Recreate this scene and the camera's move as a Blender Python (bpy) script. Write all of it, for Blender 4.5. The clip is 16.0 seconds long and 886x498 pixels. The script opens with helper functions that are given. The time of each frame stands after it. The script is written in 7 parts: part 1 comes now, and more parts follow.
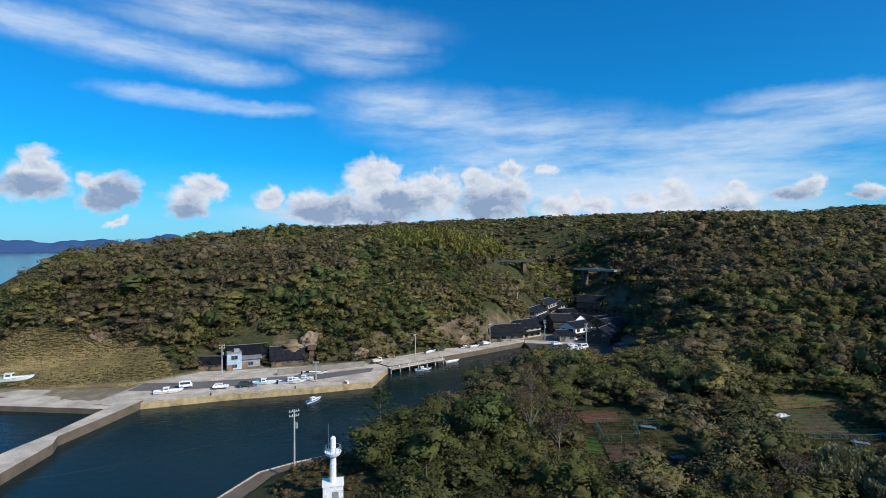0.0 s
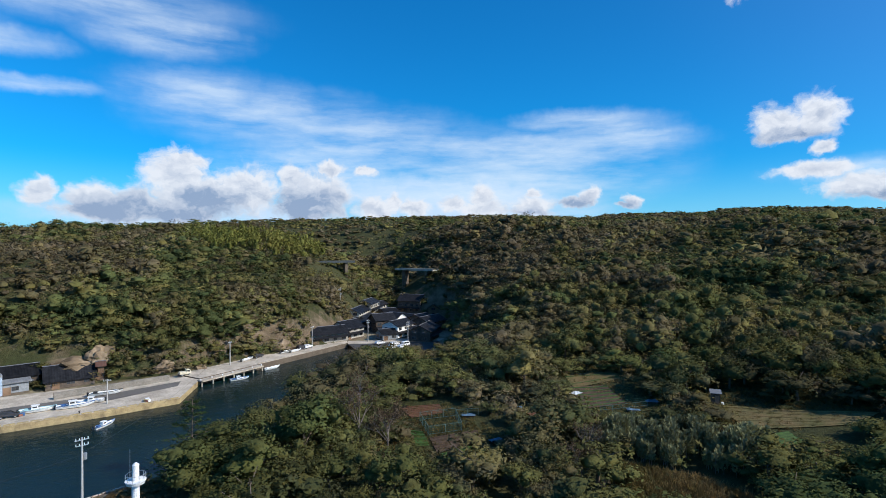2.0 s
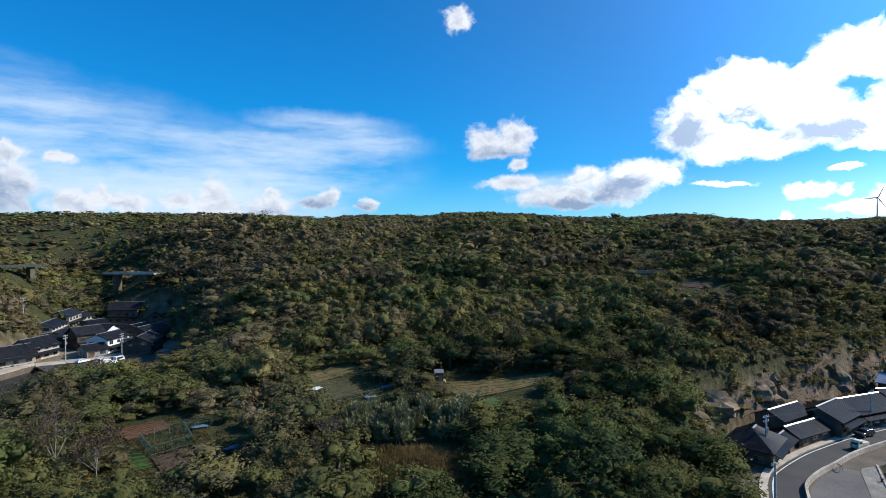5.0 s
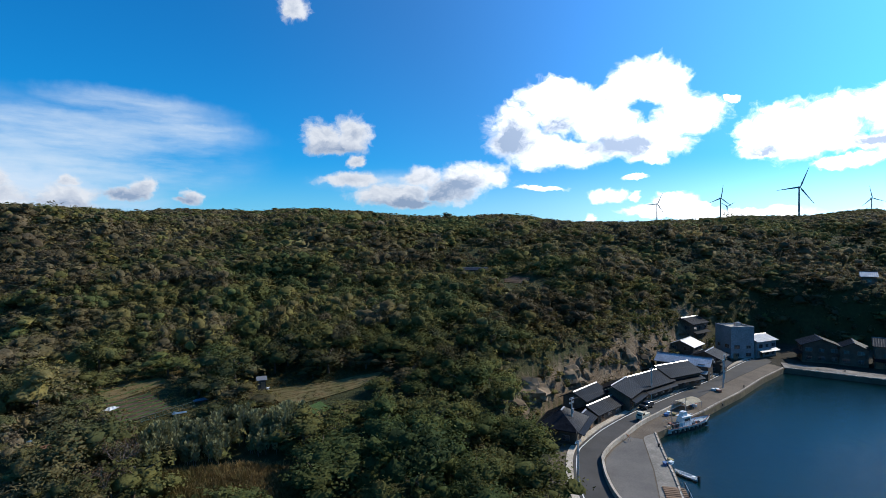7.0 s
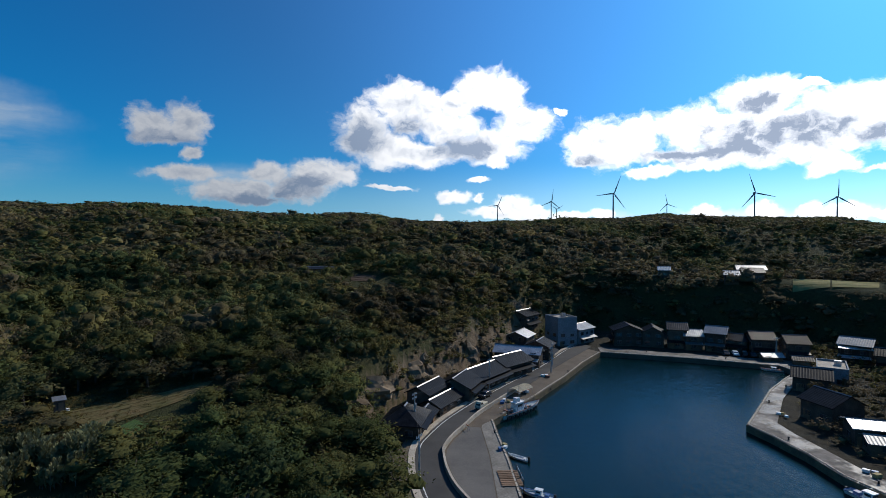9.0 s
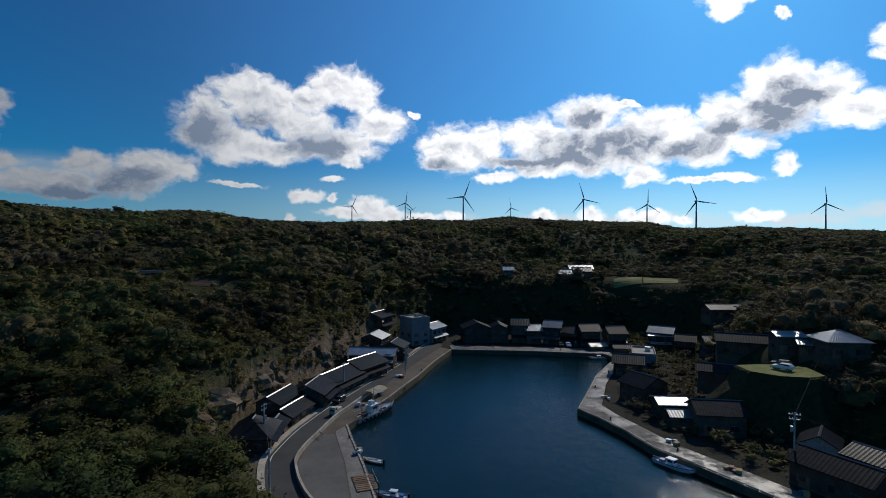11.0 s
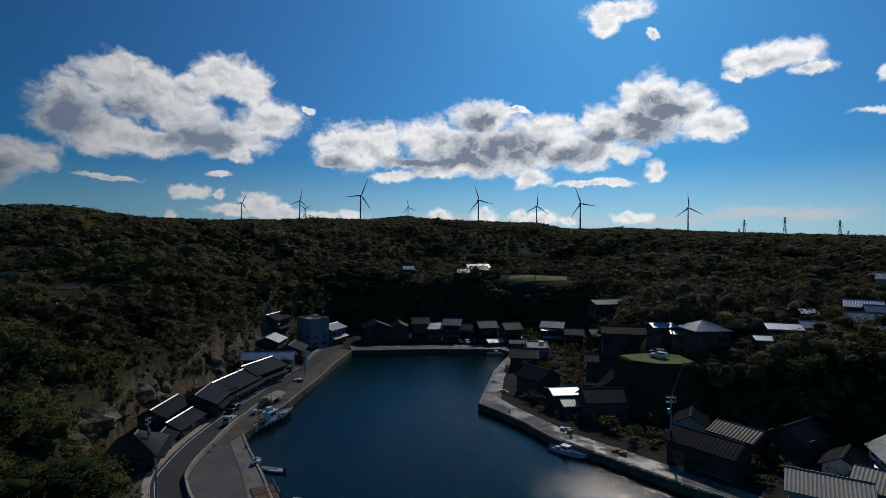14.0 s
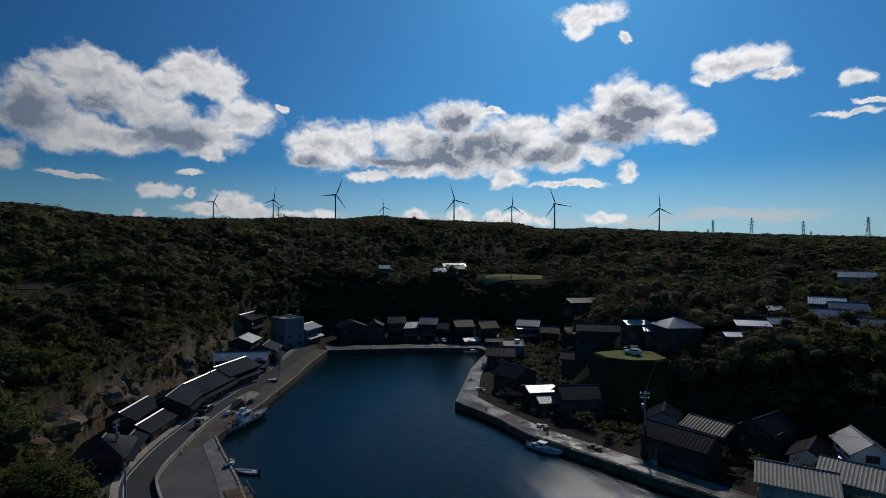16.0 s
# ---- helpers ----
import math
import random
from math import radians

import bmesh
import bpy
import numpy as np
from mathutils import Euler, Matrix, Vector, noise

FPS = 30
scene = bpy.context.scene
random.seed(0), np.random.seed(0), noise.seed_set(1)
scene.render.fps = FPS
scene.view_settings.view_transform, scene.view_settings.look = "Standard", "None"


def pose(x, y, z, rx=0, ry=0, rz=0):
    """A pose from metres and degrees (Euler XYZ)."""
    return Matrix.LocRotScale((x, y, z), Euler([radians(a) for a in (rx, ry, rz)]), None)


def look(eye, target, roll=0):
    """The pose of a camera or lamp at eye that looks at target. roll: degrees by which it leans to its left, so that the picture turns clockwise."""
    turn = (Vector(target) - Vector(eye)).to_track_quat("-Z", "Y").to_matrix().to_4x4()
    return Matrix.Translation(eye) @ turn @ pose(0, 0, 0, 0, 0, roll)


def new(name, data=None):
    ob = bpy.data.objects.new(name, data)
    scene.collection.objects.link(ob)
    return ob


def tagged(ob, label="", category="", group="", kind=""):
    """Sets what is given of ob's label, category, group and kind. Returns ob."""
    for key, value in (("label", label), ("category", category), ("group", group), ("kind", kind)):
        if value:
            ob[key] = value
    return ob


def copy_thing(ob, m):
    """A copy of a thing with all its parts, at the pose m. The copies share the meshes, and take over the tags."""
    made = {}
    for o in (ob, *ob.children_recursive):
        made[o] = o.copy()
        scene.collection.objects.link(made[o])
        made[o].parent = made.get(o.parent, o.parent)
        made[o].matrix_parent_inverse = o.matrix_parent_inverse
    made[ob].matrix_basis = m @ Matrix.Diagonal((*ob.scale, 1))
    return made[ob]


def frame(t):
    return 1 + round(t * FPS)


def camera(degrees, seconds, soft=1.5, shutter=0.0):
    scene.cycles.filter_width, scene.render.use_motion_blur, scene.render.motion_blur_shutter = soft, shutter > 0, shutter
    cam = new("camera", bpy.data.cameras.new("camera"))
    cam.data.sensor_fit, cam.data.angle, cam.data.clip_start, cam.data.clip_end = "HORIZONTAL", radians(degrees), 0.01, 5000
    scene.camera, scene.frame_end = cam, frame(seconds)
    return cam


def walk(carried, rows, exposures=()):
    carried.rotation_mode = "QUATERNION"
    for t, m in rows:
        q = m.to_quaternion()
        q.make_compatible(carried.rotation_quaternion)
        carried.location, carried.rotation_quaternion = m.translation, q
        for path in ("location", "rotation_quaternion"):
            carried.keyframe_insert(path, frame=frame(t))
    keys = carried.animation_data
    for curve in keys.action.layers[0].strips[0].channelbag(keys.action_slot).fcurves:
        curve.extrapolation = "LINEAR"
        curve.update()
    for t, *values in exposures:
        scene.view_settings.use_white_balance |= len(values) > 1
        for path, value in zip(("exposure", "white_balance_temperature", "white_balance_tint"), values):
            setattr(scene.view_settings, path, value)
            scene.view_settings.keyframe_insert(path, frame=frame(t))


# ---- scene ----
EYE = (0.0, 0.0, 40.0)
# time, place, turn, tilt and lean of the hovering camera
FLIGHT = """0 -1.29 -0.00 40.86 0.00 -0.37 -0.01|0.5 -1.67 0.33 40.84 -4.25 -0.29 -0.07|1 -1.97 0.55 40.84 -9.36 -0.22 -0.09|1.5 -2.40 0.66 40.69 -14.30 -0.26 -0.03|2 -2.66 0.69 40.58 -19.26 -0.24 -0.05
2.5 -3.02 0.62 40.26 -23.22 -0.31 0.08|3 -2.92 0.57 39.86 -27.68 -0.23 0.01|3.5 -3.02 0.43 39.69 -32.28 -0.17 -0.02|4 -3.08 0.17 39.55 -36.44 -0.13 0.08|4.5 -3.16 -0.05 39.69 -41.74 -0.18 0.16
5 -3.18 -0.30 39.78 -46.73 -0.17 0.21|7.5 0.73 -0.24 39.87 -68.18 -0.55 0.01|8 1.25 -0.48 39.64 -72.24 -0.54 -0.01|8.5 1.56 -0.93 39.63 -76.01 -0.44 0.04|9 1.77 -1.11 39.52 -80.08 -0.60 0.03
9.5 1.59 -1.33 39.73 -84.08 -0.58 -0.05|10 1.69 -1.24 39.85 -88.06 -0.58 -0.07|12.5 2.12 -0.47 40.09 -103.56 -0.54 -0.17|13 2.32 -0.12 40.05 -104.75 -0.60 -0.20|13.5 2.42 -0.01 39.99 -105.77 -0.50 -0.20
14 2.44 0.29 39.98 -106.71 -0.58 -0.19|14.5 2.47 0.44 39.93 -107.56 -0.66 -0.19|15 2.57 0.49 39.77 -108.23 -0.57 -0.15|15.5 2.66 0.51 39.72 -108.87 -0.57 -0.27|16 2.79 0.54 39.59 -109.34 -0.58 -0.24"""
cam = camera(79.6, 16.0, soft=0.5)
PATH = []
for row in FLIGHT.replace("\n", "|").split("|"):
    t, x, y, z, yaw, pitch, roll = [float(v) for v in row.split()]
    PATH.append((t, pose(x, y, z, 90 + pitch, roll, yaw)))
walk(cam, PATH, exposures=[(0.0, 0.1), (3.5, 0.3), (5.0, 0.3), (7.5, 0.0), (9.0, -0.55), (12.5, -1.45), (16.0, -1.68)])

# ---- sky and sun ----
SUN_AZ, SUN_EL = 124.5, 36.0   # degrees clockwise from +y, and above the horizon


def build_sky():
    world = bpy.data.worlds.new("sky")
    scene.world = world
    world.use_nodes = True
    nt = world.node_tree
    nt.nodes.clear()
    N, L = nt.nodes, nt.links

    def node(kind, **props):
        n = N.new(kind)
        for k, v in props.items():
            if k == "op":
                n.operation = v
            elif k == "sky":
                n.sky_type = v
        return n

    def put(sock, v):
        if isinstance(v, bpy.types.NodeSocket):
            L.new(v, sock)
        else:
            sock.default_value = v

    def m(op, a, b=0.0, c=0.0, clamp=False):
        n = node("ShaderNodeMath", op=op)
        n.use_clamp = clamp
        put(n.inputs[0], a), put(n.inputs[1], b), put(n.inputs[2], c)
        return n.outputs[0]

    def vm(op, a, b=(0, 0, 0)):
        n = node("ShaderNodeVectorMath", op=op)
        put(n.inputs[0], a), put(n.inputs[1], b)
        return n.outputs["Value"] if op in ("LENGTH", "DOT_PRODUCT") else n.outputs["Vector"]

    def ramp(v, lo, hi, a=0.0, b=1.0):
        n = N.new("ShaderNodeMapRange")
        n.interpolation_type = "SMOOTHSTEP"
        put(n.inputs[0], v)
        for i, x in enumerate((lo, hi, a, b)):
            n.inputs[i + 1].default_value = x
        return n.outputs[0]

    def fbm(vec, scale, detail, rough=0.55, colour=False):
        n = N.new("ShaderNodeTexNoise")
        put(n.inputs["Vector"], vec)
        n.inputs["Scale"].default_value, n.inputs["Detail"].default_value, n.inputs["Roughness"].default_value = scale, detail, rough
        return n.outputs["Color" if colour else "Fac"]

    def mix(f, a, b, blend="MIX"):
        n = N.new("ShaderNodeMix")
        n.data_type, n.blend_type = "RGBA", blend
        put(n.inputs[0], f), put(n.inputs[6], a), put(n.inputs[7], b)
        return n.outputs[2]

    way = N.new("ShaderNodeTexCoord").outputs["Generated"]
    sep = N.new("ShaderNodeSeparateXYZ")
    L.new(way, sep.inputs[0])
    u = m("MULTIPLY", m("ARCTAN2", sep.outputs[0], sep.outputs[1]), 180 / math.pi)
    v = m("MULTIPLY", m("ARCSINE", sep.outputs[2]), 180 / math.pi)
    comb = N.new("ShaderNodeCombineXYZ")
    L.new(u, comb.inputs[0]), L.new(v, comb.inputs[1])
    uv = comb.outputs[0]

    sky = node("ShaderNodeTexSky", sky="NISHITA")
    sky.sun_disc = False
    sky.sun_elevation, sky.sun_rotation = radians(SUN_EL), radians(SUN_AZ)
    sky.air_density, sky.dust_density, sky.ozone_density = 1.0, 0.6, 2.2

    toward = vm("DOT_PRODUCT", way, tuple(Vector((math.sin(radians(SUN_AZ)) * math.cos(radians(SUN_EL)), math.cos(radians(SUN_AZ)) * math.cos(radians(SUN_EL)), math.sin(radians(SUN_EL))))))
    # ragged edges: the place in the sky, stirred by noise at two scales
    stir = vm("ADD", vm("MULTIPLY", vm("SUBTRACT", fbm(uv, 0.22, 4, 0.55, True), (0.5, 0.5, 0.5)), (3.4, 2.2, 0)),
              vm("MULTIPLY", vm("SUBTRACT", fbm(uv, 0.9, 3, 0.6, True), (0.5, 0.5, 0.5)), (1.1, 0.9, 0)))
    cuv = vm("ADD", uv, stir)

    def blobs(where, rows):
        best = None
        for az, el, w, h in rows:
            q = vm("LENGTH", vm("MULTIPLY", vm("SUBTRACT", where, (az, el, 0)), (1 / w, 1 / h, 0)))
            best = q if best is None else m("SMOOTH_MIN", best, q, 0.12)
        return best

    def nearest(groups):
        best = None
        for rows in groups:
            q = blobs(cuv, rows)
            best = q if best is None else m("MINIMUM", best, q)
        return best

    west_puffs = [
        (-37.0, 7.1, 1.2, 1.15), (-37.4, 5.9, 2.0, 1.15), (-37.6, 4.9, 2.3, 0.77), (-33.9, 5.5, 0.8, 0.75), (-32.0, 5.0, 2.2, 1.13),
        (-31.7, 2.1, 0.7, 0.41), (-24.1, 5.8, 1.9, 1.43), (-25.5, 4.6, 1.9, 1.31)]
    long_bank = [
        (-17.9, 4.9, 1.2, 1.15), (-14.2, 4.6, 1.8, 1.29), (-11.1, 3.9, 3.6, 1.43), (-7.4, 6.8, 2.3, 2.38), (-6.6, 8.2, 1.8, 0.95),
        (-5.7, 4.8, 4.3, 2.04), (-0.9, 5.6, 3.4, 2.29), (3.1, 7.2, 1.1, 1.43), (7.3, 8.2, 1.4, 0.89), (5.8, 5.4, 3.7, 2.28), (10.9, 7.9, 0.9, 0.53),
        (14.1, 4.6, 0.9, 0.88), (12.1, 4.0, 2.3, 0.95)]
    far_row = [
        (16.3, 4.0, 1.7, 0.81), (20.2, 4.3, 1.4, 0.85), (23.3, 5.2, 1.4, 1.33), (23.8, 4.1, 3.1, 0.89), (29.0, 5.7, 0.7, 0.42),
        (28.7, 4.4, 2.3, 0.95), (34.4, 5.7, 1.1, 0.79), (33.4, 5.0, 1.5, 0.5), (38.9, 4.8, 0.9, 0.66)]
    lone_puff = [
        (51.1, 11.2, 2.1, 1.47), (54.0, 11.6, 1.9, 1.78), (55.0, 8.8, 0.8, 0.56), (48.2, 23.0, 1.5, 1.21)]
    broken_puffs = [
        (54.5, 7.0, 3.2, 0.74), (62.2, 7.1, 1.9, 0.97), (58.9, 5.2, 4.2, 1.12), (67.2, 7.0, 2.8, 1.44), (69.0, 7.5, 1.7, 1.01),
        (64.7, 5.5, 2.8, 1.17), (74.1, 6.0, 1.7, 0.25)]
    great_cloud = [
        (71.5, 11.9, 2.5, 2.46), (75.6, 14.7, 2.9, 1.9), (78.1, 14.0, 2.9, 1.96), (84.4, 16.1, 2.8, 1.79), (86.9, 15.5, 1.8, 1.94),
        (81.9, 14.7, 2.2, 1.37), (88.8, 12.6, 2.6, 1.67), (84.7, 10.3, 3.9, 1.67), (77.6, 9.6, 4.4, 1.17), (73.8, 10.0, 2.8, 1.63),
        (80.5, 12.3, 3.2, 1.6), (85.9, 8.5, 1.3, 0.57), (92.5, 13.8, 0.5, 0.34)]
    dark_bank = [
        (96.0, 10.0, 2.9, 2.22), (99.3, 10.4, 3.0, 2.11), (105.7, 11.2, 3.8, 1.87), (110.8, 12.7, 3.1, 1.95), (114.1, 13.8, 2.0, 0.28),
        (117.8, 11.7, 3.5, 1.58), (121.8, 9.7, 3.3, 1.9), (115.1, 9.9, 4.8, 2.19), (109.3, 8.8, 5.4, 1.18), (106.1, 7.8, 2.5, 0.77),
        (101.2, 7.2, 2.3, 0.6), (116.3, 7.1, 1.7, 0.93)]
    east_head = [
        (123.6, 12.4, 2.3, 1.52), (127.7, 14.5, 2.9, 1.87), (127.4, 12.1, 3.9, 2.01), (131.3, 13.4, 2.2, 1.83), (133.4, 11.5, 2.3, 1.41),
        (134.9, 11.1, 0.9, 0.7), (125.7, 8.9, 1.5, 0.88), (128.4, 7.4, 1.0, 0.81), (122.6, 6.2, 3.9, 0.34)]
    high_scraps = [
        (138.5, 16.9, 2.9, 1.27), (136.6, 16.9, 2.0, 1.12), (141.5, 15.4, 1.5, 0.53), (135.4, 15.7, 1.1, 0.48), (124.6, 22.6, 3.3, 0.96),
        (123.6, 21.6, 1.4, 0.98), (127.9, 19.9, 0.4, 0.58), (147.1, 14.0, 1.0, 0.63), (148.0, 12.1, 1.2, 0.25), (146.5, 11.2, 2.1, 0.28)]
    horizon_puffs = [
        (81.2, 4.9, 1.6, 0.67), (83.8, 4.7, 0.6, 0.4), (83.5, 6.6, 1.1, 0.28), (74.3, 5.9, 2.3, 0.25), (87.6, 4.0, 1.6, 1.16),
        (86.3, 3.1, 3.3, 0.58), (79.7, 2.7, 0.6, 0.44), (89.6, 3.4, 1.8, 0.71), (93.3, 2.8, 2.0, 0.48), (96.6, 2.9, 0.8, 0.48),
        (106.5, 3.0, 1.1, 0.61), (111.3, 3.0, 1.4, 0.72), (114.8, 2.9, 0.8, 0.6), (117.1, 2.5, 1.7, 0.83), (120.1, 2.2, 1.0, 0.52),
        (126.1, 2.8, 1.5, 0.5), (170.0, 14.0, 8.0, 4.0), (-70.0, 9.0, 8.0, 3.5)]
    q = nearest((west_puffs, long_bank, far_row, lone_puff, broken_puffs, great_cloud, dark_bank, east_head, high_scraps, horizon_puffs))
    shade_west = [
        (-37.6, 4.7, 2.4, 0.96), (-32.5, 4.0, 2.2, 0.92), (-31.1, 4.7, 1.6, 0.93), (-25.6, 3.6, 1.8, 0.87), (-8.7, 3.4, 7.4, 1.2),
        (-13.4, 3.5, 3.5, 0.77), (5.2, 4.0, 3.7, 1.69), (-4.8, 4.4, 3.1, 0.9), (33.0, 4.9, 1.5, 0.51), (38.4, 4.3, 1.1, 0.38),
        (28.7, 3.9, 2.8, 0.42)]
    shade_mid = [
        (52.0, 10.1, 2.6, 0.68), (64.5, 5.2, 2.2, 1.07), (65.6, 6.0, 1.9, 0.63), (60.3, 4.3, 4.1, 0.5)]
    shade_east = [
        (71.2, 11.1, 2.0, 1.68), (82.9, 10.2, 3.0, 1.21), (76.4, 12.3, 1.9, 1.13), (111.2, 10.0, 5.5, 1.63), (110.4, 12.7, 1.8, 1.15),
        (105.7, 8.6, 3.2, 0.83), (120.4, 9.4, 2.3, 1.02), (127.4, 11.7, 3.0, 1.6), (129.1, 13.3, 1.8, 1.35), (123.9, 11.0, 1.9, 0.66),
        (95.1, 8.3, 1.8, 0.53), (102.4, 8.7, 2.2, 0.59), (64.5, 5.3, 1.5, 1.03)]
    # billows: rounded cells and finer noise eat the edges, and their slope towards the sun gives light and shade
    bil = vm("MULTIPLY", cuv, (0.42, 0.56, 1))
    n1 = fbm(bil, 1.0, 9, 0.62)
    n2 = fbm(vm("ADD", bil, (0.10, 0.22, 0)), 1.0, 6, 0.58)

    def cells(where, scale):
        n = N.new("ShaderNodeTexVoronoi")
        n.feature = "SMOOTH_F1"
        put(n.inputs["Vector"], where)
        n.inputs["Scale"].default_value, n.inputs["Smoothness"].default_value = scale, 0.35
        return n.outputs["Distance"]

    puffy = m("ADD", m("MULTIPLY", cells(cuv, 0.55), 0.55), m("MULTIPLY", cells(cuv, 1.5), 0.30))
    low = nearest((shade_west, shade_mid, shade_east))
    q = m("SMOOTH_MIN", q, m("MULTIPLY", low, 1.08), 0.15)
    ragged = m("ADD", m("MULTIPLY", m("SUBTRACT", n1, 0.48), 1.5), m("MULTIPLY", m("SUBTRACT", 0.36, puffy), 0.30))
    dens = m("ADD", m("SUBTRACT", 1.30, q), ragged)
    body = ramp(dens, -0.10, 0.62)
    relief = m("ADD", m("MULTIPLY", m("SUBTRACT", n1, n2), 2.0), m("MULTIPLY", m("SUBTRACT", 0.40, puffy), 0.35))
    swirl = fbm(vm("MULTIPLY", cuv, (0.30, 0.42, 1)), 1.0, 7, 0.66)
    under = ramp(m("SUBTRACT", low, m("MULTIPLY", m("SUBTRACT", n1, 0.5), 2.0)), 1.9, 0.15)
    grey = m("MULTIPLY", under, ramp(swirl, 0.28, 0.70, 1.2, 0.55))
    grey = m("ADD", grey, m("MULTIPLY", ramp(dens, 0.3, 1.3), ramp(swirl, 0.35, 0.65, 0.50, 0.10)))
    grey = m("SUBTRACT", grey, m("MULTIPLY", relief, 0.8), clamp=True)
    # thin streaks of high cloud, drawn out along the wind
    lean = N.new("ShaderNodeMapping")
    L.new(uv, lean.inputs[0])
    lean.inputs["Rotation"].default_value, lean.inputs["Scale"].default_value = (0, 0, radians(9)), (0.075, 0.38, 1)
    wisp = fbm(vm("ADD", lean.outputs[0], vm("MULTIPLY", stir, (0.05, 0.07, 0))), 1.0, 8, 0.60)
    wuv = vm("ADD", uv, vm("MULTIPLY", stir, (1.3, 0.6, 0)))
    veil = blobs(wuv, [
        (-36.3, 18.4, 5.5, 1.14), (-30.0, 17.8, 6.8, 1.14), (-22.7, 17.0, 4.7, 0.92), (-18.4, 21.7, 11.9, 1.79), (-8.7, 19.6, 5.3, 1.59),
        (-27.2, 14.0, 4.3, 0.66), (-20.6, 13.7, 5.8, 0.54), (-5.1, 14.4, 5.4, 1.93), (1.6, 13.1, 8.4, 2.19), (10.0, 11.2, 8.8, 2.42),
        (18.5, 9.5, 8.7, 2.35), (26.8, 9.3, 8.2, 1.8), (33.6, 9.8, 7.2, 1.57), (38.0, 10.6, 4.5, 1.3), (35.2, 12.1, 4.9, 0.76),
        (7.0, 8.6, 8.9, 1.77), (21.2, 6.5, 13.6, 2.01), (29.0, 10.6, 9.5, 1.28), (35.6, 10.0, 6.1, 1.65), (33.8, 12.8, 5.4, 0.87),
        (39.4, 11.2, 2.7, 0.64), (31.4, 7.8, 9.0, 2.38), (60.1, 6.6, 6.0, 0.9)])
    cirrus = m("MULTIPLY", ramp(veil, 1.9, 0.3), ramp(wisp, 0.18, 0.78), clamp=True)
    glow = ramp(toward, 0.25, 1.0)
    puff = mix(grey, (1.0, 1.0, 1.0, 1), mix(glow, (0.36, 0.46, 0.62, 1), (0.19, 0.22, 0.28, 1)))
    bright = ramp(toward, 0.52, 1.0, 1.0, 1.8)
    haze = m("MULTIPLY", ramp(v, 9.0, -0.5), 0.62)
    blue = mix(1.0, sky.outputs[0], mix(ramp(toward, 0.0, 0.85), SKY_TINT, SKY_TINT_SUN), "MULTIPLY")
    col = mix(haze, blue, mix(glow, HAZE, HAZE_SUN))
    s_ = N.new("ShaderNodeVectorMath")
    s_.operation = "SCALE"
    L.new(col, s_.inputs[0]), L.new(bright, s_.inputs["Scale"])
    col = mix(m("MULTIPLY", glow, 0.05), s_.outputs[0], (9.5, 11.0, 13.0, 1))
    bank = ramp(blobs(cuv, [
        (-5.1, 3.0, 17.6, 1.81), (23.8, 3.3, 15.1, 1.89), (19.7, 5.2, 16.4, 2.31), (129.4, 2.4, 4.4, 0.55), (136.3, 2.9, 5.6, 0.66),
        (141.6, 2.8, 4.5, 0.72), (107.6, 2.3, 19.2, 0.85)]), 1.25, 0.35)
    bank = m("MULTIPLY", bank, ramp(fbm(vm("MULTIPLY", cuv, (0.12, 0.4, 1)), 1.0, 5), 0.25, 0.6, 0.35, 0.85))
    col = mix(bank, col, mix(glow, (5.4, 6.8, 8.8, 1), (17.0, 18.0, 19.0, 1)))
    col = mix(m("MULTIPLY", cirrus, 0.8), col, CIRRUS)
    col = mix(m("MULTIPLY", body, 0.97), col, mix(1.0, puff, mix(ramp(toward, 0.36, 1.0), CLOUD, CLOUD_SUN), "MULTIPLY"))
    bg = N.new("ShaderNodeBackground")
    L.new(col, bg.inputs[0])
    bg.inputs[1].default_value = SKY_STRENGTH
    L.new(bg.outputs[0], N.new("ShaderNodeOutputWorld").inputs[0])


SKY_STRENGTH = 0.1
SKY_TINT = (0.05, 0.83, 1.44, 1)
SKY_TINT_SUN = (0.14, 0.63, 1.14, 1)
HAZE = (3.6, 6.8, 9.2, 1)
HAZE_SUN = (12.0, 16.0, 18.5, 1)
CIRRUS = (6.5, 7.6, 8.8, 1)
CLOUD = (7.0, 7.4, 8.1, 1)
CLOUD_SUN = (30.0, 30.0, 30.3, 1)
build_sky()

sun = new("sun", bpy.data.lights.new("sun", "SUN"))
sun.data.energy, sun.data.angle, sun.data.color = 4.6, radians(0.5), (1.0, 0.93, 0.82)
a, e = radians(SUN_AZ), radians(SUN_EL)
sun.matrix_world = look((0, 0, 300), Vector((0, 0, 300)) - Vector((math.sin(a) * math.cos(e), math.cos(a) * math.cos(e), math.sin(e))))

# ---- materials ----


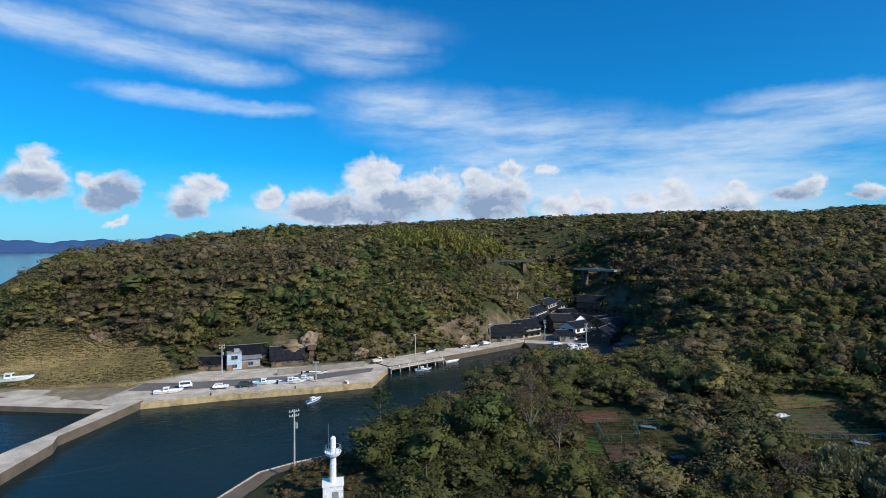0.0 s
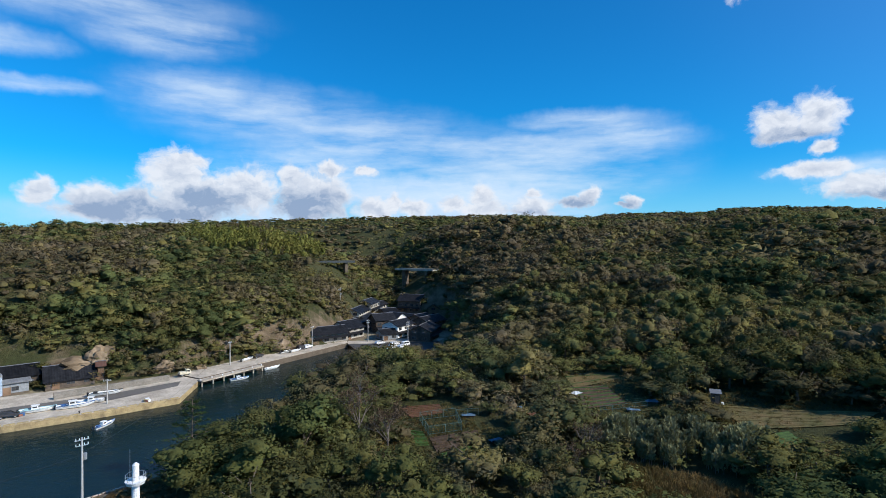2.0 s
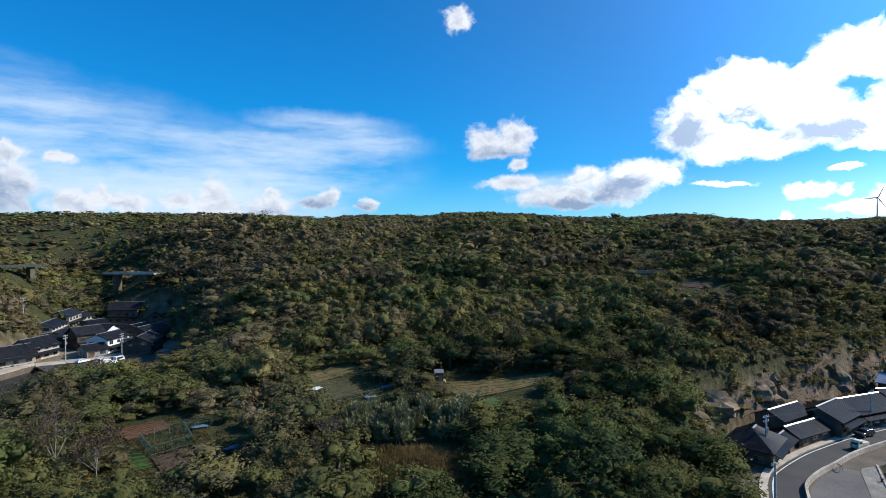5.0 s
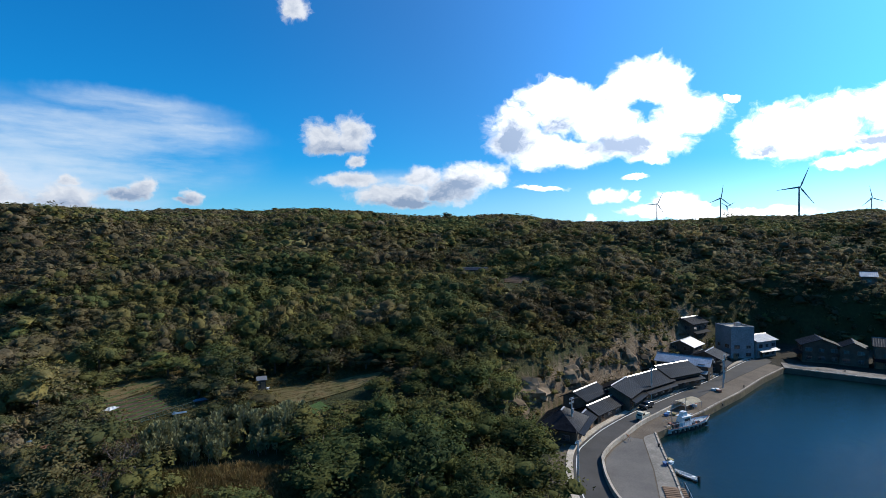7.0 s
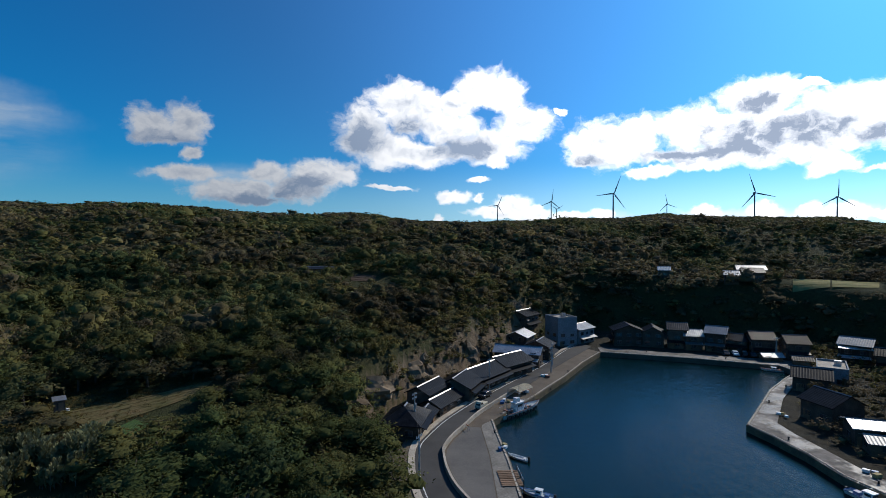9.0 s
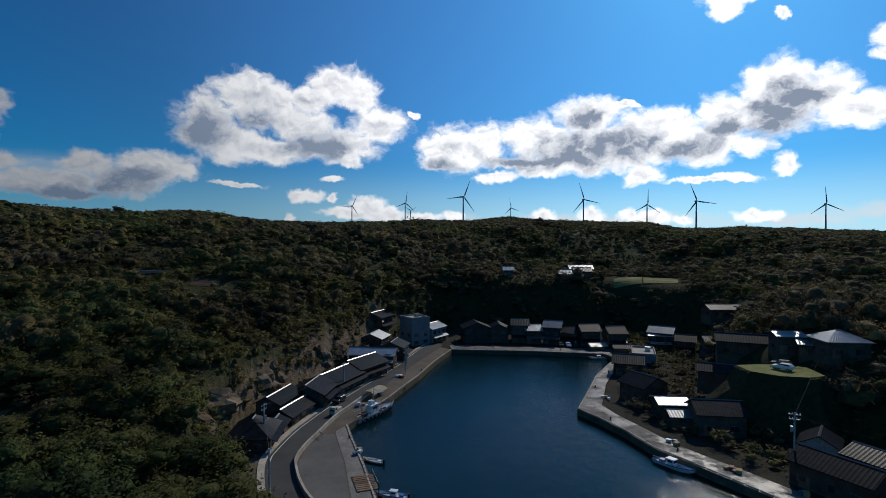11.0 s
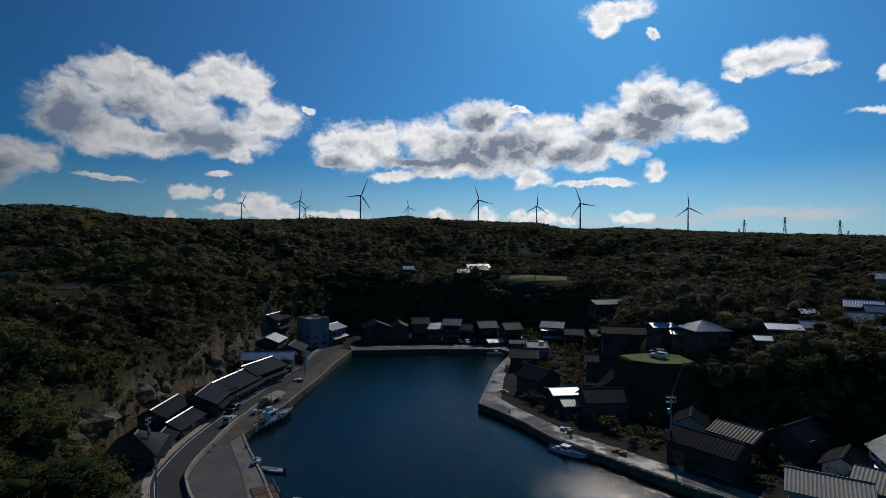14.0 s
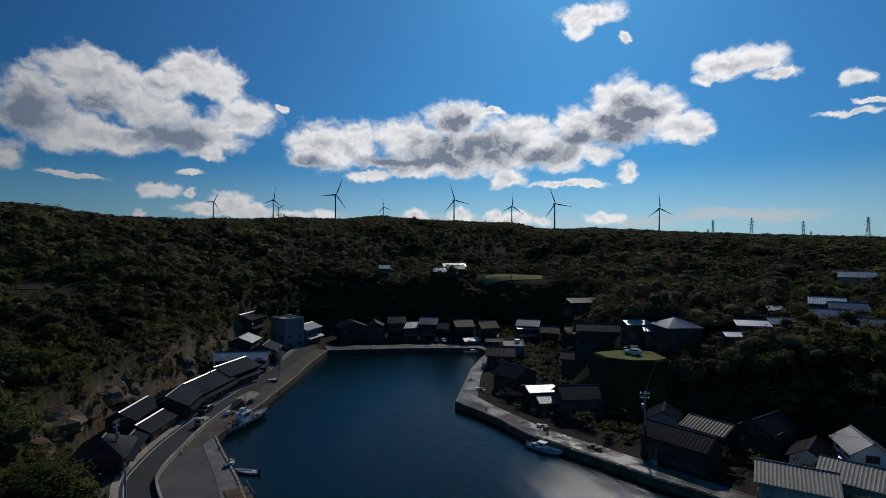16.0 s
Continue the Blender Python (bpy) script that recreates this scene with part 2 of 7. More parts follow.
class Mat:
    """A node material with a principled surface and a few shorthands."""

    def __init__(self, name, rough=0.8, metal=0.0, spec=0.3):
        self.m = bpy.data.materials.new(name)
        self.m.use_nodes = True
        self.nt = self.m.node_tree
        self.p = self.nt.nodes["Principled BSDF"]
        self.p.inputs["Roughness"].default_value = rough
        self.p.inputs["Metallic"].default_value = metal
        self.p.inputs["Specular IOR Level"].default_value = spec

    def n(self, kind):
        return self.nt.nodes.new(kind)

    def put(self, sock, v):
        if isinstance(v, bpy.types.NodeSocket):
            self.nt.links.new(v, sock)
        else:
            sock.default_value = v

    def coord(self, which="Object"):
        if which == "World":
            return self.n("ShaderNodeNewGeometry").outputs["Position"]
        return self.n("ShaderNodeTexCoord").outputs[which]

    def noise(self, vec, scale, detail=4, rough=0.55, stretch=None):
        if stretch:
            mp = self.n("ShaderNodeMapping")
            self.put(mp.inputs[0], vec)
            mp.inputs["Scale"].default_value = stretch
            vec = mp.outputs[0]
        t = self.n("ShaderNodeTexNoise")
        self.put(t.inputs["Vector"], vec)
        t.inputs["Scale"].default_value, t.inputs["Detail"].default_value, t.inputs["Roughness"].default_value = scale, detail, rough
        return t.outputs["Fac"]

    def mapr(self, v, lo, hi, a=0.0, b=1.0):
        t = self.n("ShaderNodeMapRange")
        self.put(t.inputs[0], v)
        for i, x in enumerate((lo, hi, a, b)):
            t.inputs[i + 1].default_value = x
        return t.outputs[0]

    def math(self, op, a, b=0.0):
        t = self.n("ShaderNodeMath")
        t.operation = op
        self.put(t.inputs[0], a), self.put(t.inputs[1], b)
        return t.outputs[0]

    def mix(self, f, a, b, blend="MIX"):
        t = self.n("ShaderNodeMix")
        t.data_type, t.blend_type = "RGBA", blend
        self.put(t.inputs[0], f), self.put(t.inputs[6], a), self.put(t.inputs[7], b)
        return t.outputs[2]

    def ramp(self, v, stops):
        t = self.n("ShaderNodeValToRGB")
        self.put(t.inputs[0], v)
        els = t.color_ramp.elements
        while len(els) < len(stops):
            els.new(0.5)
        for el, (pos, c) in zip(els, stops):
            el.position, el.color = pos, (*c, 1)
        return t.outputs[0]

    def colour(self, v):
        self.put(self.p.inputs["Base Color"], v)
        return self

    def bump(self, h, strength=0.3, dist=0.05):
        t = self.n("ShaderNodeBump")
        t.inputs["Strength"].default_value, t.inputs["Distance"].default_value = strength, dist
        self.put(t.inputs["Height"], h)
        self.put(self.p.inputs["Normal"], t.outputs[0])
        return self


def c4(r, g, b):
    return (r, g, b, 1)


def mat_two(name, c_a, c_b, scale=0.5, fine=6.0, rough=0.85, spec=0.25, bump=0.25, metal=0.0, coord="Object", fine_mix=0.5, vary=0.0):
    k = Mat(name, rough, metal, spec)
    co = k.coord(coord)
    big, small = k.noise(co, scale, 5), k.noise(co, fine, 4)
    col = k.mix(k.mapr(big, 0.35, 0.65), c4(*c_a), c4(*c_b))
    dark = k.mapr(small, 0.3, 0.7, 1 - fine_mix * 0.5, 1 + fine_mix * 0.5)
    t = k.n("ShaderNodeVectorMath")
    t.operation = "SCALE"
    k.put(t.inputs[0], col), k.put(t.inputs["Scale"], dark)
    out = t.outputs[0]
    if vary:
        r = k.n("ShaderNodeObjectInfo").outputs["Random"]
        s = k.n("ShaderNodeVectorMath")
        s.operation = "SCALE"
        k.put(s.inputs[0], out), k.put(s.inputs["Scale"], k.mapr(r, 0, 1, 1 - vary, 1 + vary))
        out = s.outputs[0]
    k.colour(out)
    if bump:
        k.bump(small, bump)
    return k.m


def leaf_material(name, stops, per="tint"):
    """Foliage: hue by tree and stand, lightness by leaf; shade of gaps and slopes is put into the colour."""
    k = Mat(name, 0.85, 0, 0.04)
    if per == "tint":
        at = k.n("ShaderNodeAttribute")
        at.attribute_name = "tint"
        r = at.outputs["Fac"]
    else:
        r = k.n("ShaderNodeObjectInfo").outputs["Random"]
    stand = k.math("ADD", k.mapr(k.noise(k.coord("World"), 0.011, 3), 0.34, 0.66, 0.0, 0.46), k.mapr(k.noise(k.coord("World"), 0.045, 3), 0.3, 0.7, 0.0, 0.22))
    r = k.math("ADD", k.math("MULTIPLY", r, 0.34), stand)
    # lightness painted to read as sunlit and shaded slopes and crown masses
    slope_shade = k.math("MULTIPLY", k.mapr(k.noise(k.coord("World"), 0.03, 3), 0.32, 0.68, 0.66, 1.34), k.mapr(k.noise(k.coord("World"), 0.10, 2), 0.3, 0.7, 0.8, 1.2))
    col = k.ramp(r, stops)
    isl = k.n("ShaderNodeNewGeometry").outputs["Random Per Island"]
    s = k.n("ShaderNodeVectorMath")
    s.operation = "SCALE"
    # dark gaps between leaves, painted as speckle into the colour
    leaf_gaps = k.math("ADD", k.noise(k.coord("World"), 1.5, 5, 0.7), k.mapr(k.noise(k.coord("World"), 0.35, 3), 0.3, 0.7, -0.12, 0.12))
    k.put(s.inputs[0], col), k.put(s.inputs["Scale"], k.math("MULTIPLY", k.math("MULTIPLY", slope_shade, k.mapr(isl, 0, 1, 0.90, 1.10)), k.mapr(leaf_gaps, 0.3, 0.7, 0.82, 1.18)))
    k.colour(s.outputs[0])
    k.bump(leaf_gaps, 0.4, 0.6)
    tr = k.n("ShaderNodeBsdfTranslucent")
    k.put(tr.inputs[0], s.outputs[0])
    mx = k.n("ShaderNodeMixShader")
    mx.inputs[0].default_value = 0.28
    k.put(mx.inputs[1], k.p.outputs[0]), k.put(mx.inputs[2], tr.outputs[0])
    k.put(k.nt.nodes["Material Output"].inputs[0], mx.outputs[0])
    return k.m


WOODS = [(0.0, (0.036, 0.048, 0.022)), (0.20, (0.057, 0.075, 0.029)), (0.34, (0.095, 0.106, 0.038)), (0.44, (0.154, 0.136, 0.046)),
         (0.52, (0.130, 0.110, 0.049)), (0.60, (0.134, 0.109, 0.060)), (0.70, (0.098, 0.082, 0.046)), (0.80, (0.146, 0.113, 0.071)), (0.90, (0.197, 0.154, 0.056)), (1.0, (0.134, 0.104, 0.068))]
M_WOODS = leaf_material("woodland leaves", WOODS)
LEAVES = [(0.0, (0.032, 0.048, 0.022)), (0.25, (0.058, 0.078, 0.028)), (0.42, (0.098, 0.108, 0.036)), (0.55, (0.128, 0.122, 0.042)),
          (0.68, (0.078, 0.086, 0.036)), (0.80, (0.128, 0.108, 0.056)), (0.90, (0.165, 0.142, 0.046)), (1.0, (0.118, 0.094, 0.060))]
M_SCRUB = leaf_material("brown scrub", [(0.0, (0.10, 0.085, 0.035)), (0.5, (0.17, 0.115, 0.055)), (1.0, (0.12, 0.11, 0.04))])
# yellowish bushes; the slope's sunlight is put into their lighter tones
M_SLOPE = leaf_material("sun-brightened slope bushes", [(0.0, (0.085, 0.100, 0.034)), (0.4, (0.15, 0.145, 0.050)), (0.7, (0.20, 0.165, 0.060)), (1.0, (0.13, 0.105, 0.055))])
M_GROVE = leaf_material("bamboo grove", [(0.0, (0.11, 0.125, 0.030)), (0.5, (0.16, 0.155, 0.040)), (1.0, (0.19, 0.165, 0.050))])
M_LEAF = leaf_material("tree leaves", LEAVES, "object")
M_BARK = mat_two("bark", (0.10, 0.075, 0.055), (0.16, 0.13, 0.10), 1.5, 14, 0.9, 0.15, 0.5)
M_TWIG = mat_two("bare twigs", (0.15, 0.12, 0.10), (0.22, 0.185, 0.16), 1.0, 10, 0.9, 0.15, 0)
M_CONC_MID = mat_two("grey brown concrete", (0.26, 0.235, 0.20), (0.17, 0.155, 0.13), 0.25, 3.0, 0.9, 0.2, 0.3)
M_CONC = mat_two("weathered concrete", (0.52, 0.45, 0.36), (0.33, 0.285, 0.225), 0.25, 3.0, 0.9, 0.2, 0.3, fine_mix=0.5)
# darker brown concrete, also on sides below paler tops
M_CONC_DARK = mat_two("dark brown concrete", (0.10, 0.078, 0.057), (0.145, 0.115, 0.084), 0.3, 4.0, 0.9, 0.2, 0.3)
M_WALLN = mat_two("ochre quay wall", (0.46, 0.35, 0.18), (0.24, 0.18, 0.10), 0.5, 4.0, 0.9, 0.2, 0.5)
M_WALLC = mat_two("brown quay wall", (0.20, 0.16, 0.09), (0.10, 0.085, 0.06), 0.5, 4.0, 0.9, 0.2, 0.5)
M_ASPH = mat_two("asphalt", (0.050, 0.047, 0.044), (0.070, 0.066, 0.061), 0.2, 8.0, 0.9, 0.25, 0.15, fine_mix=0.25)
M_LINE = mat_two("road paint", (0.65, 0.65, 0.62), (0.5, 0.5, 0.48), 1.0, 9.0, 0.7, 0.3, 0)
M_TILE = mat_two("glazed roof tile", (0.011, 0.0115, 0.013), (0.022, 0.0225, 0.025), 0.8, 5.0, 0.36, 0.04, 0.15, vary=0.35)
M_TILE_RED = mat_two("brown roof tile", (0.09, 0.045, 0.03), (0.12, 0.06, 0.04), 0.8, 5.0, 0.4, 0.5, 0.15)
M_METAL_ROOF = mat_two("sheet metal roof", (0.16, 0.165, 0.17), (0.24, 0.24, 0.24), 0.4, 4.0, 0.34, 0.4, 0.05, metal=0.2, vary=0.4)
# pale sheet roof; the sun's glint on roofs is put into its light colour
M_GLINT_ROOF = mat_two("glint-painted sheet roof", (0.42, 0.43, 0.44), (0.55, 0.55, 0.55), 0.4, 4.0, 0.42, 0.5, 0.08, metal=0.4, vary=0.2)
M_PLASTER = mat_two("pale plaster", (0.46, 0.43, 0.37), (0.34, 0.32, 0.28), 0.4, 3.0, 0.85, 0.2, 0.1, vary=0.2)
M_WHITE = mat_two("white paint", (0.80, 0.80, 0.78), (0.70, 0.70, 0.68), 0.6, 5.0, 0.5, 0.4, 0.05)
# dark boards; on backlit houses the walls' shade is put into this colour
M_BOARD = mat_two("weathered boards and shaded walls", (0.060, 0.047, 0.037), (0.11, 0.085, 0.065), 0.6, 7.0, 0.85, 0.2, 0.3, vary=0.4)
M_BROWN = mat_two("brown boards", (0.16, 0.10, 0.06), (0.22, 0.14, 0.09), 0.6, 7.0, 0.85, 0.2, 0.3, vary=0.3)
M_GREY = mat_two("grey render", (0.20, 0.215, 0.225), (0.25, 0.265, 0.275), 0.4, 3.0, 0.8, 0.25, 0.1)
M_BLUE = mat_two("pale blue corrugated sheet", (0.30, 0.38, 0.46), (0.36, 0.43, 0.50), 0.4, 3.0, 0.55, 0.4, 0.1)
M_STEEL = mat_two("galvanised steel", (0.42, 0.43, 0.44), (0.5, 0.5, 0.5), 1.0, 8.0, 0.4, 0.5, 0, metal=0.6)
M_POLE = mat_two("concrete pole", (0.36, 0.35, 0.33), (0.45, 0.44, 0.42), 0.5, 6.0, 0.8, 0.2, 0.05)
M_DARKSTEEL = mat_two("dark painted steel", (0.035, 0.045, 0.045), (0.06, 0.07, 0.07), 1.0, 6.0, 0.6, 0.3, 0)
M_DARK = mat_two("dark rubber", (0.02, 0.02, 0.022), (0.035, 0.035, 0.035), 2.0, 9.0, 0.7, 0.3, 0)
M_ROCK = mat_two("cliff rock", (0.105, 0.075, 0.046), (0.27, 0.20, 0.13), 0.12, 0.9, 0.95, 0.1, 1.0, coord="World")
M_TURB = mat_two("turbine paint", (0.16, 0.18, 0.20), (0.19, 0.21, 0.23), 0.05, 0.5, 0.5, 0.3, 0)

M_LAWN = mat_two("mown lawn", (0.16, 0.18, 0.05), (0.24, 0.22, 0.09), 0.4, 6.0, 0.95, 0.1, 0.4)
M_ORANGE_BOARD = mat_two("orange boards", (0.42, 0.20, 0.08), (0.30, 0.14, 0.06), 0.6, 7.0, 0.8, 0.2, 0.2)
M_RIDGE = mat_two("ridge tile", (0.10, 0.10, 0.105), (0.15, 0.15, 0.155), 0.8, 5.0, 0.28, 0.5, 0.15)
M_FRAME = mat_two("aluminium window frame", (0.15, 0.145, 0.135), (0.11, 0.105, 0.10), 0.8, 5.0, 0.5, 0.3, 0, vary=0.5)
M_TIN = mat_two("faded corrugated sheet", (0.42, 0.35, 0.26), (0.31, 0.265, 0.20), 0.4, 4.0, 0.6, 0.3, 0.05)
M_DECK = mat_two("worn deck paint", (0.45, 0.48, 0.48), (0.30, 0.36, 0.38), 0.8, 4.0, 0.7, 0.3, 0.1)
M_RUST = mat_two("rusty red paint", (0.30, 0.12, 0.08), (0.20, 0.09, 0.06), 0.9, 5.0, 0.7, 0.3, 0.1)
M_BLUEP = mat_two("blue paint", (0.05, 0.14, 0.32), (0.04, 0.10, 0.24), 0.9, 5.0, 0.5, 0.4, 0.05)
M_TARP = mat_two("faded blue tarpaulin", (0.06, 0.12, 0.18), (0.09, 0.14, 0.18), 0.9, 5.0, 0.6, 0.3, 0.1)
M_AQUA = mat_two("pale turquoise paint", (0.28, 0.50, 0.52), (0.36, 0.56, 0.58), 0.9, 5.0, 0.6, 0.3, 0.05)
M_ORANGE = mat_two("orange plastic", (0.55, 0.17, 0.04), (0.45, 0.13, 0.04), 0.9, 5.0, 0.5, 0.4, 0)
M_YELL = mat_two("worn yellow paint", (0.42, 0.32, 0.12), (0.30, 0.24, 0.14), 0.9, 5.0, 0.8, 0.2, 0.1)
M_PINK = mat_two("faded pink stone", (0.50, 0.33, 0.25), (0.55, 0.48, 0.42), 0.9, 5.0, 0.8, 0.2, 0.1)
M_CREAM = mat_two("cream canvas", (0.60, 0.54, 0.40), (0.52, 0.47, 0.36), 0.9, 5.0, 0.7, 0.3, 0.05)
M_CARW = mat_two("white car paint", (0.75, 0.75, 0.74), (0.70, 0.70, 0.70), 0.9, 5.0, 0.25, 0.5, 0)
M_CARD = mat_two("dark car paint", (0.03, 0.03, 0.035), (0.045, 0.045, 0.05), 0.9, 5.0, 0.25, 0.5, 0)
M_CARB = mat_two("blue car paint", (0.015, 0.022, 0.05), (0.02, 0.03, 0.06), 0.9, 5.0, 0.25, 0.5, 0)
M_ASPH2 = mat_two("worn grey asphalt", (0.105, 0.097, 0.088), (0.15, 0.137, 0.122), 0.15, 5.0, 0.9, 0.2, 0.15, fine_mix=0.3)
M_SOIL = mat_two("reddish soil", (0.15, 0.075, 0.045), (0.11, 0.06, 0.038), 0.6, 4.0, 0.95, 0.1, 0.5)
M_SOIL2 = mat_two("dark soil", (0.070, 0.048, 0.034), (0.10, 0.070, 0.048), 0.6, 4.0, 0.95, 0.1, 0.5)
M_GREEN = mat_two("vegetable leaves", (0.055, 0.11, 0.022), (0.04, 0.075, 0.02), 1.2, 6.0, 0.7, 0.2, 0.6)
M_HAYFIELD = mat_two("pale hay field", (0.30, 0.25, 0.10), (0.20, 0.19, 0.07), 0.25, 3.0, 0.95, 0.1, 0.5)
M_FIELD = mat_two("dry field", (0.16, 0.115, 0.055), (0.11, 0.10, 0.04), 0.3, 4.0, 0.95, 0.1, 0.5)
M_PLASTICW = mat_two("white plastic sheet", (0.55, 0.57, 0.58), (0.45, 0.47, 0.48), 0.8, 4.0, 0.4, 0.4, 0.1)
M_GRASS = leaf_material("dry grass", [(0.0, (0.14, 0.105, 0.045)), (0.4, (0.19, 0.13, 0.055)), (0.7, (0.11, 0.10, 0.035)), (1.0, (0.20, 0.10, 0.04))])
M_HAY = leaf_material("pale meadow grass", [(0.0, (0.46, 0.36, 0.18)), (0.4, (0.38, 0.32, 0.14)), (0.6, (0.52, 0.40, 0.21)), (1.0, (0.32, 0.29, 0.12))])
M_NET = mat_two("green net", (0.03, 0.09, 0.07), (0.04, 0.11, 0.085), 1.0, 6.0, 0.7, 0.2, 0)
M_NETPOST = mat_two("pale green post", (0.12, 0.18, 0.155), (0.10, 0.15, 0.13), 1.0, 6.0, 0.6, 0.3, 0)


def glass_material():
    k = Mat("window glass", 0.08, 0, 0.8)
    k.colour(k.mix(k.n("ShaderNodeObjectInfo").outputs["Random"], c4(0.02, 0.025, 0.03), c4(0.06, 0.065, 0.07)))
    return k.m


M_GLASS = glass_material()


def water_material():
    k = Mat("sea water", 0.06, 0, 0.2)
    k.p.inputs["IOR"].default_value = 1.33
    co = k.coord("World")
    k.colour(k.mix(k.mapr(k.noise(co, 0.02, 3), 0.35, 0.65), c4(0.0015, 0.012, 0.014), c4(0.002, 0.017, 0.019)))
    swell, chop = k.noise(co, 0.35, 3, 0.5, (1.0, 1.6, 1)), k.noise(co, 2.2, 5, 0.65, (1.0, 1.3, 1))
    k.bump(k.math("ADD", k.math("MULTIPLY", swell, 1.2), k.math("MULTIPLY", chop, 0.5)), 0.26, 0.3)
    k.put(k.p.inputs["Roughness"], k.mapr(k.noise(co, 0.05, 4, 0.6, (1.0, 2.5, 1)), 0.4, 0.7, 0.05, 0.15))
    return k.m


M_WATER = water_material()


def wet_sunlit_concrete():
    """Grey concrete with shallow wet patches that shine, and patches of sun and shadow put into the colour."""
    k = Mat("damp sun-patched concrete", 0.8, 0, 0.3)
    co = k.coord("World")
    # light and dark tones painted in place of sunlit and shadowed patches
    k.colour(k.mix(k.mapr(k.noise(co, 0.3, 4), 0.35, 0.65), c4(0.20, 0.175, 0.15), c4(0.060, 0.054, 0.046)))
    wet = k.mapr(k.math("ADD", k.noise(co, 0.22, 4, 0.6), k.math("MULTIPLY", k.noise(co, 2.5, 3), 0.25)), 0.56, 0.70)
    k.put(k.p.inputs["Roughness"], k.mapr(wet, 0, 1, 0.9, 0.42))
    k.bump(k.noise(co, 4.0, 4), 0.25, 0.1)
    return k.m


M_CONC_WET_SUNLIT = wet_sunlit_concrete()


def ground_material():
    """Leaf litter and grass, bare rock where the land is steep, sand and silt near the waterline, darkened in the south
    for shade.
    """
    k = Mat("ground", 0.95, 0, 0.1)
    co = k.coord("World")
    g = k.mix(k.mapr(k.noise(co, 0.05, 4), 0.35, 0.65), c4(0.050, 0.058, 0.022), c4(0.082, 0.074, 0.032))
    g = k.mix(k.mapr(k.noise(co, 0.9, 5), 0.3, 0.7), g, c4(0.036, 0.040, 0.017))
    nz = k.n("ShaderNodeSeparateXYZ")
    k.put(nz.inputs[0], k.n("ShaderNodeNewGeometry").outputs["True Normal"])
    rock = k.mix(k.mapr(k.noise(co, 0.25, 6, 0.65), 0.35, 0.65), c4(0.10, 0.072, 0.045), c4(0.22, 0.165, 0.11))
    steep = k.mapr(k.math("ADD", nz.outputs[2], k.mapr(k.noise(co, 0.12, 4), 0.3, 0.7, -0.12, 0.12)), 0.70, 0.56)
    pz = k.n("ShaderNodeSeparateXYZ")
    k.put(pz.inputs[0], co)
    col = k.mix(k.math("MULTIPLY", steep, k.mapr(pz.outputs[1], -6, 4)), g, rock)
    # low ground south of y 90: the shade of the yards is in its colour
    col = k.mix(k.mapr(pz.outputs[2], 1.9, 1.2), col, k.mix(k.mapr(k.noise(co, 0.3, 4), 0.4, 0.6), k.mix(k.mapr(pz.outputs[1], 90, 120), c4(0.055, 0.048, 0.037), c4(0.34, 0.28, 0.19)), k.mix(k.mapr(pz.outputs[1], 90, 120), c4(0.038, 0.034, 0.028), c4(0.22, 0.18, 0.12))))
    k.colour(col)
    k.bump(k.math("ADD", k.noise(co, 0.8, 6, 0.65), k.noise(co, 4.0, 3)), 0.8, 0.5)
    return k.m


M_GROUND = ground_material()

# ---- mesh helpers ----
rng = np.random.default_rng(7)


def empty(name, m=None):
    ob = new(name)
    if m is not None:
        ob.matrix_world = m
    return ob


def part(name, bm, material, parent=None, label=""):
    me = bpy.data.meshes.new(name)
    bm.to_mesh(me)
    bm.free()
    if not isinstance(material, (list, tuple)):
        material = [material]
    for mm in material:
        me.materials.append(mm)
    ob = new(name, me)
    if parent is not None:
        ob.parent = parent
    if label:
        tagged(ob, label)
    return ob


def add_box(bm, cx, cy, cz, sx, sy, sz, rz=0.0, mi=0, taper=1.0):
    """A box whose base centre is (cx, cy, cz)."""
    c, s = math.cos(rz), math.sin(rz)
    vs = []
    for k, f in ((0, 1.0), (1, taper)):
        for dx, dy in ((-1, -1), (1, -1), (1, 1), (-1, 1)):
            x, y = dx * sx / 2 * f, dy * sy / 2 * f
            vs.append(bm.verts.new((cx + x * c - y * s, cy + x * s + y * c, cz + k * sz)))
    for f in ((3, 2, 1, 0), (4, 5, 6, 7), (0, 1, 5, 4), (1, 2, 6, 5), (2, 3, 7, 6), (3, 0, 4, 7)):
        bm.faces.new([vs[i] for i in f]).material_index = mi
    return vs


def box(*a, **k):
    bm = bmesh.new()
    add_box(bm, *a, **k)
    return bm


def add_rod(bm, a, b, r0, r1=None, n=6, mi=0):
    """A tapered rod from a to b."""
    r1 = r0 if r1 is None else r1
    a, b = Vector(a), Vector(b)
    d = (b - a).normalized()
    x = d.orthogonal().normalized()
    y = d.cross(x)
    lo, hi = [], []
    for i in range(n):
        w = 2 * math.pi * i / n
        o = x * math.cos(w) + y * math.sin(w)
        lo.append(bm.verts.new(a + o * r0)), hi.append(bm.verts.new(b + o * r1))
    for i in range(n):
        j = (i + 1) % n
        bm.faces.new((lo[i], lo[j], hi[j], hi[i])).material_index = mi
    bm.faces.new(lo[::-1]).material_index = mi
    bm.faces.new(hi).material_index = mi


def rod(a, b, r0, r1=None, n=8):
    bm = bmesh.new()
    add_rod(bm, a, b, r0, r1, n)
    return bm


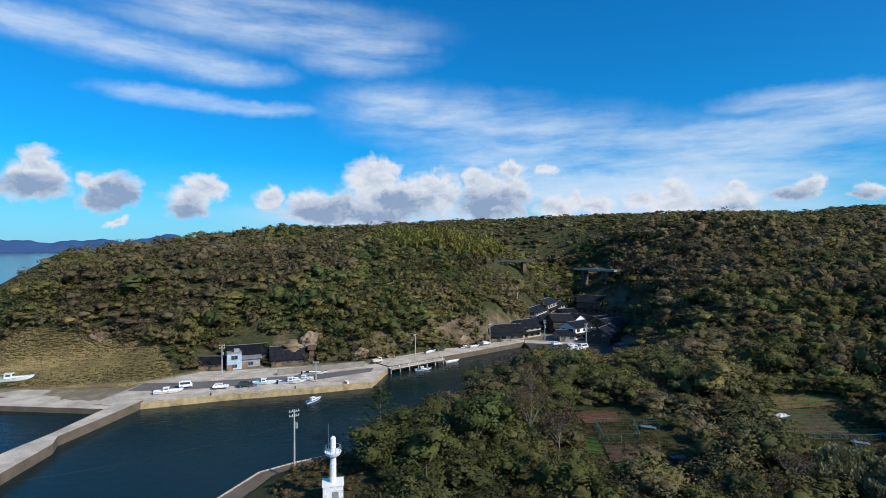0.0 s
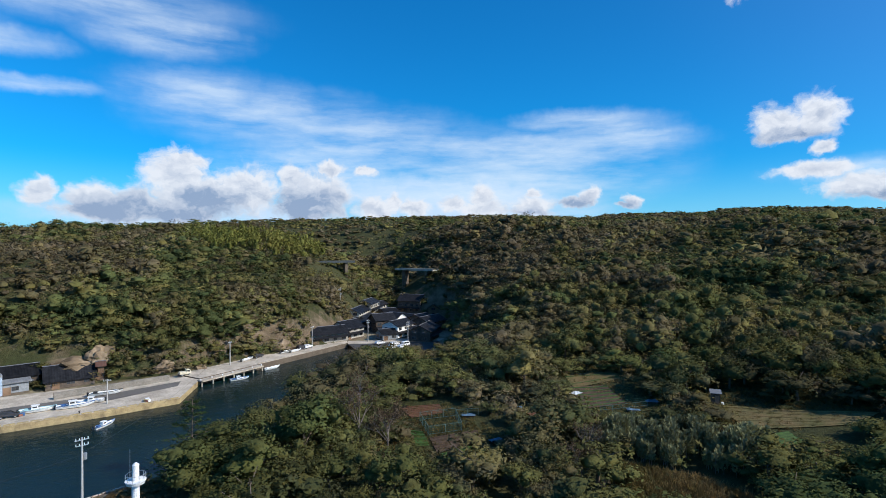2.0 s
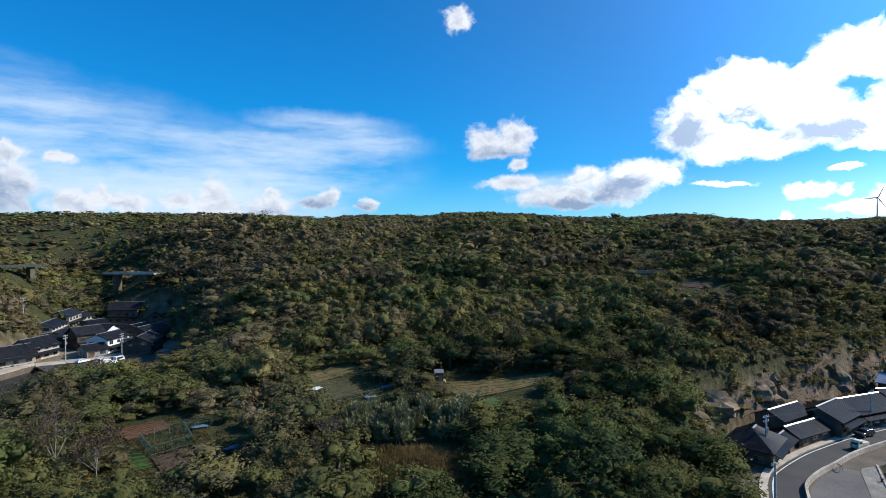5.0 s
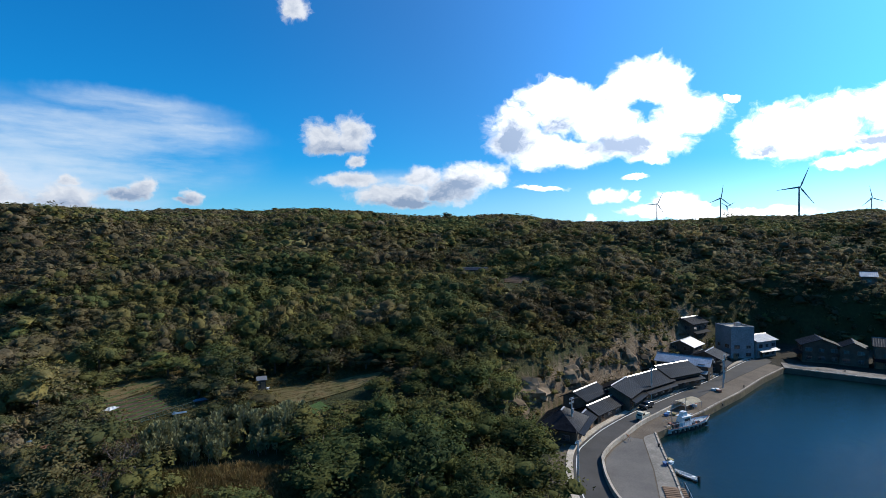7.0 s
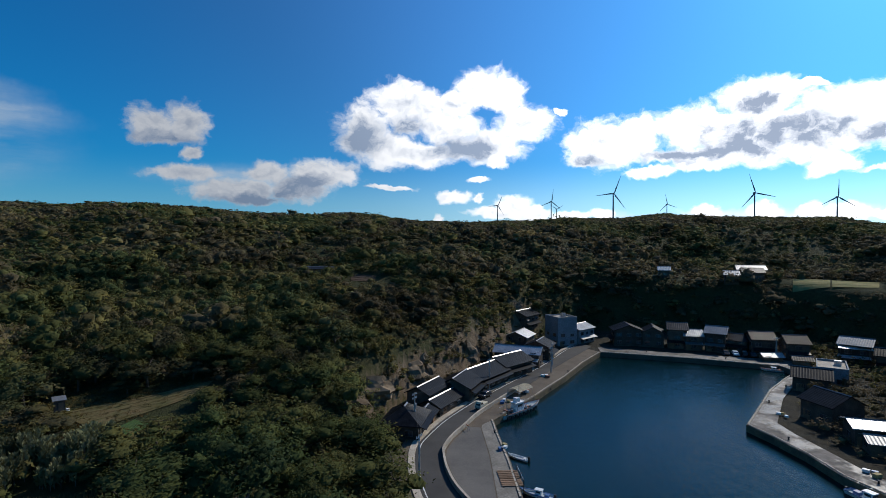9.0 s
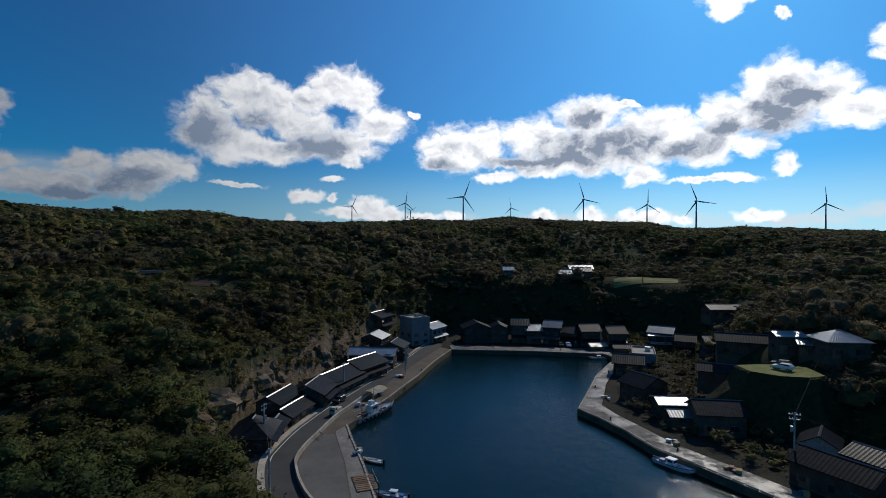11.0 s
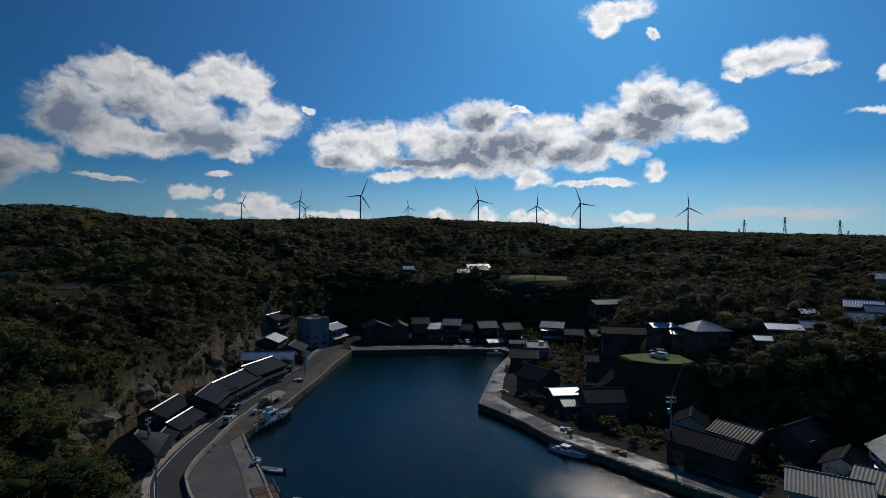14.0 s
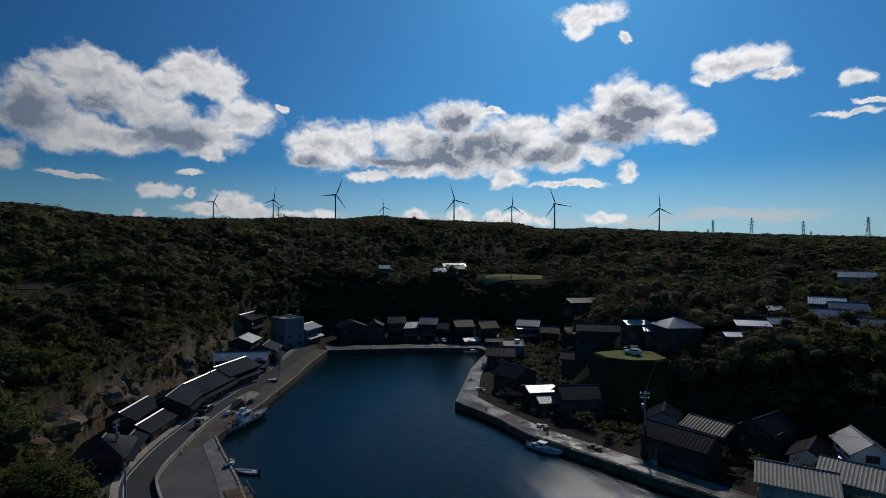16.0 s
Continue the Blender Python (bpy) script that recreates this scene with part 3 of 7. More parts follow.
def add_prism(bm, pts, z0, z1, mi=0, side=0):
    """An upright prism over a plan outline."""
    lo = [bm.verts.new((x, y, z0)) for x, y in pts]
    hi = [bm.verts.new((x, y, z1)) for x, y in pts]
    n = len(pts)
    f = bm.faces.new(hi)
    f.material_index = mi
    f.normal_update()
    for i in range(n):
        j = (i + 1) % n
        bm.faces.new((lo[i], lo[j], hi[j], hi[i])).material_index = side
    if f.normal.z < 0:
        f.normal_flip()


def prism(pts, z0, z1, **k):
    bm = bmesh.new()
    add_prism(bm, pts, z0, z1, **k)
    bmesh.ops.recalc_face_normals(bm, faces=bm.faces)
    return bm


def offset_line(pts, off):
    """A plan line moved sideways (to its left for positive off)."""
    out = []
    for i, p in enumerate(pts):
        a = Vector(pts[max(i - 1, 0)])
        b = Vector(pts[min(i + 1, len(pts) - 1)])
        d = (b - a).normalized()
        out.append((p[0] - d.y * off, p[1] + d.x * off))
    return out


def smooth_line(pts, n=4):
    """A Catmull-Rom curve through the plan points."""
    P = [Vector(p) for p in pts]
    P = [P[0] * 2 - P[1]] + P + [P[-1] * 2 - P[-2]]
    out = []
    for i in range(1, len(P) - 2):
        for k in range(n):
            t = k / n
            q = 0.5 * ((2 * P[i]) + (P[i + 1] - P[i - 1]) * t + (2 * P[i - 1] - 5 * P[i] + 4 * P[i + 1] - P[i + 2]) * t * t
                       + (3 * P[i] - P[i - 1] - 3 * P[i + 1] + P[i + 2]) * t ** 3)
            out.append((q.x, q.y))
    out.append(tuple(P[-2]))
    return out


def ribbon(bm, left, right, z, thick=0.0, mi=0, zs=None):
    """A strip between two plan lines, with sides where thick is given."""
    for i in range(len(left) - 1):
        q = [left[i], right[i], right[i + 1], left[i + 1]]
        h = [z] * 4 if zs is None else [zs[i], zs[i], zs[i + 1], zs[i + 1]]
        v = [bm.verts.new((*p, hh)) for p, hh in zip(q, h)]
        f = bm.faces.new(v)
        f.material_index = mi
        f.normal_update()
        if f.normal.z < 0:
            f.normal_flip()
        if thick:
            w = [bm.verts.new((*p, hh - thick)) for p, hh in zip(q, h)]
            for a, b in ((0, 3), (1, 2), (0, 1), (2, 3)):
                bm.faces.new((v[a], v[b], w[b], w[a])).material_index = mi


def mesh_from_arrays(name, verts, faces, material, tint=None, normals=None):
    """A triangle mesh object straight from numpy arrays."""
    me = bpy.data.meshes.new(name)
    me.vertices.add(len(verts))
    me.vertices.foreach_set("co", np.ascontiguousarray(verts, dtype=np.float32).ravel())
    k = faces.shape[1]
    me.loops.add(len(faces) * k)
    me.loops.foreach_set("vertex_index", np.ascontiguousarray(faces, dtype=np.int32).ravel())
    me.polygons.add(len(faces))
    me.polygons.foreach_set("loop_start", np.arange(0, len(faces) * k, k, dtype=np.int32))
    if tint is not None:
        at = me.attributes.new("tint", "FLOAT", "POINT")
        at.data.foreach_set("value", np.ascontiguousarray(tint, dtype=np.float32))
    me.update(calc_edges=True)
    if normals is not None:
        me.polygons.foreach_set("use_smooth", np.ones(len(faces), bool))
        at = me.attributes.new("custom_normal", "FLOAT_VECTOR", "POINT")
        at.data.foreach_set("vector", np.ascontiguousarray(normals, dtype=np.float32).ravel())
    me.materials.append(material)
    return new(name, me)


# ---- the lie of the land ----
SEA = [(-4900, -4900), (-4900, 4900), (-1300, 4900), (-900, 2600), (-560, 1300), (-421.3, 699.9), (-334.6, 333.3), (-234.9, 167.6), (-164, 139.3), (-113.2, 133.2),
       (-81.7, 130.2), (-57.2, 140.3), (-36.9, 146.4), (-21.6, 152.5), (-18.6, 171.7), (-1.3, 186.9), (12.7, 198.8), (31.7, 215.5), (34.7, 202.6), (27.6, 180.5), (18.6, 162.5), (8.7, 140.4), (-1.3, 120.1),
       (-20.6, 100.8), (-27.8, 95.7), (-32.9, 91.7), (-35.9, 81.5), (-31.9, 67.3), (-11.5, 57.1), (17.4, 46.8), (43.8, 27.4), (67.5, 0.6), (81.7, 0.7), (94.8, 3.2), (108, 6.2), (116, 7.8), (120, 6), (135.5, -1), (144, -4.2), (157, -9.5), (176, -16), (193.9, -23.4),
       (190.5, -41), (188.4, -52), (181.5, -75.5), (174.4, -76.8), (165.5, -70), (152, -60.8), (136.2, -52.3), (122.2, -44.6), (116, -46.8), (107.3, -49.2), (98, -50.5), (92, -53), (83.6, -56.5), (72.7, -60.8), (67.2, -63.8),
       (43.4, -72), (2.8, -93.7), (-62.9, -143.8), (-207.6, -309.5), (-600, -900), (-1500, -4900)]
FLATS = [
    [(-120.3, 130.2), (-78.6, 130.2), (-21.6, 150.5), (-17.6, 170.7), (32.6, 214.5), (34.6, 224.5), (-9.4, 195), (-25.7, 179.8), (-48, 174.8), (-74.5, 168.7), (-86.7, 154.5), (-120.3, 144.4)],
    [(28.7, 202.6), (34.7, 178.6), (58.6, 180.6), (78.6, 214.2), (91, 264.9), (65.2, 287), (44.8, 248.6), (29.7, 220.6)],
    [(78.6, 20.9), (86.5, 22.9), (100.4, 24.8), (107.1, 30.5), (116.1, 29.5), (140, 22.5), (166.8, 12.5), (197.6, 2.7), (217.1, -9.1), (196.7, -25), (81.7, -1.3)],
    [(191, -21), (219.1, -9.1), (243, -26.1), (240, -61.7), (224, -100.1), (174, -79)],
    [(174, -77), (232, -100.1), (206, -125.4), (164, -106.3), (129.4, -81.3), (98.8, -87.5), (68.3, -100), (39.5, -87.5), (65.6, -62.7), (122.2, -44.6)],
]


def poly_dist(x, y, poly):
    """Signed distance to an outline: negative inside."""
    best = np.full(x.shape, 1e9)
    inside = np.zeros(x.shape, bool)
    n = len(poly)
    for i in range(n):
        (ax, ay), (bx, by) = poly[i], poly[(i + 1) % n]
        dx, dy = bx - ax, by - ay
        t = np.clip(((x - ax) * dx + (y - ay) * dy) / (dx * dx + dy * dy), 0, 1)
        best = np.minimum(best, np.hypot(x - ax - t * dx, y - ay - t * dy))
        if ay != by:
            cross = ((ay > y) != (by > y)) & (x < (bx - ax) * (y - ay) / (by - ay) + ax)
            inside ^= cross
    return np.where(inside, -best, best)


LATTICE = np.random.default_rng(3).random((256, 256))


def wave(x, y, size):
    """Smooth noise, -1 to 1, with hills about size apart."""
    u, v = x / size + 40.3, y / size + 17.7
    i, j = np.floor(u).astype(int), np.floor(v).astype(int)
    f, g = u - i, v - j
    f, g = f * f * (3 - 2 * f), g * g * (3 - 2 * g)
    a = LATTICE[i % 256, j % 256] * (1 - f) + LATTICE[(i + 1) % 256, j % 256] * f
    b = LATTICE[i % 256, (j + 1) % 256] * (1 - f) + LATTICE[(i + 1) % 256, (j + 1) % 256] * f
    return (a * (1 - g) + b * g) * 2 - 1


# azimuth, height and range of the crest, placed to fit the camera's skyline
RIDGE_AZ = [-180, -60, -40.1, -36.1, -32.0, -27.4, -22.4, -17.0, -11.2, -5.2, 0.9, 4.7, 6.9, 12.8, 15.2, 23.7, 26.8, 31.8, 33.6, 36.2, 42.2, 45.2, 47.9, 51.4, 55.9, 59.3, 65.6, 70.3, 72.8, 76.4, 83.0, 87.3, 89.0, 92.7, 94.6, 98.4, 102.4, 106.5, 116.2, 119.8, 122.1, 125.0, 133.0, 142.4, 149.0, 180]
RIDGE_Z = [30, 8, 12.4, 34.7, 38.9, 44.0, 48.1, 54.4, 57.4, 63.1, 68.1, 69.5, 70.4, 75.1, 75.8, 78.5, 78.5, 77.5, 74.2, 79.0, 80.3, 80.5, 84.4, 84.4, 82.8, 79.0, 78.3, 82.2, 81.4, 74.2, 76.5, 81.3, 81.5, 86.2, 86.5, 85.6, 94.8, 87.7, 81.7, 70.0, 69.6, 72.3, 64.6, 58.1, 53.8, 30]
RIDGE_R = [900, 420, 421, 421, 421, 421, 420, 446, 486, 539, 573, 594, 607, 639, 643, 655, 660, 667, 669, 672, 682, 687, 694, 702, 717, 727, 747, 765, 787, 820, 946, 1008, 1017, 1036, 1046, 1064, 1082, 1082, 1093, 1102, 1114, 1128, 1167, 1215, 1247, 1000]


HILLS = [(197.7, 33.3, 26, 20, 9), (183.3, 139.3, 55, 34, 10), (286.4, 74.6, 60, 34, 7), (253.1, 213.9, 70, 45, 9), (158, 300, 45, 60, 10), (328.1, 328.4, 80, 60, 8), (-31.3, 300, 70, 40, 9),
         (361.7, 9.1, 60, 50, 10), (333.1, -208.6, 70, 50, 10), (420.5, 160.6, 70, 60, 4)]


def bump2(x, y, cx, cy, rx, ry, turn=0.0):
    c, s = math.cos(radians(turn)), math.sin(radians(turn))
    dx, dy = x - cx, y - cy
    return np.exp(-(((dx * c + dy * s) / rx) ** 2 + ((-dx * s + dy * c) / ry) ** 2))


def land(x, y):
    """Height of the ground."""
    x, y = np.asarray(x, float), np.asarray(y, float)
    r, az = np.hypot(x, y), np.degrees(np.arctan2(x, y))
    wet = poly_dist(x, y, SEA)
    d = wet.copy()
    for f in FLATS:
        d = np.minimum(d, np.maximum(poly_dist(x, y, f), 0))
    d = np.maximum(d, 0)
    lift = np.ones(x.shape)
    lift -= 0.80 * bump2(x, y, -118.3, 162.8, 45, 26)            # grassy beach
    lift -= 0.75 * bump2(x, y, 65.3, 303.8, 26, 90, -12)         # valley behind the inner village
    lift -= 0.85 * bump2(x, y, 48.6, 168.6, 22, 24)              # hollow in front of the inner village
    shelf = 4.5 + np.clip(r - 85, 0, 260) * 0.105 + 5 * bump2(x, y, 127.6, 58.6, 45, 22)
    shelf = np.minimum(shelf, np.interp(az, RIDGE_AZ, RIDGE_Z) * 0.75 + 2)
    east = bump2(x, y, 112.5, -112.3, 80, 34)                    # steep shaded bank above the east quay
    steep = np.maximum(east, np.clip((az - 86) / 7, 0, 1) * np.clip((158 - az) / 10, 0, 1))   # the shaded slopes round the second harbour
    cliff = 6 * bump2(x, y, 135, 30, 42, 16, -21)                # rock face behind the west row
    near = lift * ((shelf + 3.5 * east) * (1 - np.exp(-d / (10 - 5.0 * steep))) + 0.03 * d)
    near += cliff * (1 - np.exp(-d / 2.2))
    near += 8 * bump2(x, y, 109.8, 205.1, 34, 50) * (1 - np.exp(-d / 12))   # spur between the two villages
    near += 7 * bump2(x, y, -51.3, 225, 90, 45) * (1 - np.exp(-d / 12))
    for hx, hy, hr, hs, hh in HILLS:
        near += hh * bump2(x, y, hx, hy, hr, hs) * (1 - np.exp(-d / 14))
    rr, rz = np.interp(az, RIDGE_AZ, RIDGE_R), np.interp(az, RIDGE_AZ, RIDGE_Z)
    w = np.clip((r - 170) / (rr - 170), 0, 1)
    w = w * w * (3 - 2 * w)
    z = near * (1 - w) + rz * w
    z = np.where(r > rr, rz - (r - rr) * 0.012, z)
    z = z - 19 * bump2(x, y, 70.6, 385.4, 62, 95, 12)            # wooded valley under the road bridges
    rough = (1 - np.exp(-d / 30))
    mid = np.clip(1 - (r - rr * 0.62) / (rr * 0.36), 0.06, 1)
    fold = 9 * wave(x + 300, y, 230) + 15 * wave(x, y, 105) + 6.0 * wave(x, y, 52)
    z = z + rough * fold * np.clip((r - 100) / 240, 0.05, 1) * mid + rough * 0.7 * wave(x, y, 13)
    cap = 38.8 + (rz - 40) * np.minimum(r / rr, 1) - 7 * np.clip((1 - r / rr) / 0.25, 0, 1)     # as seen from the camera, no nearer hill stands above the long crest
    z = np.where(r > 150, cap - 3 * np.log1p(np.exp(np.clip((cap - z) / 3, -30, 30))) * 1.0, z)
    level = 1.3 + 0.05 * wave(x, y, 9)
    z = np.where(d > 0, level + z * (1 - np.exp(-d / 4)), level)
    far_out = np.clip((r - 2500) / 1500, 0, 1)
    z = z * (1 - far_out) + 20 * far_out
    z = np.where(wet < 3.5, -3 + (z + 3) * np.clip((wet + 0.5) / 4.0, 0, 1), z)
    return z


def height(x, y):
    return float(land(np.array([x]), np.array([y]))[0])


def build_ground():
    az = np.radians(np.concatenate([np.arange(-60, 160, 0.55), np.arange(160, 300, 4.0)]))
    r = [0.0, 30, 50]
    while r[-1] < 4800:
        r.append(r[-1] + max(1.5, r[-1] * 0.0165))
    r = np.array(r[1:])
    A, R_ = np.meshgrid(az, r, indexing="ij")
    X, Y = R_ * np.sin(A), R_ * np.cos(A)
    V = np.stack([X, Y, land(X, Y)], -1).reshape(-1, 3)
    n, k = len(az), len(r)
    i, j = np.meshgrid(np.arange(n), np.arange(k - 1), indexing="ij")
    i2 = (i + 1) % n
    F = np.stack([i * k + j, i * k + j + 1, i2 * k + j + 1, i2 * k + j], -1).reshape(-1, 4)[:, ::-1]
    V = np.vstack([V, [[0, 0, -3]]])
    ob = mesh_from_arrays("ground", V, F, M_GROUND)
    ob.data.shade_smooth()
    return tagged(ob, "hilly ground of leaf litter, grass and bare rock", "ground", kind="structure")


build_ground()
bm = bmesh.new()
ring = [bm.verts.new((4890 * math.cos(2 * math.pi * i / 64), 4890 * math.sin(2 * math.pi * i / 64), 0)) for i in range(64)]
bm.faces.new(ring)
tagged(part("water", bm, M_WATER), "deep blue sea water with small ripples", "water", kind="structure")


def build_mountains():
    """A line of hills across the bay, the haze put into their colour as blue."""
    k = Mat("haze-blue hills", 1.0, 0, 0.0)
    co = k.coord("World")
    k.colour(k.mix(k.mapr(k.noise(co, 0.004, 5), 0.3, 0.7), c4(0.035, 0.075, 0.16), c4(0.05, 0.10, 0.20)))
    az = np.radians(np.arange(-75, -12, 0.25))
    deg = np.degrees(az)
    h = 62 + 12 * np.sin(deg * 0.9) + 7 * np.sin(deg * 2.3 + 1) + 55 * np.exp(-((deg + 27.7) / 2.2) ** 2) + 3 * np.sin(deg * 6.1)
    h = h * 0.85 + 22
    rows = []
    for r, f in ((4300, 0.0), (4380, 0.35), (4480, 0.75), (4560, 1.0), (4800, 0.7)):
        rows.append(np.stack([r * np.sin(az), r * np.cos(az), h * f - 1], -1))
    V = np.concatenate(rows)
    n = len(az)
    i, j = np.meshgrid(np.arange(n - 1), np.arange(4), indexing="ij")
    F = np.stack([j * n + i, j * n + i + 1, (j + 1) * n + i + 1, (j + 1) * n + i], -1).reshape(-1, 4)
    tagged(mesh_from_arrays("mountain", V, F, k.m), "hazy blue mountain range across the bay", "mountain", kind="structure")


build_mountains()

# ---- woods ----


def lobes_of(lobes, seed, flat=1.0):
    """Uneven round lobes of a crown about 1 across that stands on z = 0: x, y, z, radius."""
    g = np.random.default_rng(seed)
    lean, long_ = g.uniform(0, 6.283), g.uniform(0.75, 1.3)
    C = [(0.10 * math.cos(lean), 0.10 * math.sin(lean), 0.46, g.uniform(0.22, 0.29))]
    for i in range(lobes - 1):
        w, e = 2.4 * i + g.random() * 1.3, g.uniform(-0.15, 1.3)
        o = g.uniform(0.22, 0.46)
        x, y = o * math.cos(w) * math.cos(e) * long_, o * math.sin(w) * math.cos(e) / long_
        C.append((x, y, 0.36 + o * math.sin(e) * flat + g.uniform(-0.06, 0.10), g.uniform(0.11, 0.21)))
    return np.array(C)


def leaf_cards(n, size, C, seed, bottom=-0.35, loose=0.38):
    """n four-cornered leaf sprays on the skin of the lobes C, as arrays of quads."""
    g = np.random.default_rng(seed)
    k = g.choice(len(C), n, p=C[:, 3] ** 1.6 / (C[:, 3] ** 1.6).sum())
    d = g.normal(size=(n, 3))
    d /= np.linalg.norm(d, axis=1)[:, None]
    d[:, 2] = np.where(d[:, 2] < bottom, -d[:, 2], d[:, 2])
    pos = C[k, :3] + d * C[k, 3:4] * (0.72 + 0.52 * g.random((n, 1)) ** 1.7)
    nor = d + g.normal(size=(n, 3)) * loose + np.array([0, 0, 0.15])
    nor /= np.linalg.norm(nor, axis=1)[:, None]
    t = np.cross(nor, g.normal(size=(n, 3)))
    t /= np.linalg.norm(t, axis=1)[:, None]
    b = np.cross(nor, t)
    s = size * (0.6 + 0.8 * g.random((n, 1)))
    fold = nor * s * 0.25
    quad = np.stack([pos - t * s, pos - b * s * 0.6 - fold, pos + t * s * 1.1, pos + b * s * 0.6 - fold], 1)
    soft = d * 0.40 + (pos - (0, 0, 0.25)) * 0.6 + nor * 0.40      # leaves take the light as the mass that they belong to
    return quad.reshape(-1, 3), np.repeat(soft / np.linalg.norm(soft, axis=1)[:, None], 4, 0)


def card_tris(V):
    """Quads as two triangles each."""
    q = np.arange(len(V)).reshape(-1, 4)
    return np.concatenate([q[:, [0, 1, 2]], q[:, [0, 2, 3]]])


ICO = bmesh.new()
bmesh.ops.create_icosphere(ICO, subdivisions=1, radius=1)
ICO_V = np.array([v.co[:] for v in ICO.verts])
ICO_F = np.array([[v.index for v in f.verts] for f in ICO.faces])
ICO.free()
ICO_F = ICO_F[ICO_V[ICO_F].mean(1)[:, 2] > -0.6]


def clump(lobes, cards, size, seed, flat=1.0, three=True, loose=0.45, cores=99):
    """A crown of lumpy lobes with ragged leaf sprays on them, about 1 across, standing on z = 0: vertices, triangles and normals."""
    g = np.random.default_rng(seed)
    C = lobes_of(lobes, seed, flat)
    VS, FS, NS, n = [], [], [], 0
    for x, y, z, q in C[:cores]:
        V = ICO_V * q * (0.50 + 0.42 * g.random((len(ICO_V), 1))) + (x, y, z)
        VS.append(V), FS.append(ICO_F + n)
        N_ = ICO_V * 0.6 + (V - (0, 0, 0.25)) * 0.6 + g.normal(size=V.shape) * 0.25
        NS.append(N_ / np.linalg.norm(N_, axis=1)[:, None])
        n += len(V)
    V, N_ = leaf_cards(cards, size, C, seed, loose=loose)
    if three:
        V, N_ = [a.reshape(-1, 4, 3)[:, :3].reshape(-1, 3) for a in (V, N_)]
        VS.append(V), FS.append(np.arange(len(V)).reshape(-1, 3) + n)
    else:
        VS.append(V), FS.append(card_tris(V) + n)
    NS.append(N_)
    return np.concatenate(VS), np.concatenate(FS), np.concatenate(NS)


def scatter(name, xy, size, tall, protos, material, label, tint=None, category="woodland", sink=0.0):
    """One mesh of many crowns at the plan points."""
    z = land(xy[:, 0], xy[:, 1]) - sink
    kind = rng.integers(0, len(protos), len(xy))
    turn = rng.random(len(xy)) * 6.283
    tint = rng.random(len(xy)) if tint is None else tint
    VS, TS, FS, NS, n = [], [], [], [], 0
    for p, (P, T, *nor) in enumerate(protos):
        s = np.where(kind == p)[0]
        if not len(s):
            continue
        c, sn = np.cos(turn[s])[:, None], np.sin(turn[s])[:, None]
        X = (P[None, :, 0] * c - P[None, :, 1] * sn) * size[s][:, None] + xy[s, 0][:, None]
        Y = (P[None, :, 0] * sn + P[None, :, 1] * c) * size[s][:, None] + xy[s, 1][:, None]
        Z = P[None, :, 2] * tall[s][:, None] + z[s][:, None]
        VS.append(np.stack([X, Y, Z], -1).reshape(-1, 3))
        if nor:
            q = nor[0]
            N_ = np.stack([q[None, :, 0] * c - q[None, :, 1] * sn, q[None, :, 0] * sn + q[None, :, 1] * c, q[None, :, 2] * (size[s] / tall[s])[:, None]], -1).reshape(-1, 3)
            NS.append(N_ / np.linalg.norm(N_, axis=1)[:, None])
        TS.append(np.repeat(tint[s], len(P)))
        FS.append((T[None] + (np.arange(len(s)) * len(P))[:, None, None]).reshape(-1, 3) + n)
        n += len(s) * len(P)
    ob = mesh_from_arrays(name, np.concatenate(VS), np.concatenate(FS), material, np.concatenate(TS), np.concatenate(NS) if NS else None)
    return tagged(ob, label, category, kind="stuff")


def spread(r0, r1, a0, a1, step, seed):
    """Jittered plan points in a ring sector, a step apart."""
    g = np.random.default_rng(seed)
    x = np.arange(-r1, r1, step)
    X, Y = np.meshgrid(x, x)
    X, Y = X + (g.random(X.shape) - 0.5) * step * 0.9, Y + (g.random(X.shape) - 0.5) * step * 0.9
    r, a = np.hypot(X, Y), np.degrees(np.arctan2(X, Y))
    ok = (r > r0) & (r < r1) & (a > a0) & (a < a1)
    return np.stack([X[ok], Y[ok]], -1)


# clearings: plan outlines kept free of trees
CLEAR = [
    [(-164.1, 130.2), (-77.6, 130.2), (-78.6, 160.6), (-95.1, 172.2), (-125.8, 177.5), (-164.4, 173.3)],
    [(21.5, 78.6), (33, 78), (37.5, 83), (37, 96), (32.8, 103), (23, 106), (21, 90)],
    [(43.5, 84), (53.5, 83), (54.4, 90.5), (44.5, 92.5)],
    [(54.1, 81.7), (68.1, 81.5), (72.2, 100.6), (60.5, 105.1)],
    [(71, 60), (77, 57.5), (90, 57), (98, 58), (80, 80.5), (73, 78)],
    [(166, 95), (175, 97), (188, 86), (190, 73), (183, 73), (177, 79), (168, 90)],
    [(160, 58), (171, 61), (181, 65), (194, 69), (189, 55), (176, 44), (169, 42), (161, 52)],
    [(113.7, -76.8), (114.0, -82.9), (113.0, -88.0), (109.9, -92.7), (101.0, -90.3), (100.0, -85.4), (102.0, -79.6), (107.0, -75.8)],
    [(238, -102), (253, -107), (249, -122), (240, -137), (222, -128), (229, -113)],
    [(56.2, -7), (86.1, -7.1), (84.5, 22.9), (64.8, 14.8)],
    [(49.8, 70), (58.3, 58.9), (60.9, 49.9), (54.1, 44.6), (41.2, 57)],
    [(-42.1, 71.3), (-38, 93.7), (-18.6, 102.8), (-13.5, 95.9), (-14.6, 83.7), (-9.5, 77.6), (-11.5, 65.3), (-25.8, 63.2)],
]


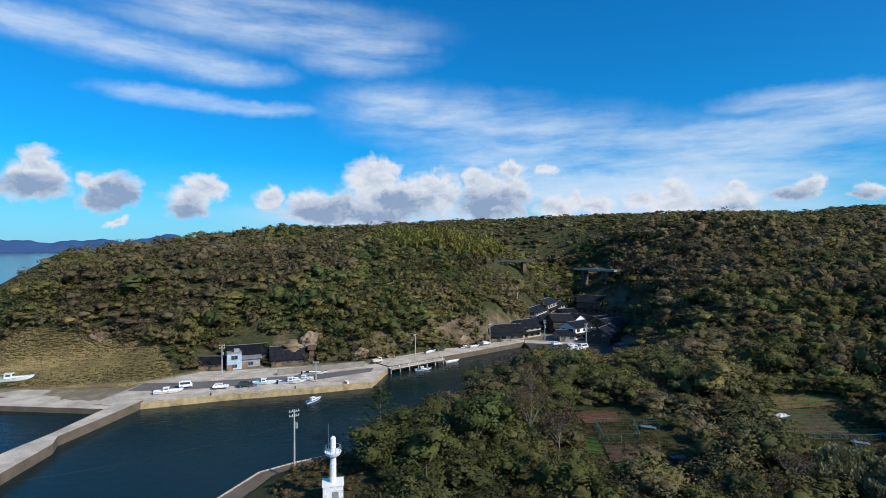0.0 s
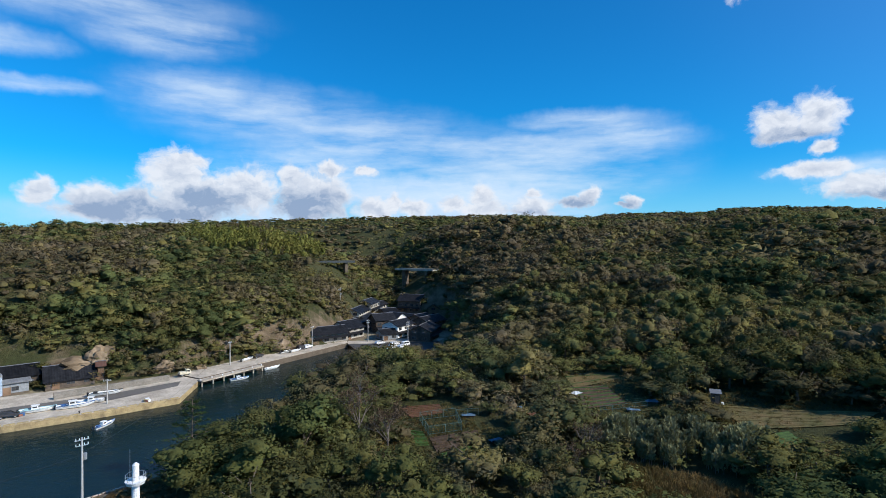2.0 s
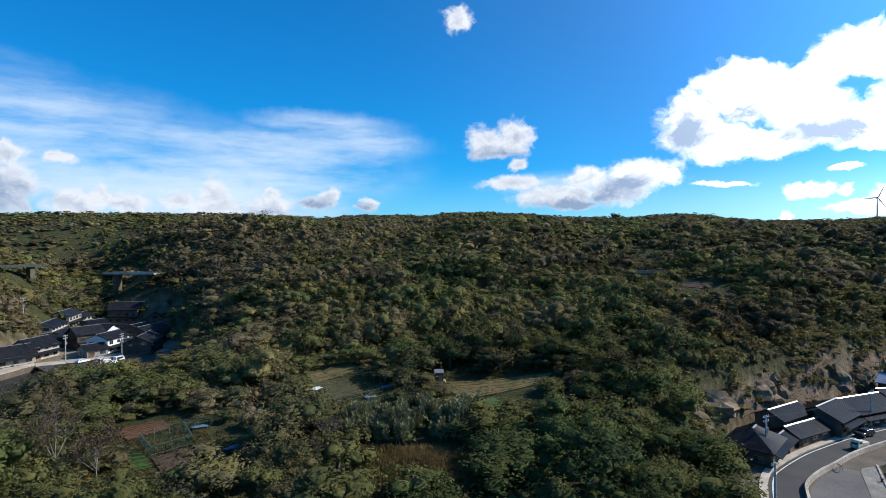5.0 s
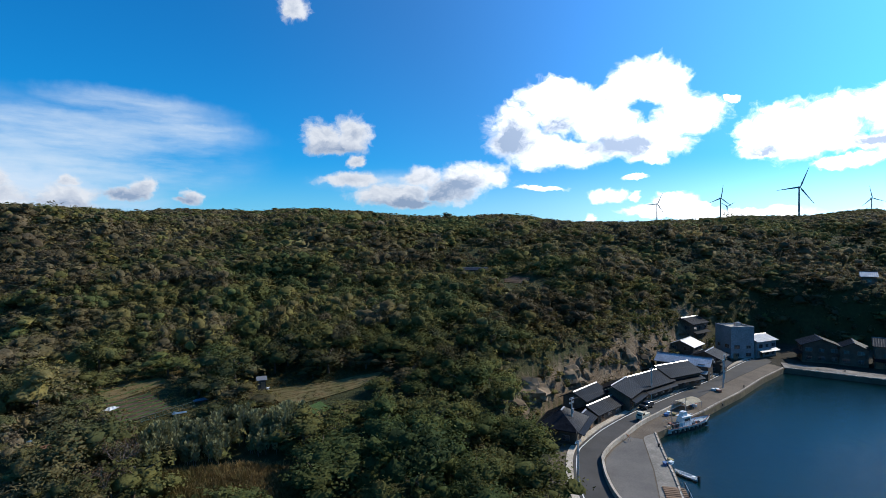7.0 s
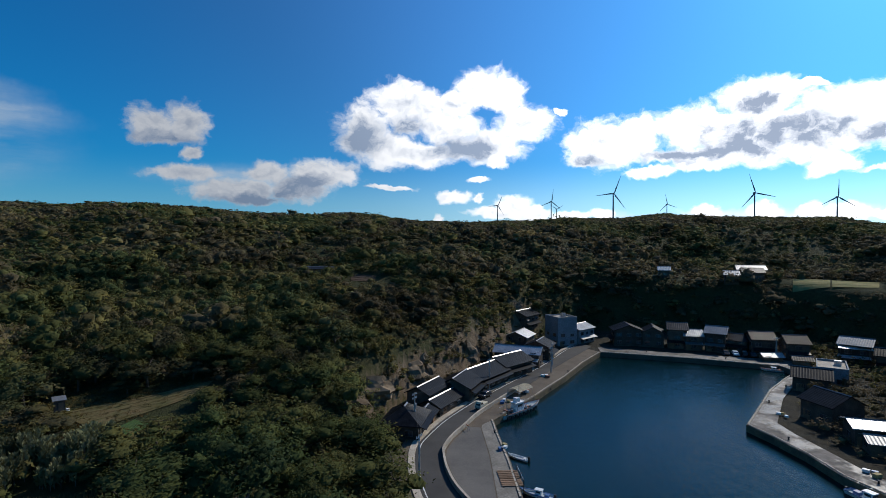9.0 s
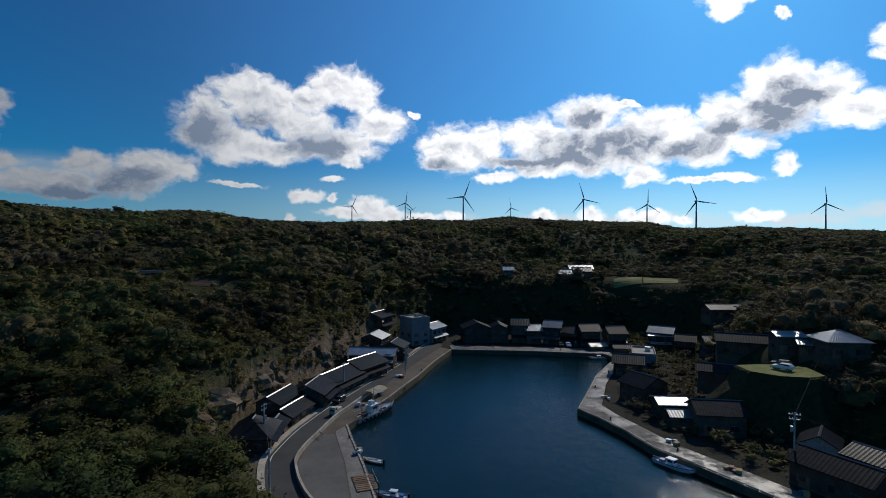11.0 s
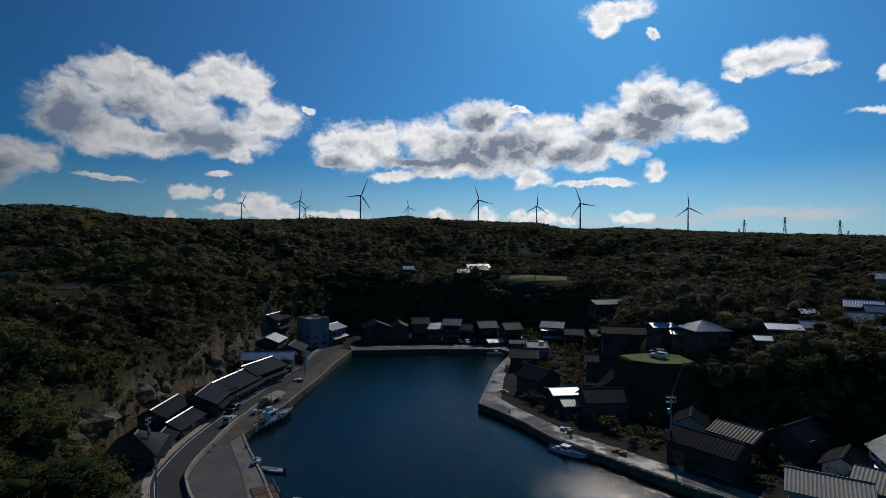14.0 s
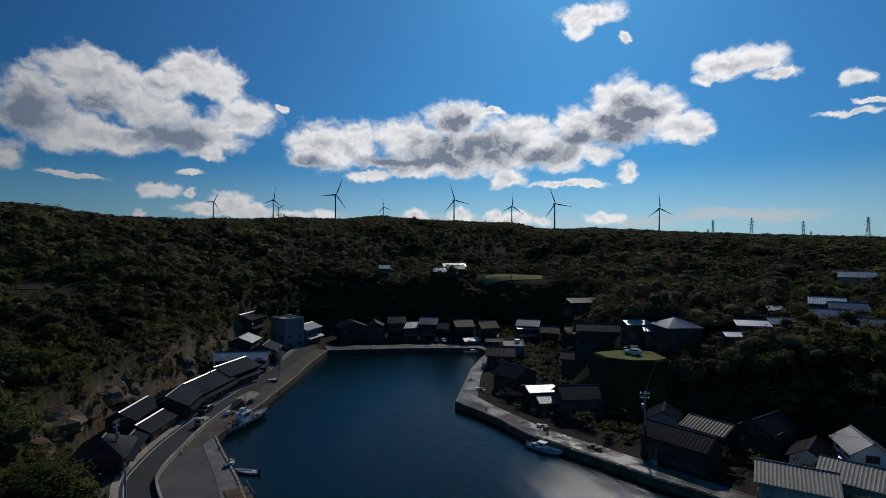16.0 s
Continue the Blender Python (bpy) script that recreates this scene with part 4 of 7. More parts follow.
def open_ground(x, y):
    """How far a plan point lies outside all clearings, roofs and quays."""
    d = poly_dist(x, y, SEA)
    for f in FLATS + CLEAR:
        d = np.minimum(d, poly_dist(x, y, f))
    return d


HOUSES = []   # plan places kept free of trees: x, y, radius


def away_from_houses(p):
    ok = np.ones(len(p), bool)
    for x, y, q in HOUSES:
        ok &= np.hypot(p[:, 0] - x, p[:, 1] - y) > q
    return p[ok]


def woods():
    far = spread(430, 1400, -48, 156, 9.6, 11)
    mid = spread(205, 430, -48, 154, 6.1, 12)
    r = np.hypot(far[:, 0], far[:, 1])
    rr = np.interp(np.degrees(np.arctan2(far[:, 0], far[:, 1])), RIDGE_AZ, RIDGE_R)
    far = far[(r < rr + 28) & (open_ground(far[:, 0], far[:, 1]) > 2)]
    mid = away_from_houses(mid[open_ground(mid[:, 0], mid[:, 1]) > 1.5])
    grove = bump2(mid[:, 0], mid[:, 1], -3.3, 318, 42, 46) > 0.42 + 0.15 * wave(mid[:, 0], mid[:, 1], 14)
    cane, mid = mid[grove], mid[~grove]
    pc = [clump(9, 120, 0.075, 500 + i, flat=1.5, loose=0.8, cores=2) for i in range(8)]
    nc = len(cane)
    scatter("bamboo_grove", cane, 7.5 * (0.7 + 0.5 * rng.random(nc)), 9.5 * (0.8 + 0.4 * rng.random(nc)), pc, M_GROVE, "yellow-green feathery bamboo grove on the hillside", category="bamboo", sink=1.5)
    pf = [clump(7, 34, 0.070, 100 + i, loose=0.7, cores=4) for i in range(12)]
    pm = [clump(11, 120, 0.052, 200 + i, loose=0.7, cores=5) for i in range(14)]
    n = len(far)
    r = np.hypot(far[:, 0], far[:, 1])
    rr = np.interp(np.degrees(np.arctan2(far[:, 0], far[:, 1])), RIDGE_AZ, RIDGE_R)
    crest = 1 - 0.5 * np.clip((r / rr - 0.72) / 0.22, 0, 1)      # crowns kept low along the crest to fit the skyline seen from the camera
    big = (0.55 + 0.9 * rng.random(n) ** 2.2) * (1 + 0.35 * wave(far[:, 0], far[:, 1], 38) * crest)
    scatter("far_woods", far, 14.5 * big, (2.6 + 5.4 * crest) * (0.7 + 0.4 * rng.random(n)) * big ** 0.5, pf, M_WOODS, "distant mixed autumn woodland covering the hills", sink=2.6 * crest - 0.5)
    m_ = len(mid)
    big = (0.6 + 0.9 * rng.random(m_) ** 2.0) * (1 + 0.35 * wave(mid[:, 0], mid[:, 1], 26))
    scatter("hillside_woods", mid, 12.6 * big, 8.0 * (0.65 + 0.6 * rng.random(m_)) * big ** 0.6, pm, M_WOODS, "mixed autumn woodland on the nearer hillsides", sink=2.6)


def tree_kind(i, leaves, leaf):
    """One tree: a tapered trunk with limbs, and a crown of leaf sprays. About 1 m across and 1 m tall, to be scaled."""
    g = random.Random(i)
    ob = empty("tree")
    bm = bmesh.new()
    top = Vector((g.uniform(-0.05, 0.05), g.uniform(-0.05, 0.05), 0.62))
    add_rod(bm, (0, 0, -0.12), top, 0.026, 0.011, 6)
    for k in range(6):
        w = g.uniform(0, 6.28)
        base = top * (g.uniform(0.2, 0.5) / 0.62)
        add_rod(bm, base, base + Vector((0.28 * math.cos(w), 0.28 * math.sin(w), g.uniform(0.12, 0.3))), 0.011, 0.003, 4)
    part("trunk", bm, M_BARK, ob)
    V, F, N_ = clump(18, leaves, leaf, 300 + i, three=False, loose=0.6, cores=8)
    crown = mesh_from_arrays("crown", V, F, M_LEAF, normals=N_)
    crown.parent = ob
    return tagged(ob, "broadleaf tree with a dense olive and brown autumn crown", "tree", "promontory trees")


def near_woods():
    pts = spread(62, 205, -48, 152, 5.2, 13)
    a_ = np.degrees(np.arctan2(pts[:, 0], pts[:, 1]))
    pts = pts[(a_ > -20) | (np.hypot(pts[:, 0], pts[:, 1]) > 120)]
    pts = pts[(poly_dist(pts[:, 0], pts[:, 1], FLATS[2]) > np.where(pts[:, 0] < 128, 8 + 3 * wave(pts[:, 0], pts[:, 1], 9), 13)) | (pts[:, 0] < 98)]      # the steep bare bank behind the row of houses
    pts = away_from_houses(pts[open_ground(pts[:, 0], pts[:, 1]) > 1.0])
    r = np.hypot(pts[:, 0], pts[:, 1])
    pts = pts[np.argsort(r)]
    near, rest = pts[:300], pts[300:]
    kinds = [tree_kind(i, 860, 0.025) for i in range(10)]
    g = random.Random(5)
    z = land(near[:, 0], near[:, 1])
    used = set()
    for (x, y), h in zip(near, z):
        k = g.randrange(len(kinds))
        b = 0.55 + 0.85 * g.random() ** 1.7
        edge = min(1.0, 0.55 + 0.045 * float(open_ground(np.array([x]), np.array([y]))[0])) * (1 - 0.82 * float(bump2(x, y, 46, 164, 32, 34)))
        edge *= 1 - 0.5 * float(bump2(x, y, 73.6, 62.3, 17, 10, -35))
        w, tall = 9.6 * b, g.uniform(6.0, 8.6) * b * edge
        m = Matrix.LocRotScale((x, y, h), Euler((0, 0, g.uniform(0, 6.28))), (w, w, tall))
        if k in used:
            t = copy_thing(kinds[k], m)
            t.matrix_basis = m
        else:
            used.add(k)
            kinds[k].matrix_basis = m
    n = len(rest)
    pn = [clump(14, 400, 0.036, 400 + i, loose=0.7, cores=7) for i in range(14)]
    big = 0.65 + 0.75 * rng.random(n) ** 1.6
    edge = np.minimum(1, 0.7 + 0.04 * open_ground(rest[:, 0], rest[:, 1])) * (1 - 0.82 * bump2(rest[:, 0], rest[:, 1], 46, 164, 32, 34))
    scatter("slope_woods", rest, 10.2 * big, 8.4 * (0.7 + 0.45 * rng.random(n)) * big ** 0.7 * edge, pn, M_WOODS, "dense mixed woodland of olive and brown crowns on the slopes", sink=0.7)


def undergrowth():
    """Shrubs and brambles on the steep banks, between the houses and under the trees."""
    p = np.concatenate([spread(62, 330, -48, 152, 3.3, 31), spread(150, 260, -40, 16, 3.2, 32)])
    d, wet = open_ground(p[:, 0], p[:, 1]), poly_dist(p[:, 0], p[:, 1], SEA)
    east = (poly_dist(p[:, 0], p[:, 1], FLATS[4]) < 0) & (wet > 9)
    bank = (d > 0.3) & (d < 22)
    p = p[(east | (bank & ((wave(p[:, 0], p[:, 1], 11) < 0.45) | (p[:, 0] > 185) | (p[:, 1] > 150)))) & (wet > 2.0)]
    more = spread(165, 345, -46, 14, 4.6, 33)
    p = np.concatenate([p, more[open_ground(more[:, 0], more[:, 1]) > 1.0]])
    ok = np.ones(len(p), bool)
    for x, y, q in HOUSES:
        ok &= np.hypot(p[:, 0] - x, p[:, 1] - y) > q - 2.6
    p = p[ok]
    n = len(p)
    scatter("undergrowth", p, 4.4 * (0.6 + 0.8 * rng.random(n)) * np.where(p[:, 1] > 150, 1.35, 1.0), 3.4 * (0.5 + 0.9 * rng.random(n)) * np.where(p[:, 1] > 150, 1.2, 1.0), [clump(6, 54, 0.085, 600 + i, loose=0.7, cores=1) for i in range(10)], M_WOODS,
            "dense low shrubs and brambles on the banks", category="shrubs", sink=0.3)
    return n


def tufts(name, outline, step, size, tall, mat, label, seed):
    """Blades of long grass over a plan outline."""
    g = np.random.default_rng(seed)
    xs, ys = [q[0] for q in outline], [q[1] for q in outline]
    X, Y = np.meshgrid(np.arange(min(xs), max(xs), step), np.arange(min(ys), max(ys), step))
    p = np.stack([X.ravel(), Y.ravel()], -1) + (g.random((X.size, 2)) - 0.5) * step * 1.6
    p = p[poly_dist(p[:, 0], p[:, 1], outline) < 0]
    protos = []
    for i in range(6):
        n = 14
        w, lean = g.random(n) * 6.283, 0.15 + 0.45 * g.random(n)
        base = (g.random((n, 2)) - 0.5) * 0.7
        tip = np.stack([base[:, 0] + np.cos(w) * lean, base[:, 1] + np.sin(w) * lean, 0.6 + 0.4 * g.random(n)], -1)
        b = np.concatenate([base, np.zeros((n, 1))], 1)
        side = np.stack([-np.sin(w), np.cos(w), np.zeros(n)], -1) * 0.06
        V = np.stack([b - side, b + side, tip], 1).reshape(-1, 3)
        protos.append((V, np.arange(len(V)).reshape(-1, 3)))
    n = len(p)
    scatter(name, p, size * (0.6 + 0.8 * g.random(n)), tall * (0.5 + g.random(n)), protos, mat, label, category="grass")


# ---- quays and roads ----
QZ = 1.5


def quay(name, outline, z, top, side, label):
    return tagged(part(name, prism(outline, -3, z, mi=0, side=1), [top, side]), label, "quay", kind="structure")


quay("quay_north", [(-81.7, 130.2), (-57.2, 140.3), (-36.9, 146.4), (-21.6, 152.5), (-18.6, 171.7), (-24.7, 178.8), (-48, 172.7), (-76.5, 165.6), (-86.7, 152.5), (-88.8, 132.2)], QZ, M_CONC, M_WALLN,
     "pale weathered concrete quay with a yellowish face")
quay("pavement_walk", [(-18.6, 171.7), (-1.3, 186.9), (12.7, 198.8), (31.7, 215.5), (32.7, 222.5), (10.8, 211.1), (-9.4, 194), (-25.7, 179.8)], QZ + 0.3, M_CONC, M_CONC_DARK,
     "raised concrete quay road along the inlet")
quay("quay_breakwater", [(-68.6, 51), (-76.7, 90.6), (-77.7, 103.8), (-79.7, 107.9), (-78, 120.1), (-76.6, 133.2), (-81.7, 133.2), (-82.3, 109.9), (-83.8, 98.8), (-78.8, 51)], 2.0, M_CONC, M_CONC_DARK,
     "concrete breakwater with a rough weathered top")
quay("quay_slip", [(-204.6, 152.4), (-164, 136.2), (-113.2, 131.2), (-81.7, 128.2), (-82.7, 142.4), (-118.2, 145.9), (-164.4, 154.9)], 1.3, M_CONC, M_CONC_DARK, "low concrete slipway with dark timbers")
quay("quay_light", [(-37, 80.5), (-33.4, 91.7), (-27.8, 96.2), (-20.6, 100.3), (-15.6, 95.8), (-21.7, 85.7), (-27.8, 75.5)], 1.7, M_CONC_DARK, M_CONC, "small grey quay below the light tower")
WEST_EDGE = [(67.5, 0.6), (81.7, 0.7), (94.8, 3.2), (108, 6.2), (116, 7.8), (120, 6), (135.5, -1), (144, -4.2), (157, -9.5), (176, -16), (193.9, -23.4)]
FAR_EDGE = [(193.9, -23.4), (190.5, -41), (188.4, -52), (181.5, -75.5), (174.4, -76.8)]
EAST_EDGE = [(174.4, -76.8), (165.5, -70), (152, -60.8), (136.2, -52.3), (122.2, -44.6), (116, -46.8), (107.3, -49.2), (98, -50.5), (92, -53), (83.6, -56.5), (72.7, -60.8), (67.2, -63.8), (43.4, -72), (2.8, -93.7)]
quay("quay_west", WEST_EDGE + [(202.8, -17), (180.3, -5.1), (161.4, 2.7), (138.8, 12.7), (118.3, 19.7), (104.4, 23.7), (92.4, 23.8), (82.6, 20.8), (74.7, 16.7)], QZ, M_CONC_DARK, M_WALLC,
     "brownish concrete harbour quay with a brown face")
quay("quay_far", FAR_EDGE + [(176.5, -83.5), (190, -82), (196.5, -54), (198.5, -42), (203, -23.4)], QZ, M_CONC_WET_SUNLIT, M_CONC_DARK, "pale concrete quay at the head of the harbour")
quay("quay_east", EAST_EDGE + [(2.8, -98.9), (45.5, -77.2), (65.7, -69.6), (74, -66), (85.5, -61.5), (93.5, -58), (100, -55.5), (109, -53.8), (118, -52), (124.5, -51.5), (143.8, -60.7), (155, -67.5), (164, -74), (170, -80.5)], QZ, M_CONC_WET_SUNLIT, M_WALLC,
     "concrete harbour quay with a narrow walkway, wet patches and painted sun patches")

ROAD_L = smooth_line([(63.2, 4.5), (75, 13.2), (84, 17.3), (93.5, 19.9), (99, 20.7), (103.2, 20.4), (112, 18.9), (120.3, 16.6), (129.5, 13.5), (140.5, 9.1), (153, 4), (170, -2.8), (195, -11), (212, -18.5)])
ROAD_R = smooth_line([(63.7, -1.3), (79.8, 9.6), (87.5, 13.3), (94.5, 15.3), (98.2, 15.8), (103.9, 15.2), (110.7, 13.6), (119.3, 11.6), (129, 8.2), (140, 4), (148.2, 0), (163, -5.2), (180, -11.8), (202.4, -21)])
bm = bmesh.new()
ribbon(bm, ROAD_L, ROAD_R, QZ + 0.06, 0.2)
tagged(part("road", bm, M_ASPH), "curving grey asphalt harbour road", "road", kind="structure")

# ---- houses ----


def roof_slab(bm, top, thick=0.2):
    hi = [bm.verts.new((a, b, c + thick)) for a, b, c in top]
    lo = [bm.verts.new((a, b, c + 0.02)) for a, b, c in top]
    bm.faces.new(hi), bm.faces.new(lo[::-1])
    n = len(top)
    for i in range(n):
        j = (i + 1) % n
        bm.faces.new((lo[i], lo[j], hi[j], hi[i]))


def ribbed_slab(bm, top, step, rise, thick=0.16):
    """A roof slope with ribs running from the eaves to the ridge."""
    a, b, c, d = [Vector(p) for p in top]
    n = max(2, int((b - a).length / step))
    lower, upper, under_l, under_u = [], [], [], []
    for i in range(n * 4 + 1):
        f = i / (n * 4)
        z = thick + (rise if i % 4 == 2 else 0.0 if i % 4 == 0 else rise * 0.25)
        e, r = a.lerp(b, f), d.lerp(c, f)
        lower.append(bm.verts.new(e + Vector((0, 0, z)))), upper.append(bm.verts.new(r + Vector((0, 0, z))))
        under_l.append(bm.verts.new(e + Vector((0, 0, 0.02)))), under_u.append(bm.verts.new(r + Vector((0, 0, 0.02))))
    for i in range(n * 4):
        bm.faces.new((lower[i], lower[i + 1], upper[i + 1], upper[i]))
        bm.faces.new((lower[i], under_l[i], under_l[i + 1], lower[i + 1]))
        bm.faces.new((upper[i], upper[i + 1], under_u[i + 1], under_u[i]))
        bm.faces.new((under_l[i], under_u[i], under_u[i + 1], under_l[i + 1]))
    for i in (0, -1):
        bm.faces.new((lower[i], upper[i], under_u[i], under_l[i]))


def house(x, y, w, d, h, turn, roof=1.8, wall=None, tiles=None, over=0.6, label="", hip=False, lean=False, seams=False, side=-1, z=None):
    """A gabled or hipped house, its ridge along its own x axis: w along the ridge, d across it, h to the eaves; turn in degrees."""
    wall, tiles = wall or M_BOARD, tiles or M_TILE
    z = height(x, y) if z is None else z
    HOUSES.append((x, y, max(w, d) * 0.5 + 3.0))
    ob = empty("house", pose(x, y, z, 0, 0, turn))
    flat = roof < 0.35
    bm = bmesh.new()
    add_box(bm, 0, 0, -2.5, w, d, h + 2.5)
    if not flat and not hip:
        for s in (-1, 1):
            v = [bm.verts.new((s * w / 2, -d / 2, h)), bm.verts.new((s * w / 2, d / 2, h)), bm.verts.new((s * w / 2, 0, h + roof))]
            bm.faces.new(v)
    bmesh.ops.recalc_face_normals(bm, faces=bm.faces)
    part("wall", bm, wall, ob)
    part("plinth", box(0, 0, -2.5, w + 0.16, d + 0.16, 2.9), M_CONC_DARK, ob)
    if flat:
        part("roof", box(0, 0, h, w - 0.5, d - 0.5, 0.12), M_CONC, ob, "pale flat roof deck")
        for cx, cy, sx, sy in ((0, d / 2 - 0.1, w, 0.3), (0, -d / 2 + 0.1, w, 0.3), (w / 2 - 0.1, 0, 0.3, d - 0.4), (-w / 2 + 0.1, 0, 0.3, d - 0.4)):
            part("parapet", box(cx, cy, h, sx, sy, 0.65), tiles, ob)
        part("roof_tank", box(w * 0.2, d * 0.1, h + 0.1, 1.6, 1.4, 1.3), M_STEEL, ob)
    else:
        k = roof / (d / 2)
        ex, ey = w / 2 + over, d / 2 + over
        rx = max(ex - (d / 2 + over) * 0.95, 0.4) if hip else ex
        for s in (-1, 1):
            bm = bmesh.new()
            top = [(-ex, s * ey, h - over * k), (ex, s * ey, h - over * k), (rx, 0, h + roof), (-rx, 0, h + roof)]
            ribbed_slab(bm, top, 0.5 if seams else 0.62, 0.06 if seams else 0.035)
            bmesh.ops.recalc_face_normals(bm, faces=bm.faces)
            part("roof_slope", bm, tiles, ob)
            if hip:
                bm = bmesh.new()
                roof_slab(bm, [(s * ex, -ey, h - over * k), (s * ex, ey, h - over * k), (s * rx, 0, h + roof)])
                bmesh.ops.recalc_face_normals(bm, faces=bm.faces)
                part("roof_slope", bm, tiles, ob)
        bm = bmesh.new()
        ends = [[bm.verts.new((e * rx, p, h + roof + q)) for p, q in ((-0.22, 0.15), (0, 0.33), (0.22, 0.15))] for e in (-1, 1)]
        bm.faces.new(ends[0]), bm.faces.new(ends[1][::-1])
        for i in range(3):
            j = (i + 1) % 3
            bm.faces.new((ends[0][i], ends[1][i], ends[1][j], ends[0][j]))
        bmesh.ops.recalc_face_normals(bm, faces=bm.faces)
        part("ridge_cap", bm, M_RIDGE if tiles is not M_METAL_ROOF else M_METAL_ROOF, ob)
        if lean or (h > 4.4 and not hip and not seams):
            bm = bmesh.new()
            roof_slab(bm, [(-w / 2, side * (d / 2 + 1.6), 2.3), (w / 2, side * (d / 2 + 1.6), 2.3), (w / 2, side * (d / 2 - 0.1), 2.95), (-w / 2, side * (d / 2 - 0.1), 2.95)], 0.14)
            bmesh.ops.recalc_face_normals(bm, faces=bm.faces)
            part("lean_to_roof", bm, tiles, ob)
    floors = 2 if h > 4.4 else 1
    for long, across, spin in ((w, d, 0), (d, w, 90)):
        n = max(1, int(long / 3.2))
        for fl in range(floors):
            for s in (-1, 1):
                for i in range(n):
                    p = (i + 0.5) / n * long - long / 2
                    q = s * (across / 2 + 0.02)
                    wide, tall = (1.9, 1.25) if (i + fl) % 2 else (1.5, 1.1)
                    if h < 2.2:
                        continue
                    cx, cy = (p, q) if not spin else (q, p)
                    sx, sy = (wide, 0.12) if not spin else (0.12, wide)
                    win = part("window", box(cx, cy, 0.95 + 2.6 * fl, sx, sy, tall), M_FRAME, ob)
                    ix, iy = (wide / 2 - 0.08, 0.14) if not spin else (0.14, wide / 2 - 0.08)
                    ox, oy = (wide / 4, 0) if not spin else (0, wide / 4)
                    for e in (-1, 1):
                        part("pane", box(cx + e * ox, cy + e * oy, 1.03 + 2.6 * fl, ix, iy, tall - 0.16), M_GLASS, win)
    bm = box(-w * 0.3, side * (d / 2 + 0.03), 0.0, 1.7, 0.12, 2.0)
    part("door", bm, M_BROWN, ob)
    return tagged(ob, label or HOUSE_LABELS[(wall.name, tiles.name)] if (wall.name, tiles.name) in HOUSE_LABELS else "weathered village house with a pitched roof", "house", "village houses")


WORDS_WALL = {"pale plaster": "pale plastered", "white paint": "white painted", "weathered boards and shaded walls": "dark walled", "brown boards": "brown boarded",
              "grey render": "grey rendered", "pale blue corrugated sheet": "pale blue corrugated", "orange boards": "orange-brown boarded"}
WORDS_ROOF = {"glazed roof tile": "a black glazed tile roof", "brown roof tile": "a brown tile roof", "sheet metal roof": "a grey sheet metal roof", "glint-painted sheet roof": "a glint-painted sheet roof", "faded corrugated sheet": "a faded beige corrugated roof", "grey render": "a flat roof and parapet"}
HOUSE_LABELS = {(a, b): f"{WORDS_WALL[a]} village house with {WORDS_ROOF[b]}" for a in WORDS_WALL for b in WORDS_ROOF}


def front(a, b, depth, h, roof, wall, tiles, gable=False, lean=False, hip=False, seams=False):
    """A house given by the two ends of its front on the ground, the house lying to the left of a towards b."""
    dx, dy = b[0] - a[0], b[1] - a[1]
    w = math.hypot(dx, dy)
    cx, cy = (a[0] + b[0]) / 2 - dy / w * depth / 2, (a[1] + b[1]) / 2 + dx / w * depth / 2
    turn = math.degrees(math.atan2(dy, dx)) + 9 * math.sin(a[0] * 3.1 + a[1])
    z = min(height((a[0] + b[0]) / 2, (a[1] + b[1]) / 2) + 0.25, height(cx, cy))
    h *= 1 + 0.08 * math.sin(a[0] * 5.3)
    if gable:
        return house(cx, cy, depth, w, h, turn + 90, roof, wall, tiles, side=1, z=z)
    return house(cx, cy, w, depth, h, turn, roof, wall, tiles, lean=lean, hip=hip, seams=seams, z=z)


front((19.3, 215.3), (32.8, 221.9), 8, 3.6, 2.4, M_PLASTER, M_TILE, lean=True)
front((33.2, 221.8), (40.8, 230.2), 9, 4.6, 2.8, M_PLASTER, M_TILE, lean=True)
front((46.5, 217.1), (53.3, 218.5), 7, 2.6, 1.6, M_GREY, M_TILE)
front((53.9, 219.7), (62.6, 227.9), 8, 5.4, 1.8, M_WHITE, M_TILE, lean=True)
front((61.3, 222.3), (65.1, 225), 6, 3.2, 1.3, M_ORANGE_BOARD, M_TILE)
front((62.9, 208.5), (73.1, 219.7), 9, 4.4, 2.2, M_BOARD, M_TILE, lean=True)
front((48.8, 236.3), (57.9, 239.4), 9, 5.6, 2.4, M_BOARD, M_TILE)
front((59.5, 242.6), (64.7, 245.9), 8, 5.6, 1.8, M_WHITE, M_TILE, gable=True)
front((41.6, 248.6), (51.1, 264.1), 8, 4.4, 1.8, M_PLASTER, M_TILE)
front((66.6, 249), (72.3, 252.6), 7, 4.4, 1.6, M_WHITE, M_TILE, gable=True)
front((70.3, 284), (81.2, 276.6), 10, 6, 3, M_BOARD, M_TILE)
front((83, 272.3), (88.2, 269.2), 8, 4.4, 2, M_BROWN, M_TILE, gable=True)
front((70.4, 242.6), (78.5, 247.4), 8, 4.6, 1.8, M_BOARD, M_TILE)
front((59.7, 266.9), (67.6, 270.9), 8, 5, 1.8, M_BOARD, M_TILE)
front((51.4, 268.3), (59.5, 281.3), 8, 5.2, 1.8, M_PLASTER, M_TILE)
front((59.7, 282.6), (66.3, 289.6), 7, 4.6, 1.6, M_PLASTER, M_TILE)
front((41.3, 243.5), (51.2, 253.9), 8, 4.6, 1.8, M_BOARD, M_TILE)
front((71.5, 229), (81.4, 239.4), 9, 4.6, 2.2, M_BOARD, M_TILE)
